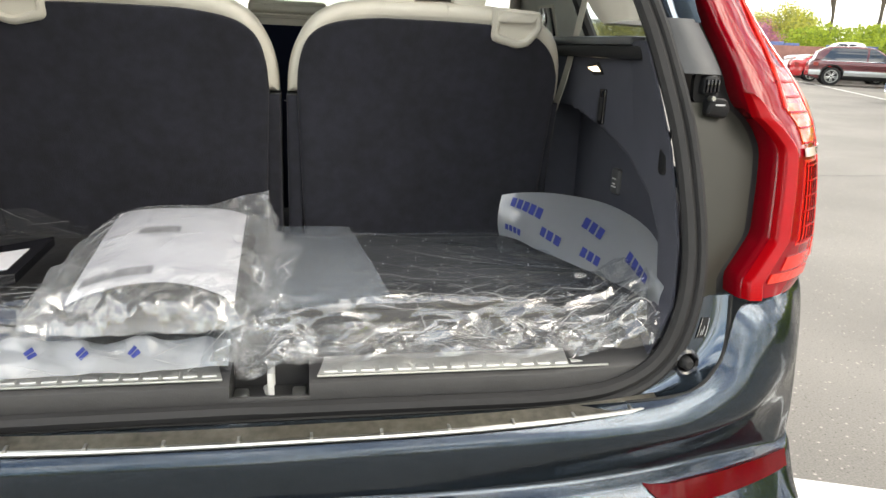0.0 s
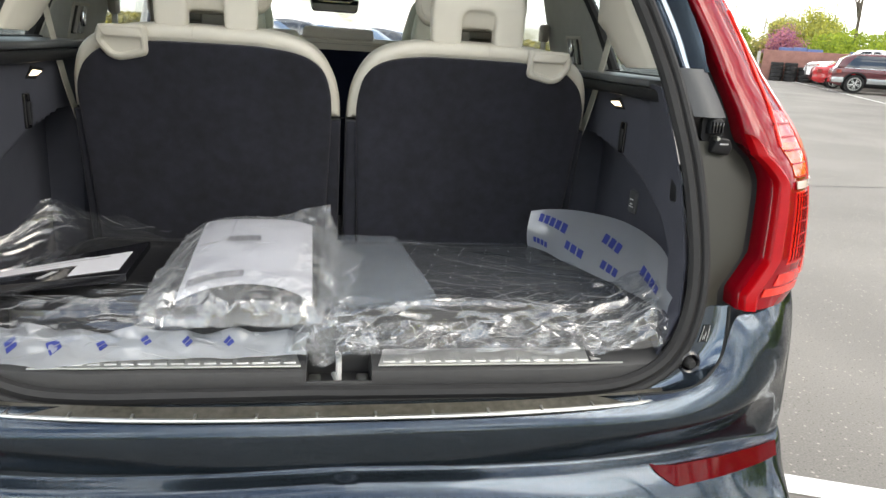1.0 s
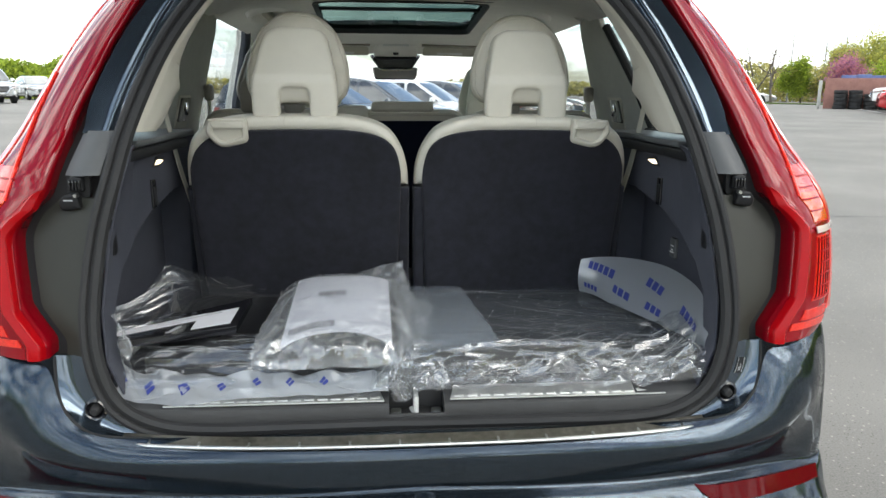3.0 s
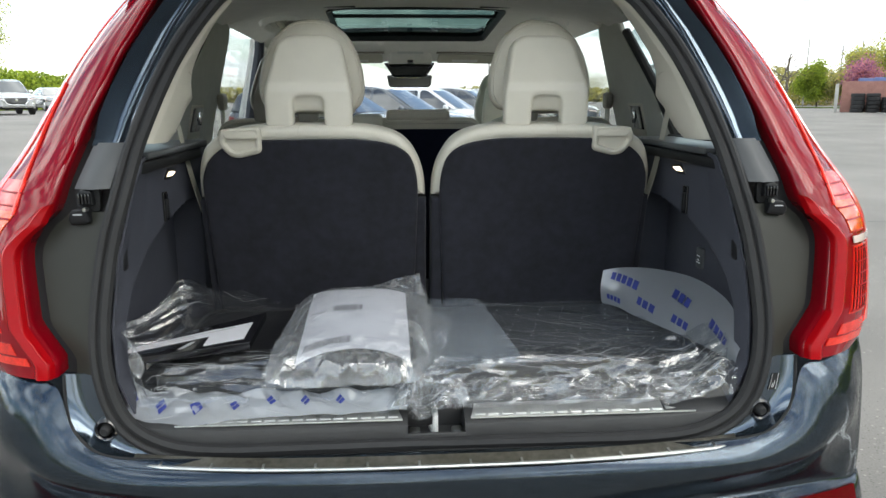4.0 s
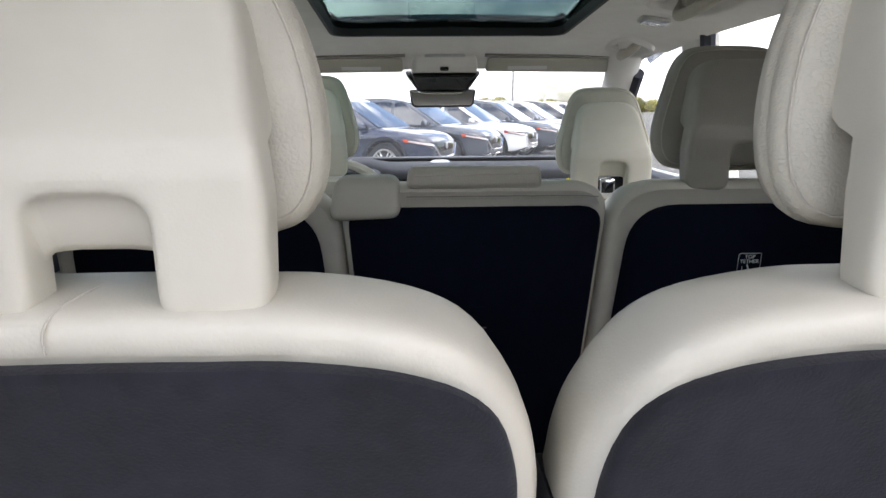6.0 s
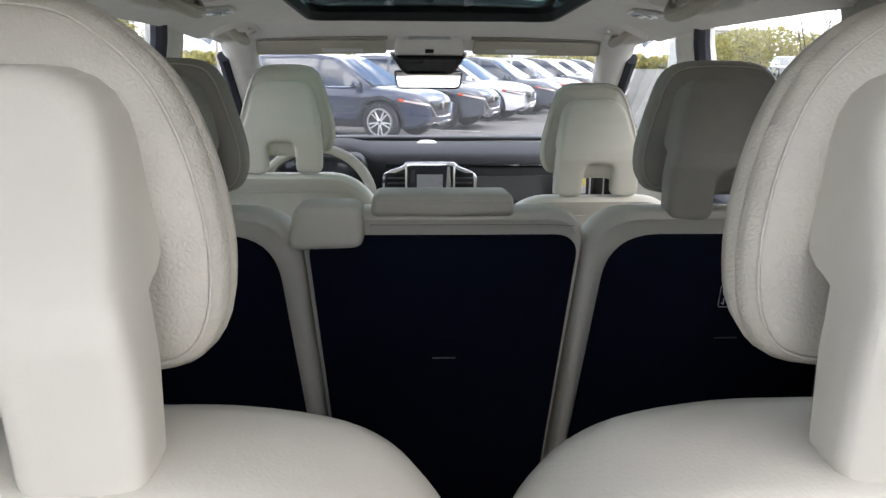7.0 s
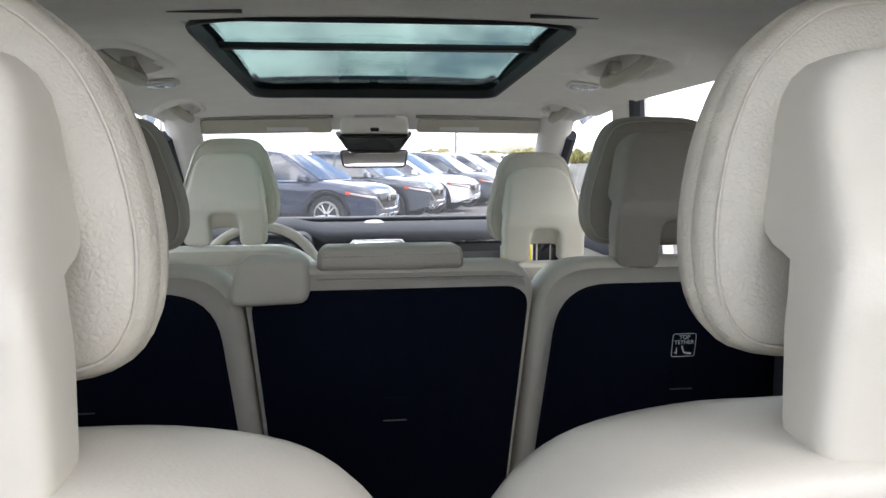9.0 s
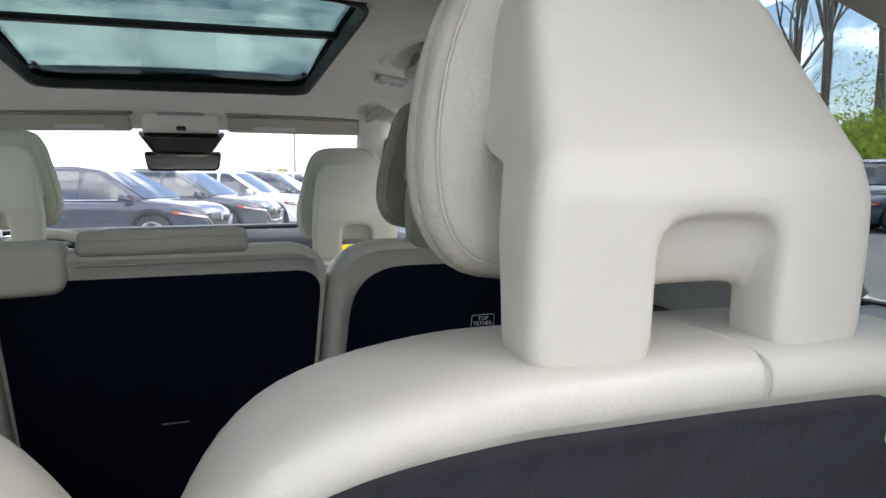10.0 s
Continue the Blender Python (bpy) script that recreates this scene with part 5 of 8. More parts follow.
# folded head restraint and the side latch of the centre seat
fold = part("folded_headrest", slab(rounded([(-0.110, 1.2975), (0.102, 1.2975), (0.099, 1.332), (-0.106, 1.332)], 0.012), soft(0.095, 0.009), lambda u, v, d: (u, 1.100 + d, v - 0.06 * d)), LEATHER, seat_c, "flat cream leather head restraint", sharp=60)
part("piping", tube([(x, 1.0995, 1.321 - 0.002 * (x < 0)) for x in np.linspace(-0.100, 0.094, 10)], 0.0012, 5), THREAD, fold)
part("seat_latch", slab(rounded([(-0.230, 1.250), (-0.118, 1.254), (-0.120, 1.318), (-0.218, 1.318)], 0.020, 6), soft(0.07, 0.012), lambda u, v, d: (u, 1.085 + d, v)), CREAM, seat_c, "rounded beige latch cover", sharp=60)
part("seam", tube([(x, slope(1.285) - 0.006, 1.286 - 0.06 * max(0, abs(x) - 0.15)) for x in np.linspace(-0.11, 0.19, 20)], 0.0010, 5), TAUPE, seat_c)
bm = bmesh.new()
for x in np.arange(-0.108, 0.170, 0.0052):
    box(x, x + 0.0032, slope(1.282) - 0.0078, slope(1.282) - 0.0062, 1.2815, 1.2830, 0, bm)
part("stitching", bm, THREAD, seat_c, "row of small beige stitches", sharp=0)

# child-seat tether sign on the right-hand back
sy = lambda v: 1.115 + (1.25 - v) * 0.16 - 0.0115
sign = part("tether_sign", slab(rounded([(0.424, 1.150), (0.462, 1.150), (0.462, 1.188), (0.424, 1.188)], 0.004), [(0, 0), (0, 0.001)], lambda u, v, d: (u, sy(v) + d, v)), BACKBOARD, seat_r, "black sign with white printing")
o = rounded([(0.4245, 1.1505), (0.4615, 1.1505), (0.4615, 1.1875), (0.4245, 1.1875)], 0.004)
part("sign_border", tube([(q.x, sy(q.y) - 0.0004, q.y) for q in o], 0.0005, 4, closed=True), WHITE_PRINT, sign)
for text, z, h in (("TOP", 1.1815, 0.0088), ("TETHER", 1.1735, 0.0088)):
    part("sign_text", words(text, h, lambda x, y, hgt: (0.443 + x, sy(z) - 0.0006 + hgt, z + y)), WHITE_PRINT, sign)
part("sign_seat", tube([(0.440, sy(1.16) - 0.0006, 1.168), (0.444, sy(1.16) - 0.0006, 1.157), (0.455, sy(1.16) - 0.0006, 1.155)], 0.0016, 5), WHITE_PRINT, sign)
part("sign_anchor", tube([(0.432, sy(1.16) - 0.0006, 1.165), (0.432, sy(1.16) - 0.0006, 1.155), (0.4285, sy(1.16) - 0.0006, 1.158)], 0.0008, 4), WHITE_PRINT, sign)


def front_seat(cx, y0, z0, label):
    """A front seat seen from behind: shoulders and head restraint."""
    seat = thing("front_seat", (cx, 2.0, 0.46), label, "car seat", "front seats")
    back_y = lambda z: y0 + 0.02 + (z0 - z) * 0.30
    out = dense(rounded([(cx - 0.22, 0.62, 0.05), (cx - 0.262, z0 - 0.14, 0.06), (cx - 0.175, z0 - 0.003, 0.09), (cx + 0.175, z0 - 0.003, 0.09), (cx + 0.262, z0 - 0.14, 0.06), (cx + 0.22, 0.62, 0.05)], 0.08, 8), 0.03)
    body = part("backrest", slab(out, [(0.05, 0.012), (0.025, 0.002), (0.008, 0.002), (0.0, 0.014), (0, 0.06), (0.012, 0.10), (0.04, 0.12)], lambda u, v, d: (u, back_y(v) - 0.035 + d + 0.3 * (u - cx) ** 2, v), 0.05), SMOOTH_LEATHER, seat, "cream leather seat back", sharp=60)
    part("seam", tube([(cx + u, back_y(z0 - 0.045) - 0.037 + 0.3 * u * u, z0 - 0.045 - 0.5 * max(0, abs(u) - 0.13)) for u in np.linspace(-0.20, 0.20, 20)], 0.0014, 5), THREAD, body)
    part("cushion", box(cx - 0.25, cx + 0.25, 1.92, 2.42, 0.58, 0.76, 0.06), SMOOTH_LEATHER, seat)
    part("seat_base", box(cx - 0.22, cx + 0.22, 1.95, 2.35, 0.44, 0.60, 0.01), BLACK, seat)
    headrest(seat, cx, y0, z0, 1.0, 1.02, square=True, wide=0.0)
    return seat


front_seat(-0.368, 1.82, 1.252, "cream leather driver's seat with a shaped head restraint")
front_seat(0.379, 1.72, 1.213, "cream leather passenger seat set a little lower")

# ---------------------------------------------------------------- dashboard, wheel, mirror, roof fittings
dash = thing("dashboard", (0, 2.9, 0.46), "charcoal dashboard with silver-edged centre vents and a screen", "dashboard")
prof = [(2.70, 0.60), (2.66, 0.95), (2.63, 1.10), (2.625, 1.165), (2.64, 1.188), (2.68, 1.198), (2.85, 1.205), (3.05, 1.200), (3.22, 1.185), (3.22, 0.60)]
def dash_row(x):
    dip = 0.012 * (abs(x) / 0.7) ** 2
    return [Vector((x, y + 0.08 * (x / 0.7) ** 2 * (1 if y < 3.1 else 0), z - dip + (0.03 * math.exp(-((x + 0.37) / 0.14) ** 4) if 2.6 < y < 2.9 and z > 1.15 else 0))) for y, z in prof]
bm = bmesh.new()
rings(bm, [dash_row(x) for x in np.linspace(-0.70, 0.70, 41)])
bmesh.ops.recalc_face_normals(bm, faces=bm.faces)
part("dash_pad", bm, DASH, dash, "soft charcoal dashboard top", sharp=50)
part("screen_base", box(-0.66, 0.66, 3.10, 3.20, 1.196, 1.212, 0.006), BLACK, dash, "black edge under the windscreen")
part("dash_seam", tube([(x, 2.622 + 0.08 * (x / 0.7) ** 2, 1.158) for x in np.linspace(-0.15, 0.68, 24)], 0.006, 6), GLOSS_BLACK, dash)
part("trim_strip", sheet(lambda u, v: Vector((0.17 + 0.5 * u, 2.618 + 0.08 * ((0.17 + 0.5 * u) / 0.7) ** 2 + 0.002, 1.03 + 0.09 * v)), 12, 3, 0.006), GREY_PLASTIC, dash, "grey inlay panel")
bezel = rounded([(-0.165, 1.02), (0.170, 1.02), (0.176, 1.152, 0.03), (0.105, 1.178, 0.012), (0.092, 1.192, 0.01), (-0.080, 1.192, 0.01), (-0.093, 1.178, 0.012), (-0.170, 1.152, 0.03)], 0.02, 5)
ctr = part("silver_surround", slab(bezel, soft(0.03, 0.006), lambda u, v, d: (u, 2.600 + d, v)), CHROME, dash, "silver surround of vents and screen")
part("surround_face", slab(inset(bezel, 0.013), [(0.001, 0), (0, 0.004)], lambda u, v, d: (u, 2.5965 + d, v)), GLOSS_BLACK, ctr)
scr = part("centre_screen", slab(rounded([(-0.068, 1.02), (0.080, 1.02), (0.080, 1.182), (-0.068, 1.182)], 0.006), [(0.001, 0), (0, 0.006)], lambda u, v, d: (u, 2.592 + d, v)), SCREEN, dash, "dark glossy portrait screen showing a map")
part("map_view", box(-0.042, 0.05, 2.5905, 2.5918, 1.085, 1.150, 0), GREY_INK, scr)
part("tile", box(-0.062, -0.047, 2.5905, 2.5918, 1.120, 1.165, 0), INK, scr)
part("silver_tag", slab(rounded([(0.058, 1.06), (0.082, 1.06), (0.074, 1.178), (0.066, 1.178)], 0.004), soft(0.004, 0.001), lambda u, v, d: (u, 2.584 + d, v)), STEEL, ctr)
for a, b in ((-0.150, -0.080), (0.092, 0.158)):
    v1 = part("centre_vent", box(a, b, 2.591, 2.598, 1.03, 1.155, 0.004), BLACK, ctr, "black slatted air vent")
    for k in range(6):
        part("slat", box(a + 0.004, b - 0.004, 2.586, 2.596, 1.045 + 0.018 * k, 1.050 + 0.018 * k, 0.001), DULL_STEEL, v1)
for x in (-0.080, 0.090):
    part("divider", box(x - 0.004, x + 0.004, 2.588, 2.600, 1.03, 1.180, 0.002), CHROME, ctr, "silver bar beside the screen")
for x in (-0.62, 0.575):
    v1 = part("side_vent", box(x, x + 0.06, 2.61, 2.66, 1.03, 1.16, 0.008), CHROME, dash, "silver-edged side vent")
    part("slat", box(x + 0.008, x + 0.052, 2.606, 2.615, 1.04, 1.15, 0.002), GLOSS_BLACK, v1)
for ob in (ctr, scr):
    ob.location.z = -0.018
note = part("windscreen_note", box(0.45, 0.56, 2.60, 2.604, 1.09, 1.165, 0.001), YELLOW, dash, "yellow and white leaflet")
part("note_paper", box(0.445, 0.565, 2.605, 2.608, 1.06, 1.145, 0.001), PAPER, note)
part("binnacle", slab(rounded([(-0.53, 1.06), (-0.21, 1.06), (-0.22, 1.205), (-0.52, 1.205)], 0.05, 6), soft(0.16, 0.02), lambda u, v, d: (u, 2.54 + d, v)), BLACK, dash, "black instrument hood")
part("instrument_screen", box(-0.49, -0.25, 2.536, 2.545, 1.085, 1.185, 0.006), SCREEN, dash)
part("speaker", lathe([(0.001, 0.012), (0.03, 0.012), (0.04, 0.006), (0.042, 0.0)], (0, 2.98, 1.198), "z", 20), STEEL, dash)

wheel = thing("steering_wheel", (-0.37, 2.36, 1.07), "leather steering wheel in cream and charcoal", "steering wheel")
tilt = Matrix.Rotation(radians(-24), 3, "X")
ring = [Vector((0.187 * math.cos(a), 0, 0.182 * math.sin(a))) for a in np.linspace(0, 2 * math.pi, 49)[:-1]]
def tilted(p):
    return Vector((-0.37, 2.36, 1.075)) + tilt @ Vector(p)
rim = part("rim", tube([tilted(p) for p in ring], 0.0165, 10, closed=True), LEATHER, wheel, "cream leather rim")
part("rim_trim", tube([tilted(p + Vector((0, 0.012, 0))) for p in ring], 0.0155, 10, closed=True), TRIM, wheel, "charcoal front of the rim")
part("hub", slab(rounded([(-0.08, -0.07), (0.08, -0.07), (0.075, 0.06), (-0.075, 0.06)], 0.03), soft(0.05, 0.015), lambda u, v, d: tilted((u, d - 0.01, v))), TRIM, wheel)
for a in (0, 180, 270):
    c, q = math.cos(radians(a)), math.sin(radians(a))
    part("spoke", tube([tilted((0.06 * c, 0.01, 0.06 * q)), tilted((0.18 * c, 0.004, 0.178 * q))], 0.018, 8, flat=0.6), TRIM, wheel)
part("column", tube([tilted((0, 0.04, 0)), tilted((0, 0.25, -0.02))], 0.04, 10), BLACK, wheel)

mirror = thing("rear_view_mirror", (0, 2.66, 1.44), "black rear view mirror under the camera housing", "mirror")
m_out = rounded([(-0.112, 1.424, 0.02), (0.112, 1.424, 0.02), (0.122, 1.488, 0.012), (-0.122, 1.488, 0.012)], 0.015, 6)
part("housing", slab(m_out, soft(0.03, 0.008), lambda u, v, d: (u, 2.654 + d - 0.02 * u + 0.045 * (v - 1.456), v)), BLACK, mirror)
part("mirror_glass", slab(inset(m_out, 0.006), [(0.001, 0), (0, 0.003)], lambda u, v, d: (u, 2.6495 + d - 0.02 * u + 0.045 * (v - 1.456), v)), MIRROR, mirror, "mirror glass")
part("camera_box", slab(rounded([(-0.085, 1.475), (0.085, 1.475), (0.14, 1.552), (-0.14, 1.552)], 0.02), soft(0.10, 0.015), lambda u, v, d: (u, 2.60 + d, v)), GLOSS_BLACK, mirror, "black camera housing")
part("mirror_arm", tube([(0, 2.67, 1.445), (0, 2.70, 1.49)], 0.014, 8), BLACK, mirror)

con = thing("overhead_console", (0, 2.40, 1.55), "beige overhead console with reading lights", "roof console")
part("shell", slab(rounded([(-0.115, 1.528, 0.03), (0.115, 1.528, 0.03), (0.105, 1.600, 0.03), (-0.105, 1.600, 0.03)], 0.03, 6), soft(0.10, 0.018), lambda u, v, d: (u, 2.385 + d + (1.60 - v) * 1.3, v)), LINER, con)
part("lamp_lens", slab(rounded([(-0.068, 1.584), (0.068, 1.584), (0.062, 1.594), (-0.062, 1.594)], 0.004), soft(0.006, 0.002), lambda u, v, d: (u, 2.380 + d + (1.60 - v) * 1.3, v)), SCUFF, con, "clear and chrome reading light")
part("button", box(-0.014, 0.014, 2.442, 2.452, 1.543, 1.557, 0.003), GLOSS_BLACK, con, "black button")
part("console_lip", slab(rounded([(-0.10, 1.522), (0.10, 1.522), (0.11, 1.536), (-0.11, 1.536)], 0.006), soft(0.02, 0.005), lambda u, v, d: (u, 2.462 + d, v)), BLACK, con)

for s in (1, -1):
    vis = thing("sun_visor", (0.36 * s, 2.50, 1.56), "beige sun visor folded up", "sun visor", "sun visors")
    part("flap", sided(slab(rounded([(0.135, 1.545), (0.55, 1.540), (0.54, 1.582), (0.14, 1.586)], 0.012, 5), soft(0.016, 0.007), lambda u, v, d: (u, 2.395 + (1.585 - v) * 1.4 + d, v - 0.004)), s), CREAM, vis)
    part("visor_label", sided(slab([(0.21, 1.549), (0.34, 1.549), (0.34, 1.560), (0.21, 1.560)], [(0, 0), (0, 0.001)], lambda u, v, d: (u, 2.3935 + (1.585 - v) * 1.4 + d, v - 0.004)), s), WHITE_PRINT, vis)
    # dark tube painted in as the shadow line along the visor's top
    part("visor_shadow_line", sided(tube([(0.13, 2.392, 1.589), (0.30, 2.391, 1.591), (0.55, 2.393, 1.586)], 0.006, 8), s), TAUPE, vis)
    for x, yc, rx, ry in HANDLES:
        grab = thing("grab_handle", (x * s, yc, liner_z(x, yc)), "folded beige grab handle in the headliner", "grab handle", "grab handles")

        def oval(k, h, lift=0.0):
            return [Vector((x + rx * k * math.copysign(abs(math.cos(a)) ** 0.6, math.cos(a)), yc + ry * k * math.copysign(abs(math.sin(a)) ** 0.6, math.sin(a)), 0)) for a in np.linspace(0, 2 * math.pi, 33)[:-1]], h
        def tilt_in(px):
            return 0.10 * max(0.0, px - (x - 1.22 * rx))
        bm = bmesh.new()
        loops = []
        for k, h in ((1.33, -0.004), (1.22, 0.003), (1.06, 0.005), (0.96, 0.002), (0.91, -0.026), (0.84, -0.050), (0.40, -0.058)):
            pts, h = oval(k, h)
            loops.append([Vector((p.x, p.y, liner_z(p.x, p.y) - h - (tilt_in(p.x) if k < 1.3 else 0))) for p in pts])
        rings(bm, loops, (False, True))
        bmesh.ops.recalc_face_normals(bm, faces=bm.faces)
        part("recess", sided(bm, s), LINER, grab, "moulded dish round the handle", sharp=60)

        def on(t, off, h):
            yy = yc + ry * (2 * t - 1) * 0.80
            return Vector((x + off, yy, liner_z(x + off, yy) - h - tilt_in(x + off)))
        part("grip", sided(tube([on(t, 0.30 * rx - 0.75 * rx * math.sin(math.pi * t) ** 0.5, -0.026 + 0.058 * math.sin(math.pi * t) ** 0.35) for t in np.linspace(0.0, 1.0, 24)], 0.0125, 10), s), CREAM, grab, "smooth beige grip")
        for t in (0.07, 0.93):
            p = on(t, 0.25 * rx, -0.016)
            part("hinge", sided(box(p.x - 0.012, p.x + 0.012, p.y - 0.015, p.y + 0.015, p.z - 0.010, p.z + 0.012, 0.004), s), CREAM, grab)
        p = on(0.2, 0.012, -0.020)
        part("coat_hook", sided(box(p.x - 0.006, p.x + 0.006, p.y - 0.010, p.y + 0.010, p.z - 0.010, p.z + 0.010, 0.003), s), CREAM, grab)
    x, y = 0.492, 1.815
    z = liner_z(x, y)
    led = thing("reading_light", (x * s, y, z), "small clear reading light in the headliner", "interior lamp", "reading lights")
    bm = slab(rounded([(x - 0.036, y - 0.026), (x + 0.036, y - 0.026), (x + 0.036, y + 0.026), (x - 0.036, y + 0.026)], 0.008), soft(0.010, 0.003), lambda u, v, d: (u, v, liner_z(u, v) - 0.009 + d))
    part("bezel", sided(bm, s), STEEL, led)
    bm = slab(rounded([(x - 0.030, y - 0.019), (x + 0.030, y - 0.019), (x + 0.030, y + 0.019), (x - 0.030, y + 0.019)], 0.005), [(0.001, 0), (0, 0.004)], lambda u, v, d: (u, v, liner_z(u, v) - 0.012 + d))
    part("lens", sided(bm, s), LED_LENS, led)
    for dx in (-0.012, 0.012):
        bm = lathe([(0.001, -0.003), (0.006, -0.003), (0.007, 0.0), (0.005, 0.002)], (x + dx, y, liner_z(x, y) - 0.0125), "z", 12)
        part("light_point", sided(bm, s), CHROME, led)


# ---------------------------------------------------------------- what lies in the boot
def wob(x, y, k, seed=0.0):
    return noise.noise(Vector((x * k + seed, y * k - seed, seed)))


def ridge(x, y, k, seed=0.0):
    return 1 - 2 * abs(noise.noise(Vector((x * k + seed, y * k, seed * 1.7))))


def fold_set(seed, count, short, long, steep=0.5, aim=None, spread=0.4):
    """Straight folds of several lengths and directions: (along x, along y, phase, height)."""
    rng = random.Random(seed)
    res = []
    for i in range(count):
        a = rng.uniform(0, math.pi) if aim is None else rng.gauss(aim, spread)
        w = short * (long / short) ** (i / max(1, count - 1))
        res.append((math.cos(a) / w, math.sin(a) / w, rng.random(), steep * w / 2 * rng.uniform(0.6, 1.2) / math.sqrt(count) * 1.6))
    return res


def folds(x, y, made, seed=0.0, bend=0.012):
    """Height of a crumpled sheet: flat facets between sharp, slightly bent folds."""
    x, y = x + bend * wob(x, y, 9, seed + 1), y + bend * wob(x, y, 9, seed + 4)
    return sum(h * (abs(((a * x + b * y + p) % 1) * 2 - 1) - 0.5) for a, b, p, h in made)


def word_blocks(parent, place, size, n=5):
    """A printed mark as plain blue blocks in a row."""
    bm = bmesh.new()
    for i in range(n):
        u = (i - (n - 1) / 2) * size * 0.95
        own = bmesh.new()
        rings(own, [[Vector(place(u + a * size * 0.36, b * size * 0.5, h)) for a, b in ((-1, -1), (1, -1), (1, 1), (-1, 1))] for h in (0.0, 0.0004)])
        bmesh.ops.recalc_face_normals(own, faces=own.faces)
        join(bm, own)
    return part("blue_mark", bm, BLUE_INK, parent, sharp=0)


def glint_lines(parent, surface, count, seed, run, slant, spread, r=0.0006, span=(0.03, 0.97), lift=0.0012):
    """Highlights painted as white lines on a film: short kinked tubes that follow its surface.
    run: least and greatest length in the film's u; slant: how far a line drifts in v."""
    rng = random.Random(seed)
    bm = bmesh.new()
    for k in range(count):
        u, v = rng.uniform(0.02, 0.95), rng.uniform(*span)
        n = rng.randint(8, 12)
        length, drift = rng.uniform(*run), rng.gauss(slant, spread)
        pts = []
        for i in range(n):
            f = i / (n - 1)
            a = u + length * (f - 0.5)
            b = v + drift * (f - 0.5) + rng.gauss(0, 0.005)
            if 0.0 <= a <= 1.0 and 0.0 <= b <= 1.0:
                pts.append(surface(a, b) + Vector((0, -0.0006, lift)))
        if len(pts) > 3:
            m = len(pts)
            w = 0.62 * r * rng.uniform(0.5, 1.5)
            tube(pts, [w * (0.25 + 0.75 * math.sin(math.pi * (i + 0.5) / m)) for i in range(m)], 4, bm)
    return tagged(part("glint_line", bm, GLINT, parent, "thin white lines painted as glints along the film's folds", sharp=80), kind="stuff")


mat_poly = rounded([(-0.555, 0.045), (0.565, 0.045), (0.575, 0.47), (0.52, 0.515), (-0.52, 0.515), (-0.565, 0.47)], 0.04, 5)
tray = thing("boot_mat", (0, 0.29, 0.7925), "black rubber boot mat still wrapped in clear film", "boot mat")
part("mat", slab(mat_poly, [(0.004, 0), (0, 0.004), (0, 0.044), (0.004, 0.050), (0.014, 0.051), (0.02, 0.046)], lambda u, v, d: (u, v, 0.7925 + d)), MAT, tray, "black rubber mat with a raised rim")
# clear film pulled over the right-hand half of the mat, with rows of white perforations
CREASES = [(0.34, 0.30, -0.45, 0.35, 0.0062), (0.30, 0.255, -0.36, 0.5, 0.0062), (0.33, 0.215, -0.30, 0.3, 0.0075), (0.22, 0.36, -0.22, 0.2, 0.004), (0.12, 0.42, -0.30, 0.1, 0.004),
           (0.25, 0.150, 0.05, 0.1, 0.005), (0.40, 0.10, 0.20, 0.2, 0.008), (0.20, 0.44, -0.60, 0.4, 0.004)]
OVER = fold_set(71, 5, 0.05, 0.20, 0.10, 1.15, 0.35)
def over_at(u, v):
    x, y = -0.03 + 0.60 * u, 0.05 + 0.455 * v
    z = 0.8475 + folds(x, y, OVER, 5.0, 0.02) + 0.001 * wob(x, y, 30)
    for x0, y0, slope, bend, tall in CREASES:
        line = y0 + slope * (x - x0) + bend * (x - x0) ** 2 + 0.012 * wob(x, y0, 6)
        fade = 1 / (1 + math.exp(-(x - x0 + 0.10) / 0.03)) if tall > 0.006 else 1.0
        d = y - line
        z += tall * fade * max(0.0, 1 - abs(d) / (0.010 if d < 0 else 0.028))
    return Vector((x, y, max(0.8445, z)))
over = part("film_sheet", sheet(over_at, 170, 160), FILM_FLAT, tray, "clear plastic film with long glossy creases", sharp=80)
bm = bmesh.new()
for i in range(9):
    for j in range(9):
        x, y = 0.10 + 0.052 * i + 0.014 * j - 0.03, 0.10 + 0.046 * j - 0.010 * i
        if 0.09 < x < 0.54 and 0.09 < y < 0.49:
            u, v = (x + 0.03) / 0.60, (y - 0.05) / 0.455
            p = over_at(u, v)
            bmesh.ops.create_icosphere(bm, subdivisions=1, radius=0.0011, matrix=Matrix.Translation(p + Vector((0, 0, 0.0006))))
tagged(part("perforation", bm, PAPER, over, "rows of tiny white perforations"), kind="stuff")

glint_lines(over, over_at, 12, 3, (0.15, 0.55), -0.12, 0.16, 0.0004)

# frosted liner lying on the mat beside the parcel
def frost_at(u, v):
    a = Vector((-0.10, 0.49, 0)).lerp(Vector((0.128, 0.478, 0)), u)
    b = Vector((-0.12, 0.050, 0)).lerp(Vector((0.172, 0.028, 0)), u)
    p = a.lerp(b, v)
    p.z = 0.8615 + 0.004 * ridge(p.x, p.y, 6, 9.0) - 0.010 * max(0, v - 0.93) / 0.07 + 0.012 * max(0, v - 0.9) * max(0, u - 0.85) * 40 * 0.2
    return p
single("frosted_sheet", sheet(frost_at, 40, 50), FROST, (0.02, 0.26, 0.853), "frosted blue-grey plastic sheet lying on the boot mat", "plastic sheet", sharp=80)


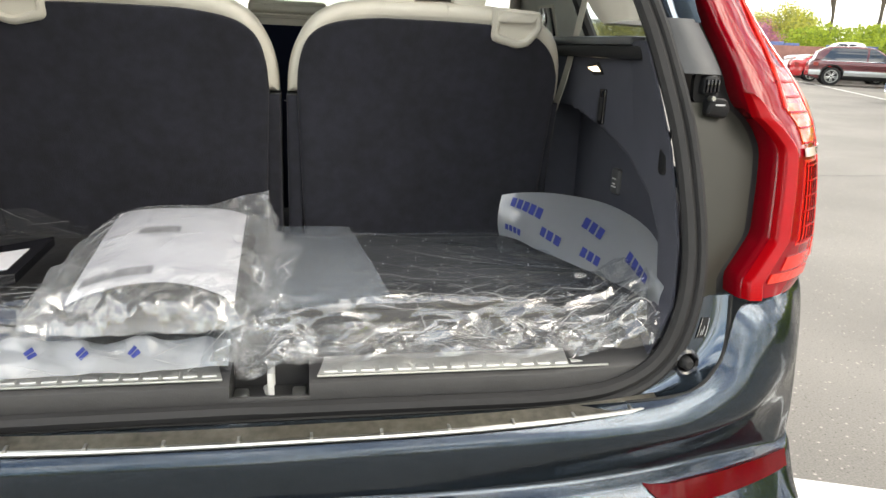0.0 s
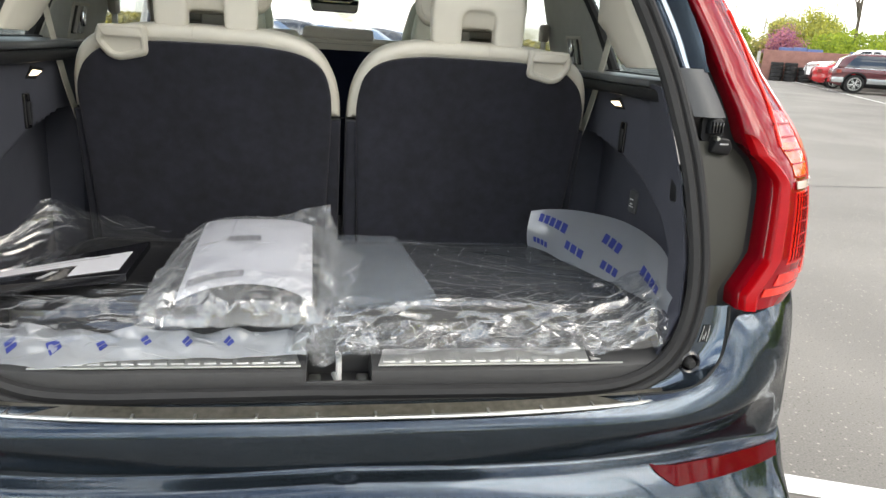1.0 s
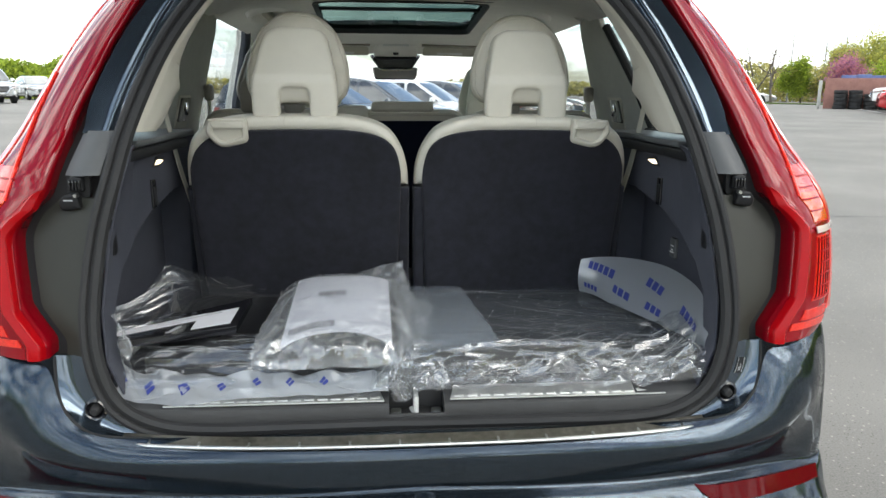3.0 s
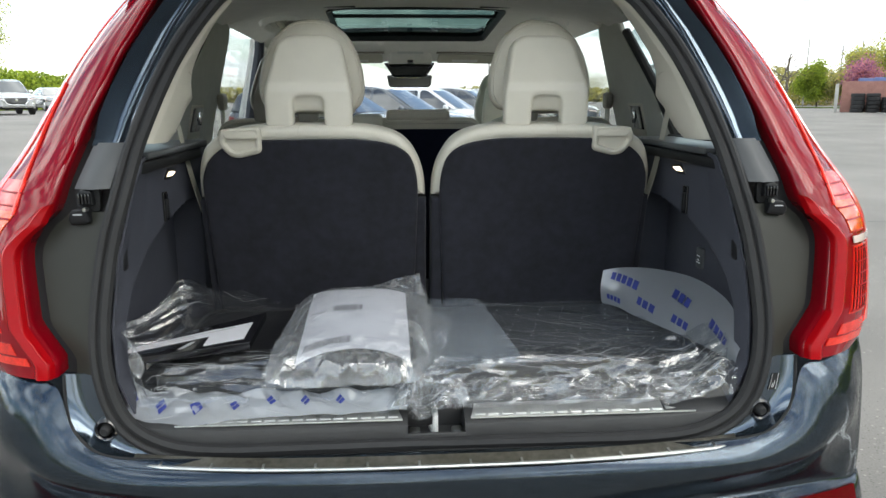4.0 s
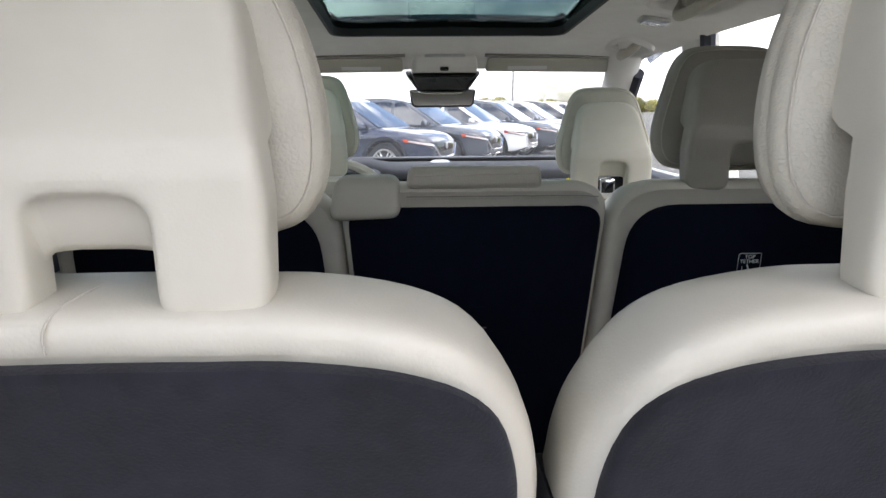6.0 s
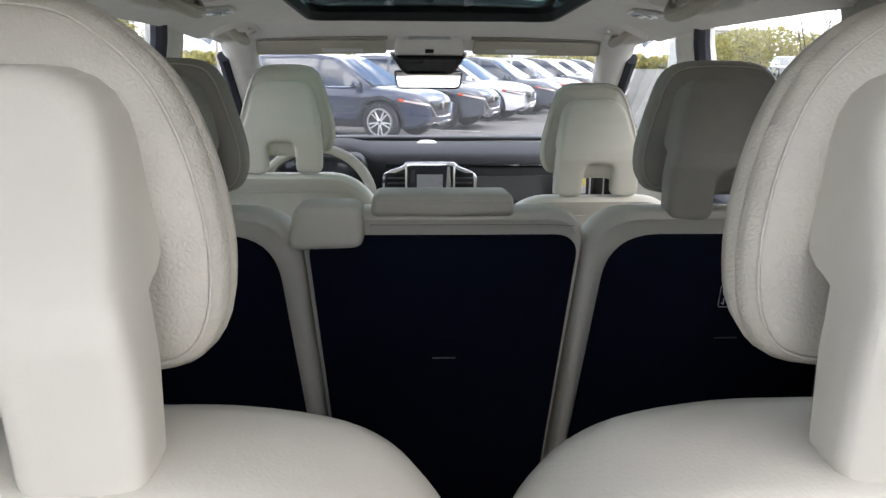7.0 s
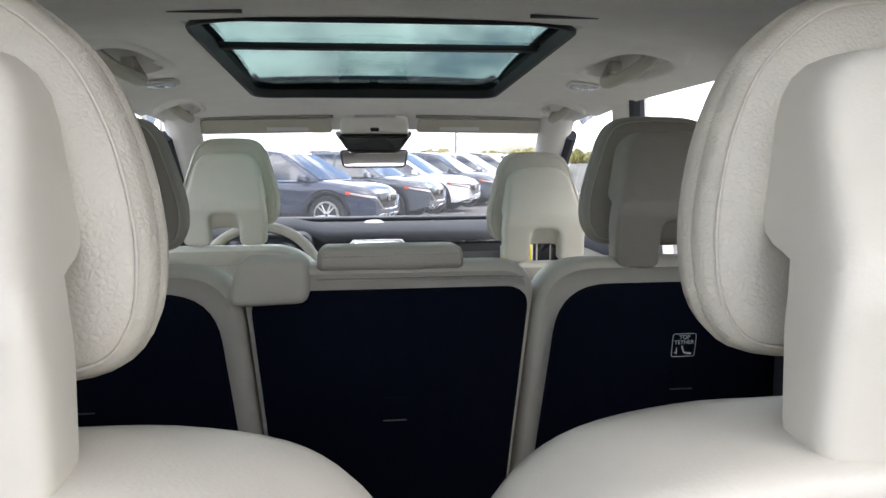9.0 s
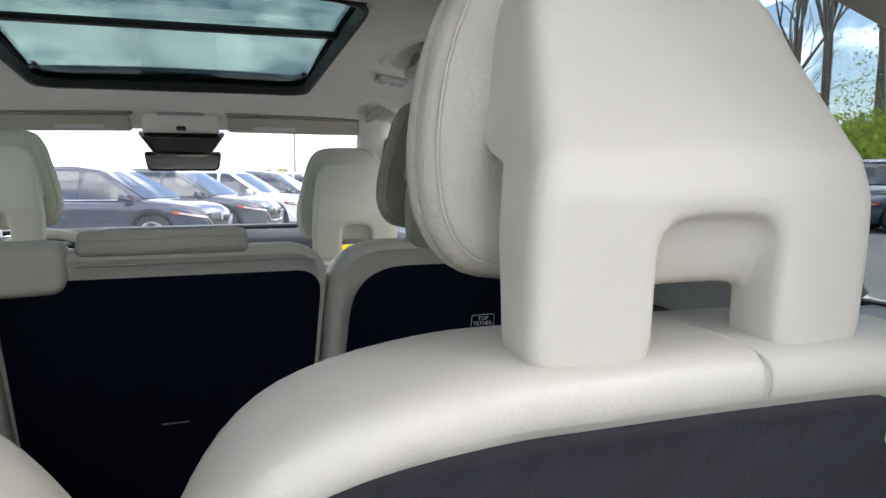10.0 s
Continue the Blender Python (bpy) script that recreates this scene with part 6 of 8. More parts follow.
# clear film wrapped round the front edge of the mat and crumpled on the sill
LONG = fold_set(81, 5, 0.05, 0.18, 0.30, math.pi / 2, 0.10)
CROSS = fold_set(82, 7, 0.060, 0.22, 0.50)
FINE = fold_set(83, 7, 0.042, 0.15, 0.55)
def roll_maker(x0, x1, seed, lift, size, reach):
    prof = [(0.135, 0.849), (0.085, 0.853), (0.052, 0.862), (0.032, 0.858), (0.022, 0.836), (0.014, 0.812), (-0.004, 0.800), (-0.022 - reach, 0.793)]
    def at(u, v):
        x = x0 + (x1 - x0) * u
        s = v * (len(prof) - 1)
        k = min(int(s), len(prof) - 2)
        y, z = (prof[k][i] + (prof[k + 1][i] - prof[k][i]) * (s - k) for i in (0, 1))
        w = 0.26 * v
        low = min(1.0, max(0.0, (v - 0.52) / 0.18))
        c = size * ((1 - low) * folds(x, w, LONG, seed, 0.03) + 0.26 * folds(x, w, CROSS, seed + 2) + low * 0.85 * folds(x, w + seed, FINE, seed + 5))
        c *= min(1.0, 0.25 + 4 * v)
        end = 0.030 * max(0, x - 0.50) / 0.08
        wave = 0.012 * wob(x, 0.3, 7, seed + 1)
        up = 0.9 if v < 0.45 else 0.55
        return Vector((x, y - (1.15 - up) * c + wave * (0.3 + v) + end, max(0.7885, z + up * c + lift + end * 1.2)))
    return at
wrap = thing("film_roll", (0.25, 0.0, 0.79), "crumpled clear plastic wrapping along the front of the boot", "plastic wrapping")
outer_roll = roll_maker(-0.10, 0.585, 1.0, 0.003, 1.0, 0.0)
part("outer_layer", sheet(outer_roll, 250, 80), FILM, wrap, "glossy creased clear film", sharp=14)
skirt = roll_maker(-0.09, 0.58, 8.0, 0.006, 1.15, 0.010)
def skirt_at(u, v):
    return skirt(u, 0.62 + (0.38 - 0.05 * abs(wob(u, 0.2, 9, 3.0))) * v) + Vector((0, -0.006 - 0.004 * v, 0.004))
part("inner_layer", sheet(skirt_at, 240, 44), CRINKLE, wrap, "milky creased film", sharp=14)
def corner_at(u, v):
    a = Vector((0.50, 0.09, 0.852)).lerp(Vector((0.60, -0.012, 0.862)), u)
    b = Vector((0.38, -0.030, 0.80)).lerp(Vector((0.575, -0.038, 0.808)), u)
    p = a.lerp(b, v)
    return p + Vector((0, -0.5, 0.8)) * 1.2 * folds(p.x, p.y * 1.5, FINE, 14.0) + Vector((0, 0, 0.02 * math.sin(math.pi * v) * u))
part("corner_fold", sheet(corner_at, 70, 56), CRINKLE, wrap, sharp=14)
def tuft_at(u, v):
    a = 2.5 * (u - 0.5)
    x = -0.052 + 0.058 * a * (0.75 + 0.5 * v) + 0.012 * wob(v, 0.1, 5, 2.0)
    y = 0.045 - 0.085 * v + 0.012 * a * a + 0.012 * wob(u, 0.3, 6, 5.0)
    z = 0.866 - 0.070 * v ** 1.3 - 0.012 * a * a
    return Vector((x, y, max(0.79, z))) + Vector((0.3, -0.6, 0.8)) * 1.5 * folds(x * 1.2, y * 1.4, FINE, 38.0)
part("tuft", sheet(tuft_at, 44, 56), FILM, wrap, sharp=14)
part("tuft_back", sheet(lambda u, v: tuft_at(u, v) * 1.0 + Vector((0.012, 0.008 + 0.004 * v, 0.006 * math.sin(9 * u))), 36, 40), BAG, wrap, sharp=14)

glint_lines(wrap, outer_roll, 24, 5, (0.03, 0.20), 0.0, 0.30, 0.0007)
glint_lines(wrap, skirt_at, 34, 6, (0.02, 0.10), 0.0, 0.5, 0.0006)
glint_lines(wrap, corner_at, 12, 7, (0.1, 0.5), 0.1, 0.4, 0.0006)
glint_lines(wrap, tuft_at, 12, 8, (0.1, 0.5), 0.1, 0.5, 0.0006)

# film over the left-hand half, and the printed edge that hangs on the sill
LEFT = fold_set(91, 6, 0.026, 0.11, 0.55, math.pi / 2, 0.07)
def left_at(u, v):
    x, y = -0.575 + 0.52 * u, 0.185 - 0.205 * v
    z = 0.8505 - 0.046 * max(0, v - 0.66) / 0.34 + folds(x, y, LEFT, 3.0, 0.02) * min(1.0, 0.15 + 1.6 * v) + 0.15 * folds(x, y, CROSS, 21.0)
    return Vector((x, y, max(0.792 if y < 0.045 else 0.845, z)))
left_film = thing("printed_film", (-0.33, 0.02, 0.79), "white translucent film printed with blue marks on the boot sill", "plastic film")
part("clear_part", sheet(left_at, 160, 110), FILM, left_film, "clear glossy part", sharp=14)
def printed_at(u, v):
    x = -0.605 + 0.54 * u
    front = lerp(x, [-0.605, -0.56, -0.46, -0.35, -0.05, 0.0], [0.004, -0.040, -0.074, -0.046, -0.032, -0.028])
    back = lerp(x, [-0.605, -0.5, -0.3, 0], [0.05, 0.022, 0.012, 0.006])
    y = back + (front - back) * v
    c = 0.010 + 0.5 * folds(x, y * 1.3, FINE, 3.3)
    return Vector((x, y - 0.4 * c * (1 - v), 0.7905 + 0.020 * (1 - v) + max(0.0, c) * (1 - 0.75 * v) + 0.014 * max(0, -0.54 - x) / 0.065 + 0.0035))
part("printed_part", sheet(printed_at, 170, 30), PRINTED, left_film, "milky white printed part", sharp=20)
glint_lines(left_film, left_at, 22, 9, (0.06, 0.45), 0.0, 0.10, 0.0007)
glint_lines(left_film, printed_at, 22, 10, (0.03, 0.15), 0.1, 0.4, 0.0007)
for x, v in ((-0.578, 0.45), (-0.520, 0.50), (-0.452, 0.50), (-0.385, 0.46), (-0.318, 0.44), (-0.255, 0.44), (-0.19, 0.42)):
    u0 = (x + 0.605) / 0.54
    k = 1.0 if x < -0.4 else 0.75
    word_blocks(left_film, lambda a, b, h: printed_at(min(0.99, max(0.01, u0 + k * (0.35 * a - 0.5 * b) / 0.54)), min(0.97, max(0.03, v + k * (0.55 * a + 0.75 * b) / 0.075))) + Vector((0, 0, h + 0.0016)), 0.022, 2)
def left_flap(u, v):
    a = Vector((-0.590, 0.01, 0.955)).lerp(Vector((-0.585, 0.06, 0.80)), v)
    b = Vector((-0.582, -0.018, 0.945)).lerp(Vector((-0.555, 0.0, 0.805)), v)
    p = a.lerp(b, u)
    return p + Vector((0.8, -0.3, 0)) * 1.3 * folds(p.z, u * 0.06, FINE, 4.0) + Vector((0.010, 0, 0))
part("side_flap", sheet(left_flap, 20, 60), BAG, left_film, sharp=22)

glint_lines(left_film, left_flap, 12, 12, (0.2, 0.9), 0.1, 0.3, 0.0008)

# printed film standing against the right-hand panel
top_edge = spline([(0.449, 0.466, 0.936), (0.50, 0.462, 0.943), (0.565, 0.432, 0.946), (0.622, 0.34, 0.948), (0.632, 0.20, 0.945), (0.615, 0.08, 0.930), (0.596, 0.01, 0.895)], 60)
low_edge = spline([(0.450, 0.468, 0.848), (0.475, 0.425, 0.850), (0.495, 0.34, 0.851), (0.530, 0.24, 0.852), (0.560, 0.15, 0.852), (0.580, 0.07, 0.852), (0.588, 0.01, 0.850)], 60)
def stand_at(u, v):
    i = min(58, int(u * 59))
    f = u * 59 - i
    a, b = low_edge[i].lerp(low_edge[i + 1], f), top_edge[i].lerp(top_edge[i + 1], f)
    p = a.lerp(b, v)
    return p + Vector((-0.010, -0.010, 0)) * math.sin(math.pi * v) + Vector((-0.6, -0.6, 0.2)) * 0.004 * ridge(u * 0.6, v * 0.1, 10, 6.0)
stand = thing("standing_film", (0.56, 0.25, 0.85), "bluish white printed film curling up against the side panel", "plastic film")
part("film", sheet(stand_at, 80, 24), PRINTED, stand, sharp=60)
def on_stand(u0, v0, slant):
    def at(a, b, h):
        p = stand_at(min(0.99, u0 + a * 2.3), min(0.99, v0 + b * 9.5 + slant * a * 6))
        return p + Vector((-0.7, -0.7, 0.1)) * (h + 0.0012)
    return at
for u0, v0, sl, size, n in ((0.20, 0.72, -0.4, 0.019, 5), (0.14, 0.22, -0.3, 0.014, 4), (0.37, 0.30, -0.4, 0.016, 3), (0.52, 0.62, -0.3, 0.016, 3), (0.56, 0.22, -0.2, 0.015, 3), (0.78, 0.45, -0.3, 0.018, 4)):
    word_blocks(stand, on_stand(u0, v0, sl), size, n)

# dark wrapping behind the folder
HEAP = fold_set(95, 5, 0.05, 0.20, 0.55, 1.35, 0.15)
def dark_at(u, v):
    a = Vector((-0.625, 0.12, 0.888)).lerp(Vector((-0.42, 0.475, 0.853)), u)
    peak = 0.088 * math.exp(-((u - 0.42) / 0.20) ** 2) + 0.030 * math.exp(-((u - 0.75) / 0.15) ** 2)
    b = a + Vector((-0.035 + 0.06 * u, 0.055, 0.020 + peak - 0.015 * u))
    p = a.lerp(b, v)
    return p + Vector((0.2, -0.5, 0.6)) * folds(u * 0.4, v * 0.16 + 0.05 * u, HEAP, 11.0, 0.02)
heap = thing("film_heap", (-0.52, 0.32, 0.853), "dark crumpled see-through film heaped against the panel", "plastic wrapping")
part("back_layer", sheet(dark_at, 110, 60), FILM, heap, sharp=14)
part("front_layer", sheet(lambda u, v: dark_at(u, 1 - v) + Vector((0.02, -0.045 - 0.05 * v, -0.030 * v)), 100, 50), FILM, heap, sharp=14)

glint_lines(heap, dark_at, 12, 13, (0.10, 0.40), 0.05, 0.20, 0.0006)

# black folder with a printed white card
fa, fb, fc = Vector((-0.378, 0.300, 0.893)), Vector((-0.383, 0.135, 0.880)), Vector((-0.618, 0.118, 0.884))
ex, ey = (fa - fc), (fb - fa)
nz = ex.cross(ey).normalized()
nz = nz if nz.z > 0 else -nz
def on_folder(u, v, h):
    p = fc + ex * u + ey * (v * (0.42 + 0.58 * u))
    return p + nz * h
folder = thing("document_folder", (-0.5, 0.18, 0.85), "black glossy folder with a white printed card", "folder")
part("cover", slab(dense([(0, 0), (1, 0), (1, 1), (0, 1)], 0.1), soft(0.016, 0.003), lambda u, v, d: on_folder(u, v, d - 0.016)), GLOSS_BLACK, folder)
part("card", slab([(0.62, 0.28), (0.93, 0.30), (0.93, 0.86), (0.62, 0.90)], [(0, 0), (0, 0.0008)], lambda u, v, d: on_folder(u, v, d + 0.0004)), PAPER, folder, "white card")
part("card_band", slab([(0.03, 0.30), (0.66, 0.26), (0.66, 0.52), (0.03, 0.62)], [(0, 0), (0, 0.0008)], lambda u, v, d: on_folder(u, v, d + 0.0006)), PAPER, folder)
part("print_line", slab([(0.30, 0.36), (0.80, 0.35), (0.80, 0.385), (0.30, 0.395)], [(0, 0), (0, 0.0006)], lambda u, v, d: on_folder(u, v, d + 0.0016)), GREY_INK, folder)
part("print_line", slab([(0.34, 0.46), (0.5, 0.455), (0.5, 0.48), (0.34, 0.485)], [(0, 0), (0, 0.0006)], lambda u, v, d: on_folder(u, v, d + 0.0016)), GREY_INK, folder)
part("cover_print", slab([(0.49, 0.66), (0.53, 0.655), (0.47, 0.88), (0.43, 0.885)], [(0, 0), (0, 0.0006)], lambda u, v, d: on_folder(u, v, d + 0.0006)), GREY_INK, folder)
part("cover_photo", slab([(0.08, 0.70), (0.36, 0.66), (0.32, 0.84), (0.06, 0.88)], [(0, 0), (0, 0.0006)], lambda u, v, d: on_folder(u, v, d + 0.0006)), SCREEN, folder)
for v0 in (0.0, 0.96):
    part("folder_prop", box(-0.56, -0.42, 0.15 + 0.03 * v0, 0.17 + 0.03 * v0, 0.850, 0.864, 0.002), BLACK, folder)

# parcel: folded dark goods in a milky bag with an address label
parcel = thing("parcel_bag", (-0.17, 0.16, 0.853), "clear plastic parcel bag with a white shipping label", "parcel")
PUCKER = fold_set(97, 7, 0.030, 0.13, 0.60)
def pillow(x, y):
    """Height share of the stuffed bag over its plan: full in the middle, rolling off steeply to the edges."""
    a, b = abs(x + 0.168) / 0.158, abs(y - 0.160) / 0.205
    return max(0.0, (1 - min(1.0, a) ** 3.4)) ** 0.50 * max(0.0, (1 - min(1.0, b) ** 7.0)) ** 0.50


def top_z(x, y):
    return 0.855 + lerp(y, [-0.05, 0.05, 0.20, 0.31, 0.37], [0.044, 0.056, 0.078, 0.090, 0.070]) * pillow(x, y)


def bag_at(u, v, top):
    x, y = -0.168 + 0.158 * (2 * u - 1) * (1 - 0.12 * max(0.0, 1 - 4 * v) ** 2), 0.160 + 0.205 * (2 * v - 1)
    bulge = 1 + 0.05 * wob(u, v, 4, 3.0)
    mid = 0.862 + 0.020 * v
    z = max(mid, top_z(x, y) + 0.005) if top else mid + (0.8545 - mid) * pillow(x, y)
    rim = 1 - min(1.0, 5.0 * min(u, 1 - u, 1.6 * (1 - v)))
    front = max(0.0, 1 - v * 3.0)
    c = folds(x, y + (0 if top else 0.4), PUCKER, 17.0) * (0.08 + 0.75 * max(front ** 1.5, rim))
    return Vector((-0.165 + (x + 0.165) * bulge + 0.02 * (v - 0.5), y - 0.6 * c * front - 0.012 * front, max(0.8535, z + 0.9 * c)))
bag = part("bag", sheet(lambda u, v: bag_at(u, v, True), 120, 130), BAG, parcel, "milky creased bag", sharp=16)
part("bag_base", sheet(lambda u, v: bag_at(u, v, False), 50, 50), BAG, bag, sharp=16)
glint_lines(bag, lambda u, v: bag_at(u, v, True), 30, 14, (0.03, 0.18), 0.0, 0.12, 0.0006)


def fin_at(u, v):
    y = -0.01 + 0.385 * u
    tall = 0.018 + 0.016 * math.sin(math.pi * min(1.0, u * 1.25)) + 0.052 * max(0.0, 1 - abs(u - 0.90) / 0.12)
    p = Vector((-0.018 + (0.052 * math.sin(math.pi * min(1.0, 0.15 + u)) - 0.012 * u) * v - 0.010 * (1 - u), y, 0.872 + 0.026 * u + (tall - 0.010) * v))
    return p + Vector((1, 0.3, 0)) * 0.6 * folds(y, v * 0.07, PUCKER, 41.0)
part("bag_fin", sheet(fin_at, 70, 24), BAG, bag, "upright sealed edge of the bag", sharp=16)
part("bag_tail", sheet(lambda u, v: Vector((-0.135 + 0.110 * u, 0.345 + 0.03 * v, 0.905 + (0.028 + 0.030 * u) * v)) + Vector((0, 1, 0)) * folds(u * 0.1, v * 0.05, PUCKER, 44.0), 34, 18), BAG, bag, sharp=16)
glint_lines(bag, fin_at, 8, 15, (0.05, 0.25), 0.2, 0.4, 0.0005)


def goods_at(u, v, d):
    return (u, v, 0.857 + d * (top_z(u, v) - 0.008 - 0.857))
part("goods", slab(dense(rounded([(-0.295, -0.015), (-0.045, -0.015), (-0.045, 0.31), (-0.295, 0.31)], 0.05), 0.04), [(0.02, 0), (0, 0.25), (0, 0.75), (0.02, 0.97), (0.03, 1.0)], goods_at, 0.03), SHINY_BLACK, parcel, "dark folded goods")
def label_at(u, v):
    a = Vector((-0.268, 0.300, 0)).lerp(Vector((-0.062, 0.312, 0)), u)
    b = Vector((-0.272, -0.012, 0)).lerp(Vector((-0.056, -0.008, 0)), u)
    p = a.lerp(b, v)
    p.y += 0.022 * v * math.sin(math.pi * u)
    p.z = top_z(p.x, p.y) + 0.0015 + 0.0010 * wob(p.x, p.y, 14) - 0.010 * (2 * u - 1) ** 2 * v
    return p
label = part("label", sheet(label_at, 40, 50, 0.0004), PAPER, parcel, "white printed shipping label", sharp=80)
def label_block(name, u0, u1, v0, v1, mat):
    return part(name, sheet(lambda a, b: label_at(u0 + (u1 - u0) * a, v0 + (v1 - v0) * b) + Vector((0, 0, 0.0012)), max(2, int((u1 - u0) * 30)), max(1, int((v1 - v0) * 30))), mat, label, sharp=0)
random.seed(4)
for u0, u1, v0, v1, step in ((0.26, 0.55, 0.345, 0.435, 0.012), (0.05, 0.46, 0.84, 0.925, 0.013)):
    u = u0
    while u < u1:
        w = step * random.choice((0.35, 0.5, 0.7))
        label_block("barcode_bar", u, u + w, v0, v1, INK)
        u += w + step * random.choice((0.4, 0.6))
for u0, u1, v, h in ((0.34, 0.50, 0.455, 0.018), (0.04, 0.20, 0.405, 0.016), (0.05, 0.13, 0.50, 0.022), (0.42, 0.60, 0.50, 0.007), (0.42, 0.58, 0.53, 0.007), (0.42, 0.60, 0.56, 0.007), (0.05, 0.36, 0.62, 0.006), (0.05, 0.33, 0.66, 0.006), (0.05, 0.35, 0.70, 0.006),
                     (0.55, 0.95, 0.80, 0.004), (0.58, 0.80, 0.86, 0.012), (0.84, 0.88, 0.12, 0.03), (0.28, 0.29, 0.03, 0.24), (0.40, 0.46, 0.14, 0.006)):
    label_block("print_line", u0, u1, v, v + h, GREY_INK)


# ---------------------------------------------------------------- outside: ground and markings
def lie(x, y):
    """Height of the ground: level round the car and ahead of it, rising gently towards both sides of the lot."""
    def ease(f):
        f = min(max(f, 0.0), 1.0)
        return f * f * (3 - 2 * f)
    r = math.hypot(x, y)
    rise = 0.55 * ease((r - 12) / 40) if x > 0 else 0.63 * ease((r - 14) / 14)
    return rise * (1 - 0.55 * ease((r - 52) / 25)) * ease((abs(x) - 0.2 * y - 1) / 6) * ease((y + 4) / 10)


steps = [-1500, -600, -280, -150, -100, -80] + [-66 + 2.4 * i for i in range(56)] + [80, 100, 150, 280, 600, 1500]
n = len(steps) - 1
ground = single("ground", sheet(lambda u, v: Vector((steps[round(u * n)], steps[round(v * n)], lie(steps[round(u * n)], steps[round(v * n)]))), n, n), ASPHALT, (0, 0, 0), "grey weathered asphalt car park", "ground", kind="structure")


def stripe(a, b, w=0.10, kind_name="parking_line"):
    a, b = Vector((*a, 0)), Vector((*b, 0))
    t = (b - a).normalized()
    q = Vector((-t.y, t.x, 0)) * w / 2
    bm = bmesh.new()
    n = max(2, int((b - a).length / 0.8))
    rings(bm, [[p + Vector((0, 0, lie(p.x, p.y) + (0.004 if p.length < 14 else 0.02))) for p in (a.lerp(b, i / n) - q, a.lerp(b, i / n) + q)] for i in range(n + 1)], (False, False), closed=False)
    return single(kind_name, bm, LINE, a.lerp(b, 0.5), "worn white parking line painted on the asphalt", "road marking", "parking lines", "structure", sharp=0)


stripe((1.28, 0.745), (5.2, -0.72), 0.11)
stripe((16.0, 13.0), (26.4, 38.0), 0.12)
for i in range(6):
    c = Vector((0.6, 15.0)) + (i - 0.55) * Vector((1.25, 2.75))
    stripe((c.x - 4.6, c.y + 2.1), (c.x + 0.2, c.y - 0.1), 0.10)


def crack(pts, seed, w=0.012):
    """A thin wandering crack filled with dark tar, lying on the asphalt."""
    rng = random.Random(seed)
    line = spline([(x + rng.gauss(0, 0.05), y + rng.gauss(0, 0.05), 0) for x, y in pts], 14 * len(pts))
    bm = bmesh.new()
    rows = []
    for i, p in enumerate(line):
        q = line[min(i + 1, len(line) - 1)] - line[max(i - 1, 0)]
        n = Vector((-q.y, q.x, 0)).normalized() * w * rng.uniform(0.3, 1.0)
        p = p + n.normalized() * rng.gauss(0, 0.012)
        rows.append([Vector((k.x, k.y, lie(k.x, k.y) + 0.003)) for k in (p - n, p + n)])
    rings(bm, rows, (False, False), closed=False)
    return single("asphalt_crack", bm, RUBBER, line[0], "dark tar-filled crack in the asphalt", "crack", "cracks", "structure", sharp=0)


crack([(3.9, 6.6), (5.0, 6.32), (5.8, 6.2), (7.2, 6.3), (9.0, 5.7)], 1, 0.016)



# ---------------------------------------------------------------- parked cars
def car_paint(name, colour, metal=0.0):
    return material(name, colour, 0.25, metal=metal, vary=0.05, scale=1.5, coat=1.0)


P_BLUE = car_paint("dark_blue_car_paint", (0.009, 0.018, 0.045))
P_GREY = car_paint("slate_car_paint", (0.05, 0.06, 0.075))
P_WHITE = car_paint("white_car_paint", (0.78, 0.78, 0.78), 0.0)
P_SILVER = car_paint("silver_car_paint", (0.42, 0.43, 0.44), 0.6)
P_MAROON = car_paint("maroon_car_paint", (0.10, 0.025, 0.03))
P_RED = car_paint("red_car_paint", (0.42, 0.015, 0.02), 0.0)
P_BLACK = car_paint("black_car_paint", (0.015, 0.016, 0.018))

def smooth_deck(pts):
    """Heights along a car's length, rounded off between their knots."""
    q = spline([(a, b, 0) for a, b in pts], 60)
    return [float(v) for v in np.maximum.accumulate([p.x for p in q]) + 1e-7 * np.arange(60)], [p.y for p in q]


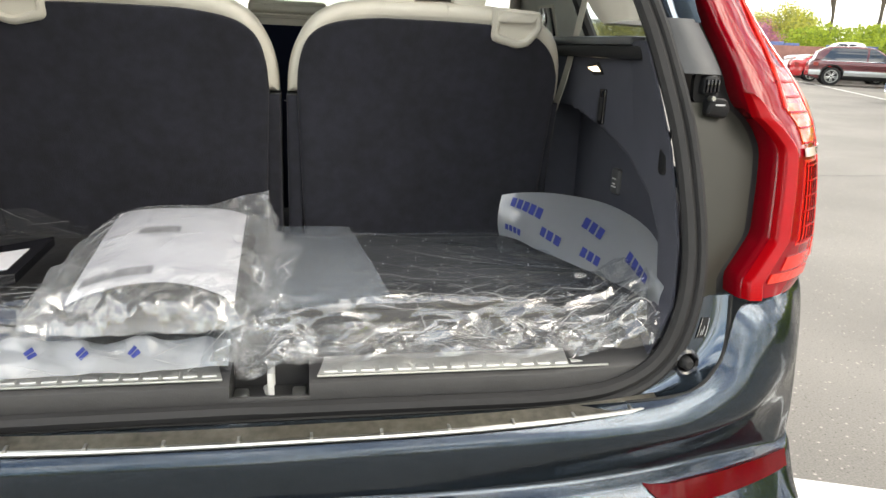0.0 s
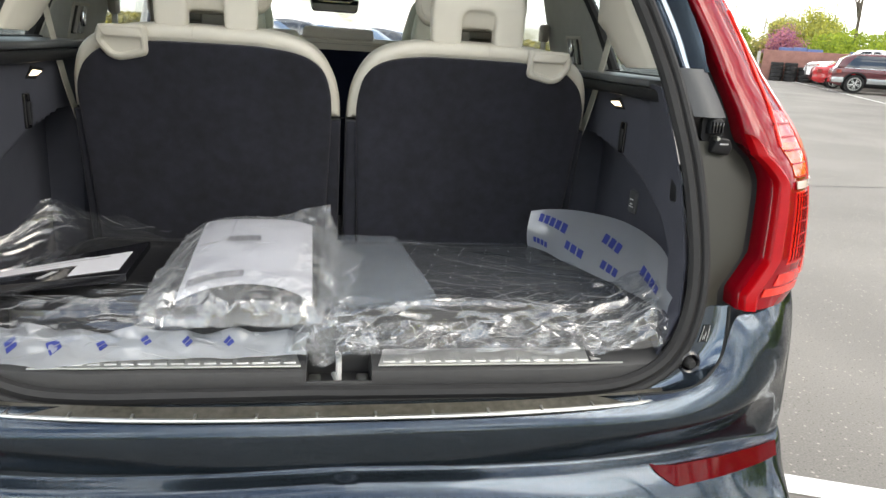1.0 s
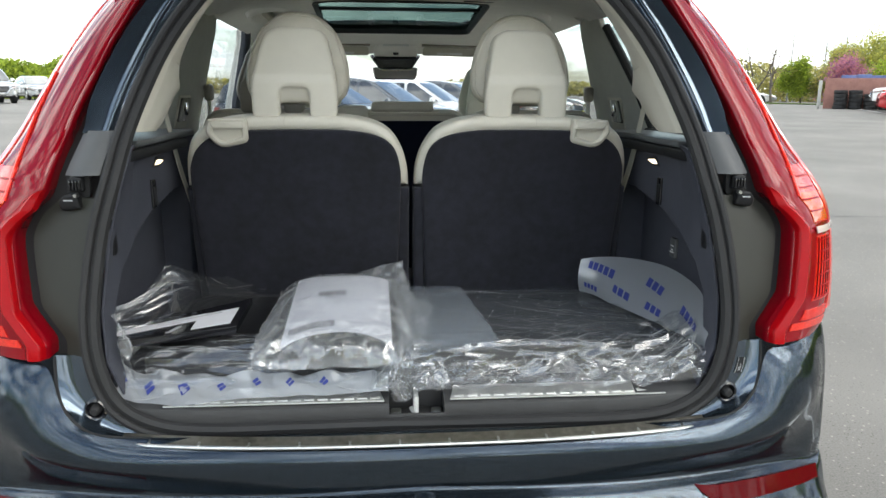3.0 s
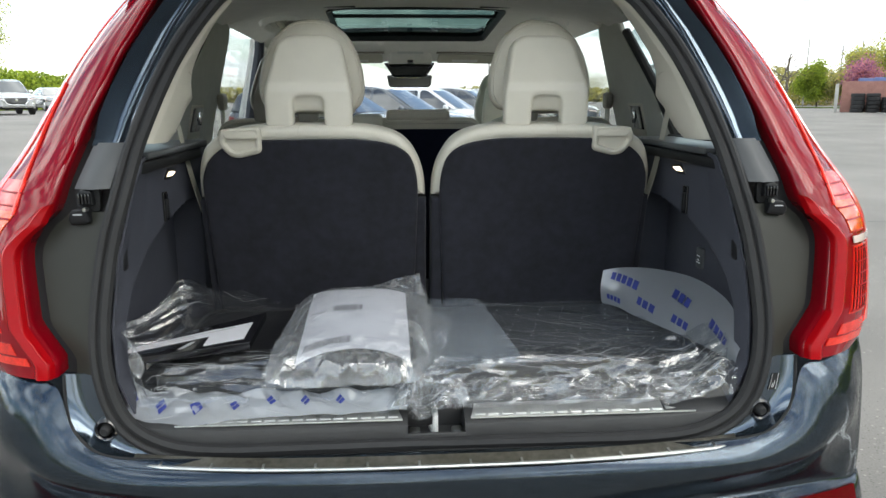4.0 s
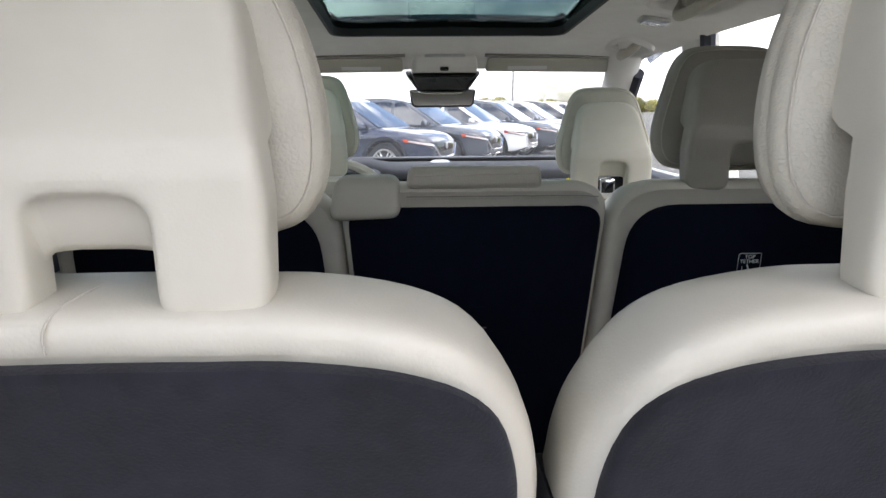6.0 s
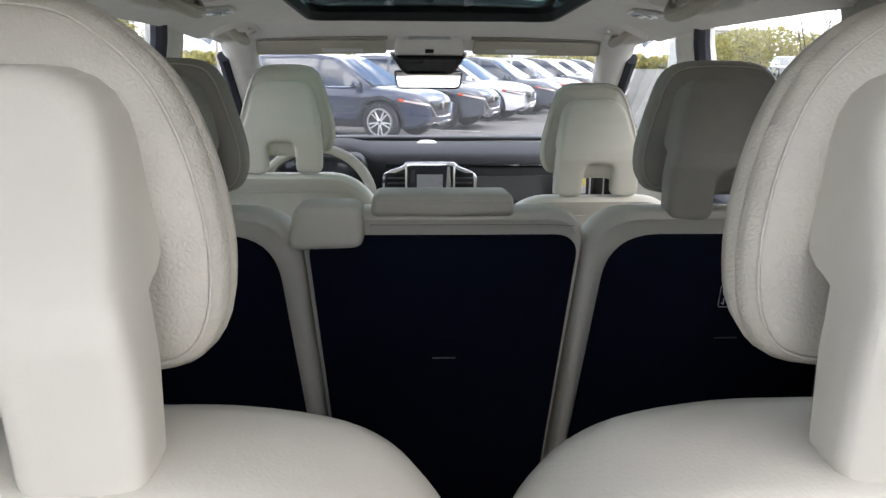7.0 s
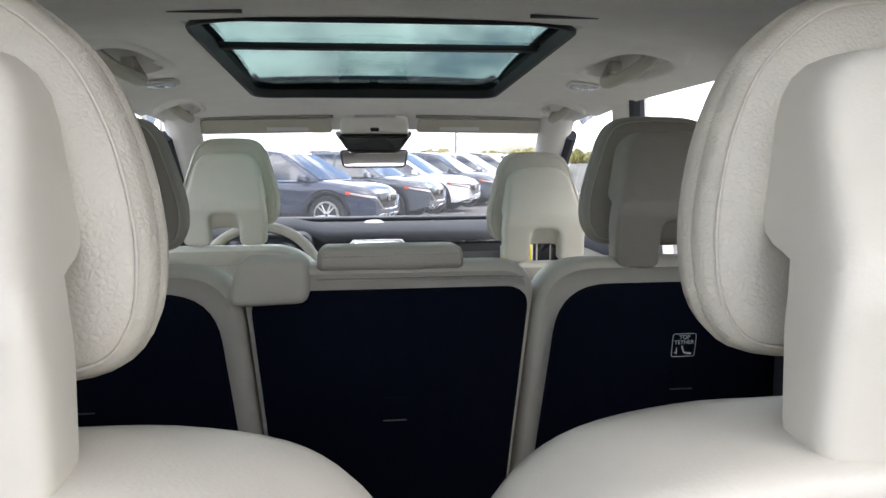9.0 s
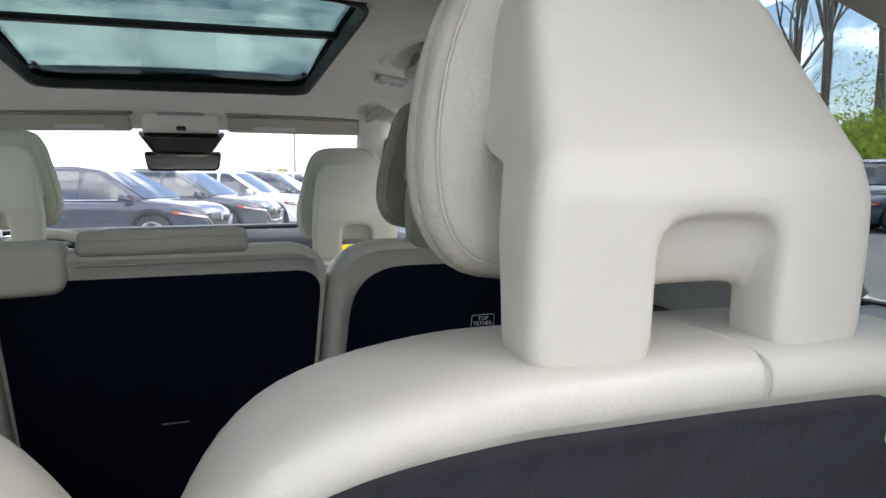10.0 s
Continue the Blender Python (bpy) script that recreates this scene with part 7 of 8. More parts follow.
SHAPES = {
    "suv": dict(l=4.55, w=1.84, nose=2.27, tail=-2.27, low=0.30, r=0.385, wheels=(-1.35, 1.35),
                deck=[(-2.27, 0.88), (-2.20, 0.99), (-1.9, 1.05), (0.9, 1.03), (1.25, 1.015), (1.7, 0.965), (2.05, 0.89), (2.20, 0.80), (2.27, 0.70)],
                roof=[(-2.12, 1.02), (-1.95, 1.45), (-1.55, 1.64), (-0.4, 1.68), (0.25, 1.60), (1.20, 1.02)]),
    "sedan": dict(l=4.7, w=1.82, nose=2.36, tail=-2.34, low=0.24, r=0.33, wheels=(-1.40, 1.42),
                  deck=[(-2.34, 0.82), (-2.28, 0.94), (-1.5, 0.98), (1.0, 0.92), (1.7, 0.86), (2.2, 0.74), (2.36, 0.62)],
                  roof=[(-1.85, 0.94), (-1.15, 1.36), (-0.5, 1.44), (0.15, 1.40), (1.05, 0.91)]),
    "pickup": dict(l=5.7, w=1.98, nose=2.82, tail=-2.84, low=0.44, r=0.40, wheels=(-1.75, 1.80),
                   deck=[(-2.84, 1.20), (-0.9, 1.25), (1.2, 1.22), (1.9, 1.18), (2.60, 1.11), (2.82, 1.02)],
                   roof=[(-0.95, 1.22), (-0.80, 1.82), (-0.5, 1.90), (0.45, 1.88), (1.28, 1.20)]),
    "van": dict(l=5.0, w=1.95, nose=2.48, tail=-2.48, low=0.28, r=0.34, wheels=(-1.45, 1.55),
                deck=[(-2.48, 1.02), (-2.4, 1.07), (1.3, 1.05), (1.8, 0.98), (2.3, 0.82), (2.48, 0.66)],
                roof=[(-2.40, 1.05), (-2.25, 1.60), (-1.95, 1.74), (-0.2, 1.78), (0.6, 1.68), (1.75, 1.02)]),
}


def parked_car(shape, paint, x, y, heading, label, lower=None, group="parked cars"):
    """A parked vehicle with arches, glass, lamps and wheels; heading in degrees from +x."""
    c = SHAPES[shape]
    car = thing("parked_car", (0, 0, 0), label, "car", group)
    w, belt, nose, tail, r, low = c["w"], c["roof"][0][1], c["nose"], c["tail"], c["r"], c["low"]
    deck = smooth_deck(c["deck"])

    def half(u):
        """Half the body's width at a station: full between the axles, drawn in round both ends."""
        a, b = max(0.0, (u - (nose - 0.85)) / 0.85), max(0.0, ((tail + 0.7) - u) / 0.7)
        return w / 2 * (1 - 0.32 * a ** 2.6 - 0.20 * b ** 2.6)

    def arch(u):
        z = low + 0.10 * max(0.0, (abs(u) - c["l"] * 0.44) / (c["l"] * 0.06))
        for wx in c["wheels"]:
            if abs(u - wx) < r + 0.06:
                z = max(z, r + math.sqrt((r + 0.06) ** 2 - (u - wx) ** 2))
        return z

    def side(u, z):
        """How far out the flank stands at height z: a shoulder crease and a waist."""
        top = lerp(u, *deck)
        f = min(1.0, max(0.0, (z - low) / max(0.1, top - low)))
        return half(u) * lerp(f, [0, 0.12, 0.35, 0.55, 0.74, 0.80, 0.92, 1.0], [0.93, 0.985, 0.995, 0.975, 0.990, 0.998, 0.955, 0.86])

    rows = []
    for u in np.unique(np.concatenate([np.linspace(tail, nose, 64), [wx + (r + 0.059) * k for wx in c["wheels"] for k in (-1, -0.97, 0.97, 1)]])):
        top, bot = lerp(u, *deck), arch(u)
        zs = [bot + (top - bot) * k for k in (0, 0.06, 0.18, 0.35, 0.52, 0.66, 0.76, 0.82, 0.92, 1.0)]
        sec = [(side(u, z), z) for z in zs] + [(half(u) * 0.72, top + 0.020), (half(u) * 0.40, top + 0.032), (0, top + 0.035)]
        rows.append([Vector((u, -p, q)) for p, q in sec] + [Vector((u, p, q)) for p, q in sec[-2::-1]])
    bm = bmesh.new()
    rings(bm, rows, (True, True), closed=False)
    bmesh.ops.recalc_face_normals(bm, faces=bm.faces)
    part("body", bm, paint, car, local=True, sharp=32)

    def patch(name, u0, u1, za, zb, mat, s, parent=car, lift=0.006, n=12, label=""):
        """A piece that follows the flank; za and zb give its edges at both ends."""
        def at(p, q):
            u = u0 + (u1 - u0) * p
            z = (za[0] + (za[1] - za[0]) * p) * (1 - q) + (zb[0] + (zb[1] - zb[0]) * p) * q
            return Vector((u, s * (side(u, z) + lift), z))
        return part(name, sheet(at, n, 4, 0.004), mat, parent, label, local=True)

    part("underside", box(tail + 0.3, nose - 0.35, -w * 0.40, w * 0.40, low - 0.04, low + 0.30, 0.02), BLACK, car, local=True)
    roof = rounded(c["roof"], 0.16, 5)
    h = max(p.y for p in roof) - belt

    def narrow(v):
        f = max(0.0, v - belt) / h
        return 0.905 - 0.16 * f - 0.06 * f ** 4
    def roof_at(u, v, d):
        return (u, (d - w / 2) * narrow(v) * (1 - 0.05 * max(0.0, abs(u + 0.4) - 0.9)), v)
    part("cabin", slab(roof, [(0.07, 0.0), (0.02, 0.02), (0, 0.08), (0, w - 0.08), (0.02, w - 0.02), (0.07, w)], roof_at, 0.25), paint, car, local=True, sharp=40)
    # side glass in two panes a side, windscreen and rear glass
    lo, hi = belt + 0.035, max(p.y for p in roof) - 0.10
    mid = (c["wheels"][0] + c["wheels"][1]) / 2 - 0.05
    rear_lo, rear_hi, front_lo, front_hi = c["roof"][0][0] + 0.30, c["roof"][2][0] + 0.12, c["roof"][-1][0] - 0.20, c["roof"][-2][0] - 0.06
    for s in (1, -1):
        def pane_at(u, v, d):
            return (u, s * (w / 2 * narrow(v) * (1 - 0.05 * max(0.0, abs(u + 0.4) - 0.9)) + 0.002 + d), v)
        for a0, a1, b0, b1 in ((rear_lo, mid - 0.04, rear_hi, mid - 0.04), (mid + 0.04, front_lo, mid + 0.04, front_hi)):
            q = dense(rounded([(a0, lo), (a1, lo), (b1, hi), (b0, hi)], 0.06, 4), 0.15)
            part("side_window", slab(q, [(0.004, 0), (0, 0.006)], pane_at, 0.15), DARK_GLASS_SOLID, car, local=True)
        edge = [pane_at(u, v, 0.006) for u, v in ((rear_lo - 0.02, lo - 0.012), (mid, lo - 0.016), (front_lo + 0.02, lo - 0.014))]
        part("window_trim", tube(spline(edge, 10), 0.010, 5), CHROME if shape == "suv" else GLOSS_BLACK, car, local=True)
    for (x0, z0), (x1, z1), out in ((c["roof"][-1], c["roof"][-2], 1), (c["roof"][0], c["roof"][1], -1)):
        def glass_at(u, v):
            z = z0 + (z1 - z0) * (0.06 + 0.86 * v)
            k = w / 2 * (narrow(z) - 0.09)
            bow = 0.10 * (1 - (2 * u - 1) ** 2)
            return Vector((x0 + (x1 - x0) * (0.06 + 0.86 * v) + out * (0.004 + bow * 0.22), (2 * u - 1) * k, z + 0.014 + 0.02 * bow))
        part("windscreen" if out > 0 else "rear_window", sheet(glass_at, 8, 4, 0.004), DARK_GLASS_SOLID, car, local=True)
    big = shape in ("suv", "pickup")
    zl = lerp(nose - 0.30, *deck) - 0.15
    zt = lerp(tail + 0.10, *deck) - 0.06
    for s in (1, -1):
        lamp = patch("headlight", nose - 0.52, nose - 0.015, (zl + 0.02, zl - 0.075), (zl + 0.085, zl + 0.02), GLOSS_BLACK, s, label="slim dark headlight")
        patch("lamp_strip", nose - 0.42, nose - 0.02, (zl + 0.025, zl - 0.055), (zl + 0.058, zl - 0.015), CLEAR_LENS, s, lamp, 0.012)
        patch("side_marker", nose - 0.52, nose - 0.43, (zl + 0.026, zl + 0.012), (zl + 0.078, zl + 0.070), ORANGE_LENS, s, lamp, 0.011, 4)
        part("tail_light", sheet(lambda p, q: Vector((tail + 0.004 + 0.34 * p ** 1.5 - 0.012 * (p < 0.3), s * (half(tail + 0.34 * p) * (0.60 + 0.40 * min(1.0, p * 1.6)) + 0.004), zt - 0.17 + 0.15 * q)), 8, 3, 0.006), FADED_RED, car, local=True)
        part("wing_mirror", slab(rounded([(0.0, 0.0), (0.16, 0.0), (0.13, 0.13), (0.02, 0.14)], 0.04, 4), soft(0.20, 0.04), lambda u, v, d: (front_lo - 0.22 + u, s * (w * 0.46 + d), belt + 0.01 + v)), paint, car, local=True)
        for a in (mid + 0.02, front_lo - 0.02, rear_lo + 0.30):
            part("door_gap", tube([(a, s * (side(a, z) + 0.001), z) for z in np.linspace(low + 0.16, lerp(a, *deck) - 0.03, 8)], 0.006, 4), GLOSS_BLACK, car, local=True)
        for a in (mid - 0.24, mid + 0.84):
            part("door_handle", tube([(a - 0.10, s * (side(a - 0.1, belt - 0.17) + 0.015), belt - 0.17), (a + 0.10, s * (side(a + 0.1, belt - 0.17) + 0.015), belt - 0.165)], 0.013, 6), paint, car, local=True)
        if lower:
            for a, b in ((tail + 0.02, c["wheels"][0] - r - 0.07), (c["wheels"][0] + r + 0.07, c["wheels"][1] - r - 0.07), (c["wheels"][1] + r + 0.07, nose - 0.02)):
                patch("lower_band", a, b, (low + 0.13, low + 0.13), (low + 0.34, low + 0.34), lower, s, lift=0.010)
        if big:
            patch("sill_cladding", c["wheels"][0] + r + 0.07, c["wheels"][1] - r - 0.07, (low, low), (low + 0.13, low + 0.13), BLACK, s)
            for wx in c["wheels"]:
                def lip(p, q):
                    a = -0.12 + (math.pi + 0.24) * p
                    u, z = wx + (r + 0.062 + 0.055 * q) * math.cos(a), r + (r + 0.062 + 0.055 * q) * math.sin(a)
                    return Vector((u, s * (side(min(max(u, tail), nose), z) + 0.008), z))
                part("arch_cladding", sheet(lip, 18, 2, 0.006), BLACK, car, local=True)
    grille = part("grille", slab(rounded([(-0.36, zl - 0.27, 0.10), (0.36, zl - 0.27, 0.10), (0.50, zl + 0.03), (-0.50, zl + 0.03)], 0.05, 5), soft(0.06, 0.015), lambda u, v, d: (nose + 0.020 - d - 0.10 * u * u + 0.10 * (zl - v), u, v)), GLOSS_BLACK, car, local=True)
    part("grille_trim", tube([(nose + 0.028 - 0.10 * u * u + 0.10 * (zl - v), u, v) for u, v in ((-0.60, zl - 0.05), (-0.50, zl - 0.12), (-0.36, zl - 0.27), (-0.2, zl - 0.29), (0.2, zl - 0.29), (0.36, zl - 0.27), (0.50, zl - 0.12), (0.60, zl - 0.05))], 0.018, 6), CHROME, grille, local=True)
    part("badge", lathe([(0.001, 0.0), (0.055, 0.0), (0.06, 0.012), (0.045, 0.018), (0.001, 0.016)], (nose + 0.024, 0, zl - 0.08), "x", 14), STEEL, grille, local=True)
    part("air_intake", slab(rounded([(-0.60, low + 0.08), (0.60, low + 0.08), (0.56, low + 0.19), (-0.56, low + 0.19)], 0.03), soft(0.06, 0.01), lambda u, v, d: (nose + 0.014 - d - 0.08 * u * u, u, v)), GLOSS_BLACK, car, local=True)
    part("lower_trim", tube([(nose + 0.010 - 0.10 * u * u, u, low + 0.065) for u in np.linspace(-0.62, 0.62, 9)], 0.020, 6), CHROME if shape == "suv" else paint, car, local=True)
    for wx in c["wheels"]:
        for s in (1, -1):
            bm = lathe([(r * 0.62, 0.10), (r * 0.93, 0.10), (r, 0.07), (r, -0.10), (r * 0.9, -0.12), (r * 0.5, -0.12)], (wx, s * (w / 2 - 0.115), r), "y", 24)
            if s < 0:
                for v in bm.verts:
                    v.co.y = -2 * (w / 2 - 0.115) - v.co.y
            tyre = part("wheel", bm, RUBBER, car, "black tyre", local=True)
            rim = bmesh.new()
            for k in range(10):
                a = 2 * math.pi * k / 10 + (0.16 if k % 2 else -0.10)
                tube([(wx + 0.03 * math.cos(a), s * (w / 2 - 0.020), r + 0.03 * math.sin(a)), (wx + r * 0.68 * math.cos(a), s * (w / 2 - 0.025), r + r * 0.68 * math.sin(a))], 0.019, 5, rim)
            lathe([(r * 0.62, 0.0), (r * 0.70, 0.012), (r * 0.72, 0.0), (r * 0.68, -0.04), (r * 0.62, -0.04), (r * 0.62, 0.0)], (wx, s * (w / 2 - 0.022), r), "y", 24, rim)
            part("rim", rim, STEEL, tyre, "alloy rim", local=True)
            part("brake_disc", lathe([(0.02, 0.0), (r * 0.64, 0.0), (r * 0.64, 0.01), (0.02, 0.01)], (wx, s * (w / 2 - 0.075), r), "y", 16), BLACK, tyre, local=True)
    car.matrix_basis = pose(x, y, lie(x, y), 0, 0, heading)
    return car


DARK_GLASS_SOLID = material("dark_tinted_glass", (0.012, 0.016, 0.02), 0.02, vary=0.05, spec=1.0, coat=1.0)
row_paints = [(P_BLUE, "dark blue parked off-road car facing the aisle"), (P_GREY, "slate grey parked off-road car in the same row"), (P_WHITE, "white parked off-road car in the same row"), (P_GREY, "slate grey parked off-road car further along the row"),
              (P_SILVER, "silver parked off-road car further along the row"), (P_BLACK, "black parked off-road car further along the row"), (P_WHITE, "white parked off-road car at the end of the row"), (P_GREY, "grey parked off-road car at the far end of the row")]
for i, (p, txt) in enumerate(row_paints):
    parked_car("suv", p, -1.62 + 1.28 * i, 15.45 + 2.55 * i, -24.0, txt, group="row of parked cars ahead")
parked_car("suv", P_SILVER, -19.0, 35.5, -52.0, "silver parked off-road car across the lot")
parked_car("sedan", P_SILVER, -21.5, 46.0, -52.0, "silver parked saloon far across the lot")
parked_car("sedan", P_WHITE, -26.5, 49.0, -52.0, "white parked saloon far across the lot")
parked_car("suv", P_MAROON, 24.1, 27.4, -30.7, "old maroon and silver off-road car", P_SILVER)
parked_car("sedan", P_RED, 25.5, 30.5, -30.7, "red parked saloon seen from behind")
parked_car("pickup", P_WHITE, 27.5, 33.0, 149.0, "white parked pickup truck facing out")
parked_car("sedan", P_BLACK, 19.7, 17.4, 149.0, "black saloon parked nose out")
parked_car("van", P_SILVER, 18.9, 14.7, -30.7, "silver parked minivan with red tail lamps")
parked_car("sedan", P_BLUE, 17.1, 12.4, 149.0, "blue saloon parked nose out")
parked_car("suv", P_SILVER, 29.0, 57.0, 255.0, "silver off-road car standing far ahead")
parked_car("sedan", P_SILVER, 40.0, 75.0, -30.0, "silver saloon far off by the trees")
parked_car("suv", P_WHITE, 34.5, 66.0, -30.0, "white off-road car far off by the trees")

# ---------------------------------------------------------------- wall, tyres, poles, far building
WALL_A, WALL_WAY = Vector((24.5, 37.6, 0.54)), Vector((0.85, -0.53, 0))
across = Vector((-WALL_WAY.y, WALL_WAY.x, 0))
wall = thing("brick_wall", WALL_A + WALL_WAY * 6, "low red brick enclosure wall with blue sheeting behind", "wall")
def wall_box(a, b, d0, d1, z0, z1):
    bm = box(a, b, d0, d1, z0, z1, 0.02)
    for v in bm.verts:
        p = WALL_A + WALL_WAY * v.co.x + across * v.co.y
        v.co = Vector((p.x, p.y, p.z + v.co.z))
    return bm
part("wall", wall_box(0, 12, 0, 0.3, -0.1, 1.62), BRICK, wall)
SHEETING = material("blue_sheeting", (0.10, 0.14, 0.30), 0.6, vary=0.3, scale=3.0)
for a0, a1, z1 in ((0.75, 1.5, 1.79), (1.52, 2.2, 1.83), (2.22, 3.0, 1.77), (4.4, 8.2, 1.74)):
    part("tarpaulin", wall_box(a0, a1, 0.35, 0.9, 1.0, z1), SHEETING, wall, "blue sheet over goods behind the wall")
part("gate_post", wall_box(-0.32, -0.14, -0.05, 0.2, -0.1, 1.5), CONCRETE, wall)
for i, n in enumerate((5, 5, 4, 3, 4)):
    for k in range(n):
        p = WALL_A + WALL_WAY * (0.80 + 0.73 * i) - across * 0.48
        z = lie(p.x, p.y)
        single("tyre", lathe([(0.19, -0.09), (0.31, -0.10), (0.34, -0.06), (0.34, 0.06), (0.31, 0.10), (0.19, 0.09), (0.18, 0.0), (0.19, -0.09)], (p.x + 0.025 * math.sin(7 * k + i), p.y + 0.02 * math.sin(5 * k + 2 * i), z + 0.10 + 0.203 * k), "z", 20), RUBBER,
               (p.x, p.y, z + 0.203 * k), "black used tyre in a stack by the wall", "tyre", "stacked tyres")


WEATHERED = material("weathered_pole", (0.24, 0.23, 0.22), 0.8, vary=0.2, scale=2.0)


def pole(x, y, h, r=0.11, arm=0.0):
    b = lie(x, y)
    p = thing("light_pole", (x, y, b), "tall thin grey pole at the edge of the lot", "pole", "poles")
    part("shaft", tube([(x, y, b), (x + 0.012 * h, y, h)], [r, r * 0.7], 8), WEATHERED, p)
    if arm:
        part("arm", tube([(x - arm, y, h - 0.1), (x + arm, y, h)], r * 0.5, 6), WEATHERED, p)
        for s in (1, -1):
            part("lamp_head", box(x + s * arm - 0.35, x + s * arm + 0.35, y - 0.15, y + 0.15, h - 0.12, h + 0.06, 0.04), WEATHERED, p)
    return p


for x, y, h, arm in ((43.9, 75, 7.4, 0), (47.7, 75, 6.7, 0), (49.9, 75, 7.3, 0), (56, 75, 8.8, 0), (9, 70, 9, 0.9), (-16, 60, 9, 0.9)):
    pole(x, y, h, 0.12 if arm else 0.085, arm)
far = thing("far_building", (60, 128, lie(60, 128)), "low pale commercial building in the distance", "building")
part("wall", box(46, 59, 122, 134, 0, 6.6, 0.1), material("pale_render", (0.6, 0.6, 0.58), 0.8, vary=0.06, scale=0.3), far)
part("roof_edge", box(45.7, 59.3, 121.7, 134.3, 6.6, 7.0, 0.1), CONCRETE, far)
for i in range(2):
    part("window", box(48 + 5 * i, 51.4 + 5 * i, 121.9, 122.02, 3.4, 5.6, 0.02), GLOSS_BLACK, far)


# ---------------------------------------------------------------- trees and hedges
def leaf_cloud(points, size, rng):
    """Many small turned leaf clumps at the points, as one mesh."""
    n = len(points)
    pts = np.array(points)
    a, b = rng.normal(size=(n, 3)), rng.normal(size=(n, 3))
    a /= np.linalg.norm(a, axis=1)[:, None]
    b -= a * (a * b).sum(1)[:, None]
    b /= np.linalg.norm(b, axis=1)[:, None]
    s = size * rng.uniform(0.5, 1.3, (n, 1))
    v = np.stack([pts - a * s - b * s * 0.5, pts + a * s * 0.2 - b * s, pts + a * s + b * s * 0.4, pts - a * s * 0.1 + b * s], 1).reshape(-1, 3)
    me = bpy.data.meshes.new("leaves")
    me.from_pydata(v.tolist(), [], [tuple(range(4 * i, 4 * i + 4)) for i in range(n)])
    return me


def mesh_part(name, me, mat, parent, label="", kind=""):
    me.materials.append(mat)
    ob = new(name, me)
    if parent:
        ob.parent = parent
    return tagged(ob, label, kind=kind)


def tree(x, y, h, spread, leaf, count, seed, label, leaf_size=0.28, trunk_r=None, low=0.3, full=0.05, lead=0.5):
    """A trunk with forking limbs, and leaves in clumps about the twigs."""
    rng = np.random.default_rng(seed)
    t = thing("tree", (x, y, lie(x, y)), label, "tree", "trees")
    wood, tips = bmesh.new(), []
    h *= 0.68
    r0 = trunk_r or h * 0.025

    def limb(p, way, length, r, depth):
        pts, q, d = [p], p, way
        for k in range(4):
            d = (d + Vector(rng.normal(0, 0.16 if depth or lead < 0.6 else 0.035, 3)) + Vector((0, 0, 0.06))).normalized()
            q = q + d * length / 4
            pts.append(q)
        tube(pts, [r * (1 - 0.16 * i) for i in range(5)], 6 if depth < 2 else 4, wood)
        if depth >= 3:
            tips.extend(pts[2:])
            return
        for k in range(3 if depth < 2 else 2):
            i = int(rng.integers(2, 5))
            side = Vector(rng.normal(0, 1, 3))
            limb(pts[i], (d + side * 0.62 * spread).normalized(), length * rng.uniform(0.5, 0.75), r * 0.5, depth + 1)
        tips.append(pts[-1])
    limb(Vector((0, 0, 0)), Vector((0, 0, 1)), h * lead, r0, 0)
    limb(Vector((0, 0, h * low)), Vector((0.3 * rng.normal(), 0.3 * rng.normal(), 1)).normalized(), h * 0.42, r0 * 0.6, 1)
    limb(Vector((0, 0, h * 0.45)), Vector((0.1, 0.1, 1)).normalized(), h * 0.5, r0 * 0.55, 1)
    part("trunk", wood, BARK, t, "grey-brown trunk and branches", local=True, sharp=60)
    if count:
        base = np.array([tuple(p) for p in tips])
        pts = base[rng.integers(0, len(base), count)] + rng.normal(0, full * h, (count, 3)) * (1, 1, 0.8)
        pts[:, 2] = np.maximum(pts[:, 2], h * 0.12)
        mesh_part("crown", leaf_cloud(pts, leaf_size, rng), leaf, t, "loose crown of small leaves")
    return t


def woods(name, a, b, depth, h, count, leaf, seed, label, size=0.6, base=0.0, power=1.0):
    """A belt of foliage with an uneven top between two points of the plan."""
    rng = np.random.default_rng(seed)
    a, b = Vector((*a, 0)), Vector((*b, 0))
    t = (b - a)
    q = Vector((-t.y, t.x, 0)).normalized()
    u, v, w = rng.uniform(0, 1, count), rng.uniform(-0.5, 0.5, count), rng.uniform(0, 1, count) ** power
    top = np.array([h * (0.62 + 0.30 * noise.noise(Vector((p * t.length / (h * 1.6), seed, 0))) + 0.22 * noise.noise(Vector((p * t.length / (h * 0.5), seed + 5, 0)))) for p in u])
    dome = np.sqrt(np.clip(1 - (2 * v) ** 2, 0, 1))
    pts = [(a.x + t.x * p + q.x * d * depth, a.y + t.y * p + q.y * d * depth, base + lie(a.x + t.x * p + q.x * d * depth, a.y + t.y * p + q.y * d * depth) + max(0.15, z)) for p, d, z in zip(u, v, w * top * (0.35 + 0.65 * dome))]
    ob = mesh_part(name, leaf_cloud(pts, size, rng), leaf, None, "", "stuff")
    return tagged(ob, label, "hedge" if h < 6 else "woods", kind="stuff")


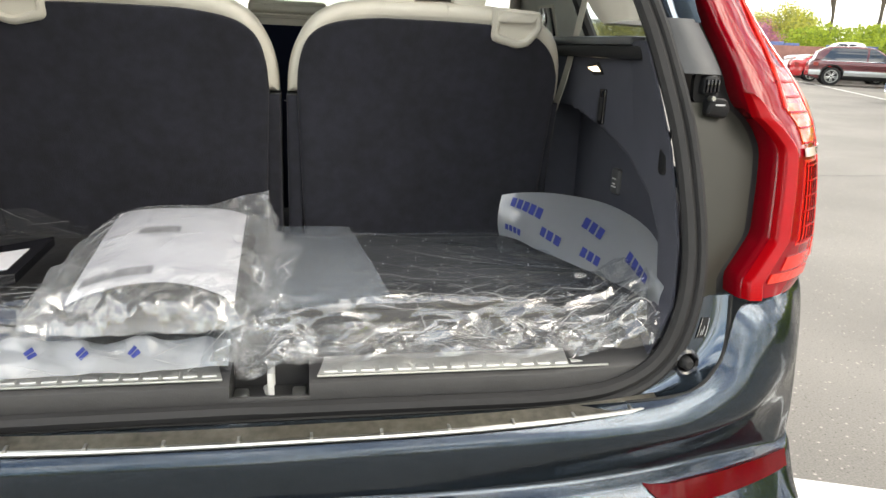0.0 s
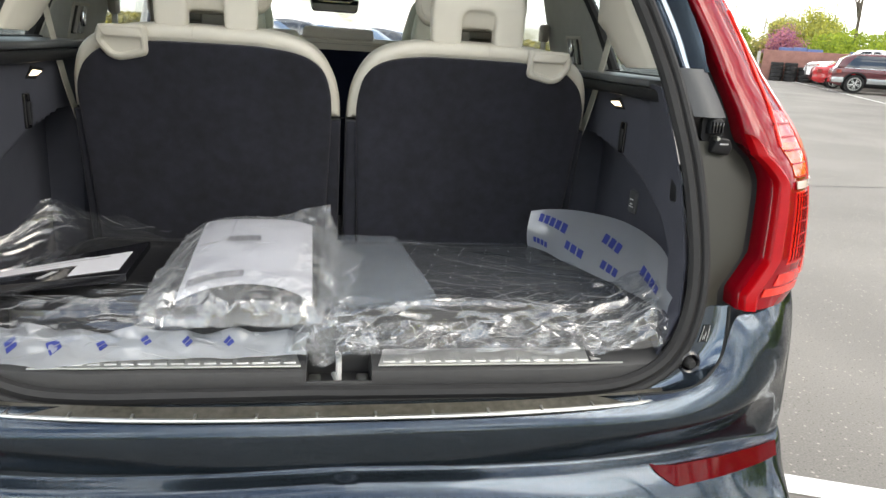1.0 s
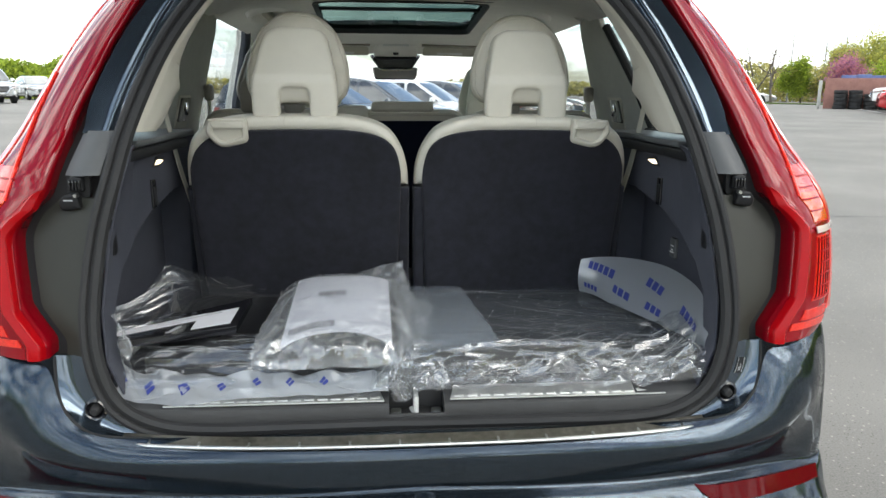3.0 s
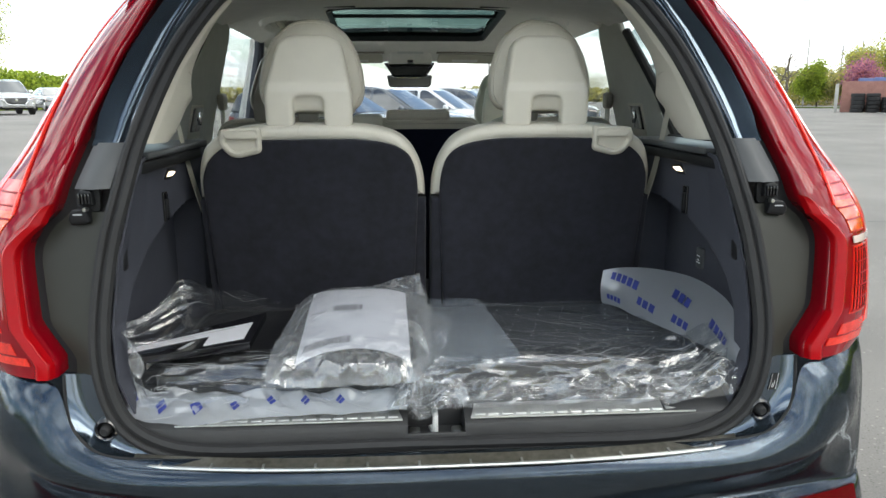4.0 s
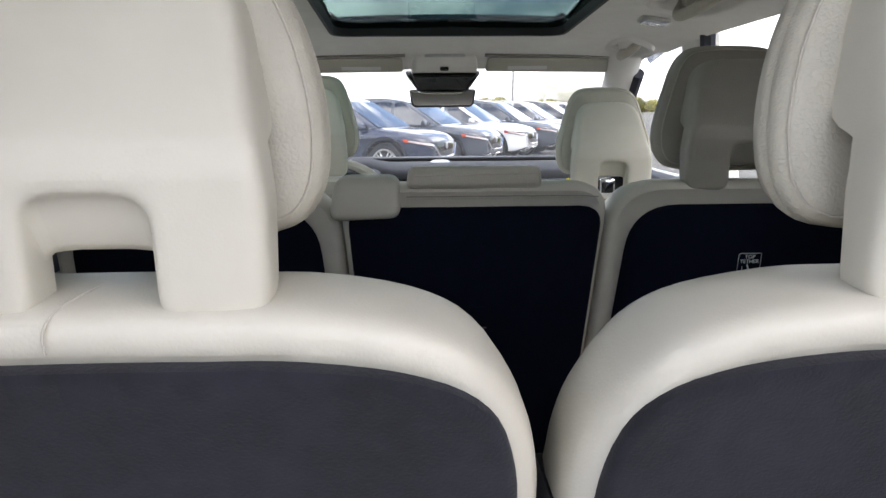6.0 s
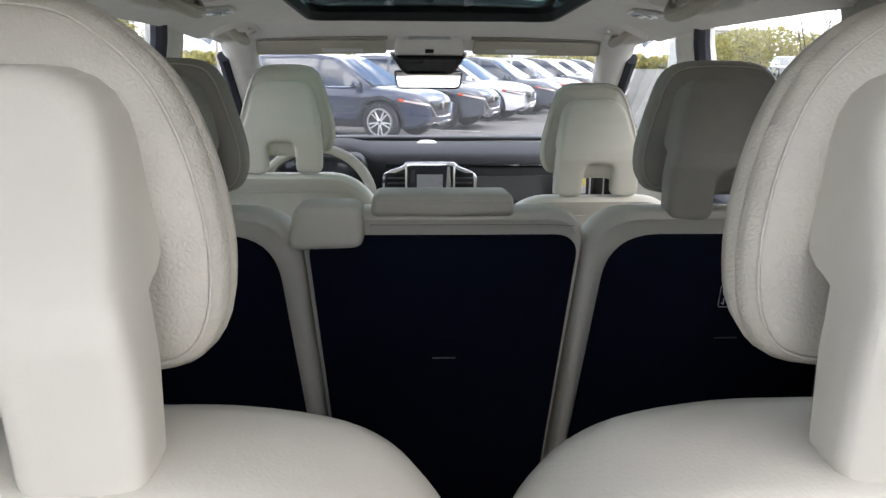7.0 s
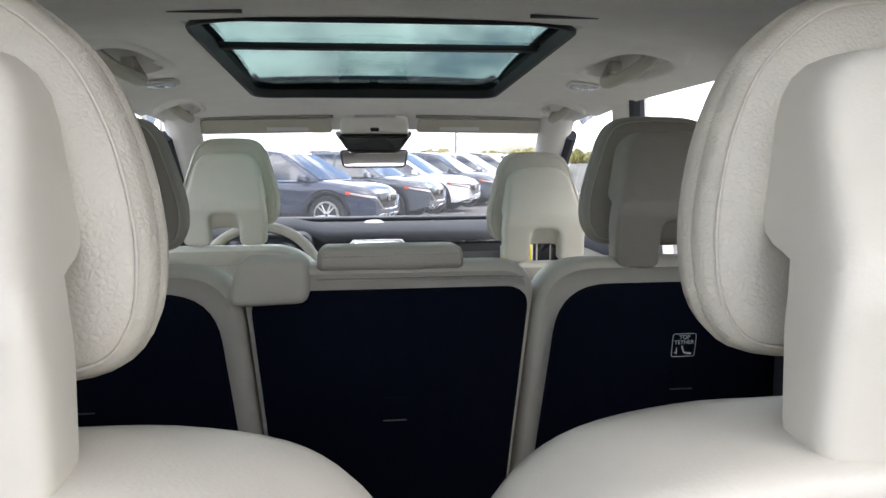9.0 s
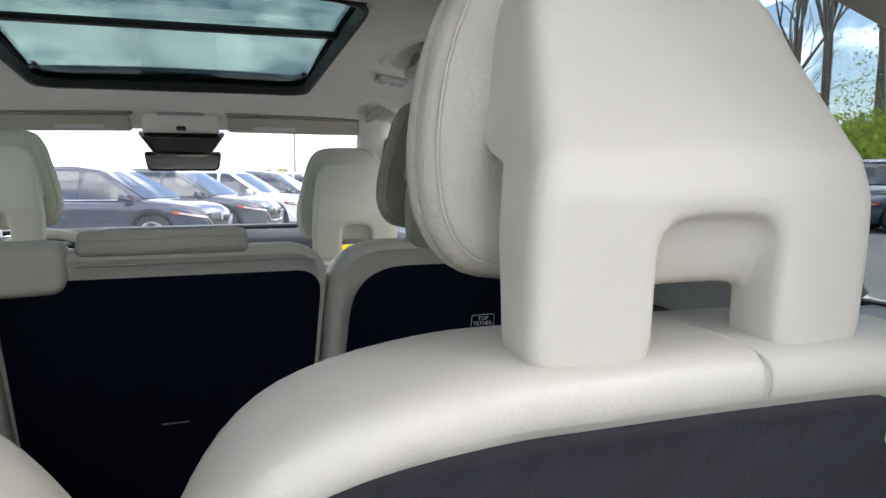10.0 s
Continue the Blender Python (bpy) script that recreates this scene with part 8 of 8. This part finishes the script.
random.seed(2)
tree(41, 67.5, 5.4, 1.1, LEAF, 11000, 11, "bright green young tree with a round crown", 0.085, low=0.2, full=0.11)
tree(36, 64, 8.5, 0.7, LEAF_BUD, 500, 12, "almost bare tree just budding", 0.035)
tree(33, 62, 8.0, 0.8, LEAF_BUD, 500, 13, "bare tree with thin branches", 0.035)
tree(43.2, 66, 5.4, 1.1, LEAF_OLIVE, 12000, 14, "olive tree in early leaf", 0.085, full=0.12)
tree(45.4, 67, 6.2, 1.1, LEAF_PALE, 14000, 15, "pale yellow-green tree in early leaf", 0.085, full=0.13)
tree(47.6, 66, 7.4, 1.1, LEAF_PALE, 16000, 16, "tall pale green tree behind the wall", 0.09, full=0.13)
tree(50.0, 67, 7.0, 1.1, LEAF, 16000, 17, "tall leafy tree behind the wall", 0.09, full=0.13)
tree(33.5, 49, 4.2, 1.5, LEAF_PINK, 7000, 18, "small tree in pink blossom behind the wall", 0.06, low=0.2, full=0.13)
for i, (x, y) in enumerate(((45.5, 57.5), (49.5, 56.5), (52.5, 54.0))):
    tree(x, y, 17 - i, 0.5, LEAF_OLIVE, 500, 70 + i, "tall slim tree with few leaves behind the wall", 0.06, trunk_r=0.2, low=0.5, lead=0.9)
tree(54, 53, 8.0, 1.1, LEAF, 16000, 19, "leafy tree on the bank", 0.09, full=0.12)
ROW, OUT = Vector((0.48, 0.88, 0)), Vector((0.88, -0.48, 0))
for i, (s0, off, h, r) in enumerate(((-33, 5.0, 19, 0.26), (-29, 4.0, 21, 0.22), (-25, 5.5, 20, 0.30), (-22, 4.2, 18, 0.20), (-18.5, 5.0, 22, 0.26), (-15, 4.0, 20, 0.22), (-12, 5.2, 19, 0.28), (-8, 4.5, 19, 0.24), (-2, 3.5, 21, 0.30), (3.5, 5.0, 22, 0.20), (6.5, 3.0, 20, 0.24), (8.5, 4.2, 23, 0.16), (10, 6.0, 20, 0.22), (15, 4.0, 20, 0.22), (20, 5.5, 22, 0.30), (24, 3.8, 19, 0.18), (27.5, 5.0, 22, 0.34), (32, 4.0, 20, 0.20), (37, 6.0, 20, 0.24))):
    p = Vector((26, 19.3, 0)) + ROW * s0 + OUT * off
    tree(p.x, p.y, h * 1.5, 0.5, LEAF_OLIVE, 900, 23 + i, "tall slim tree with few leaves on the bank", 0.07, trunk_r=r, low=0.5, lead=0.95)
a, b = Vector((26, 19.3, 0)) - ROW * 26, Vector((26, 19.3, 0)) + ROW * 27
woods("hedge", (a.x, a.y), (b.x, b.y), 7.0, 5.1, 76000, LEAF, 3, "bright green overgrown hedge along the car park", 0.115)
c = OUT * 5.0
woods("saplings", (a.x + c.x, a.y + c.y), (b.x + c.x, b.y + c.y), 4.0, 15.0, 9000, LEAF_OLIVE, 31, "thin olive undergrowth between the tall trunks", 0.075)
woods("hedge", (35.5, 49), (64, 47), 7.0, 5.4, 30000, LEAF, 24, "bright green bushes behind the wall", 0.11)
woods("far_woods", (70, 62), (150, 130), 20, 11, 9000, LEAF, 4, "leafy woods beyond the wall", 0.6)
woods("far_woods", (36, 92), (66, 80), 12, 7.6, 26000, LEAF_OLIVE, 5, "olive woods in the distance", 0.15, power=0.8)
woods("far_woods", (60, 170), (-30, 200), 16, 5, 12000, LEAF_OLIVE, 6, "hazy line of trees on the horizon", 0.5)
woods("far_woods", (-30, 200), (-150, 160), 16, 6, 12000, LEAF_OLIVE, 7, "hazy line of trees on the horizon", 0.6)
woods("hedge", (-30, 76), (-38, 70), 6, 6.4, 12000, LEAF, 8, "round bright green bushes across the lot", 0.16)
tree(-25.2, 44.0, 9.0, 0.8, LEAF_PALE, 4200, 21, "pale budding tree across the lot", 0.045)
tree(-29, 78, 9, 0.7, LEAF_OLIVE, 1500, 22, "slim tree behind the bushes", 0.14)
tree(-27, 32, 8, 0.9, LEAF_OLIVE, 2600, 23, "pale budding tree at the edge of the lot", 0.06)
woods("far_woods", (-150, 150), (-140, -20), 18, 10, 9000, LEAF_OLIVE, 9, "trees along the side of the lot", 0.7)
woods("far_woods", (-120, -46), (110, -52), 14, 7, 14000, LEAF_OLIVE, 10, "trees behind the lot", 0.5)
woods("far_woods", (110, -46), (60, 2), 16, 8, 8000, LEAF, 12, "trees behind the lot", 0.5)
for i, x in enumerate((-22, -9, 4, 15, 27)):
    tree(x, -30 - 3 * (i % 2), 16, 0.9, LEAF_OLIVE, 700, 50 + i, "tall half-bare tree behind the car park", 0.14)
for i, (x, y) in enumerate(((24, -22), (31, -12), (21, -33), (35, -24), (12, -36))):
    tree(x, y, 19, 0.7, LEAF_OLIVE, 500, 60 + i, "tall half-bare tree behind the car park", 0.14)
single("grass_verge", sheet(lambda u, v: Vector((28 + 22 * u, 56 + 7 * v - 3 * u, lie(28 + 22 * u, 56 + 7 * v - 3 * u) + 0.05 + 0.03 * math.sin(9 * u))), 20, 8, -0.06), GRASS, (38, 58, 0.3), "strip of spring grass beyond the car park", "grass", kind="stuff")


def bank_at(u, v):
    p = Vector((26, 19.3, 0)) + ROW * (-26 + 53 * u) + OUT * (-3.6 + 9 * v)
    p.z = lie(p.x, p.y) + 0.02 + 0.7 * math.sin(math.pi * 0.5 * v)
    return p


bank = single("grass_bank", sheet(bank_at, 30, 10, -0.08), GRASS, (28, 20, 0.6), "grassy bank under the hedge", "grass", kind="stuff")
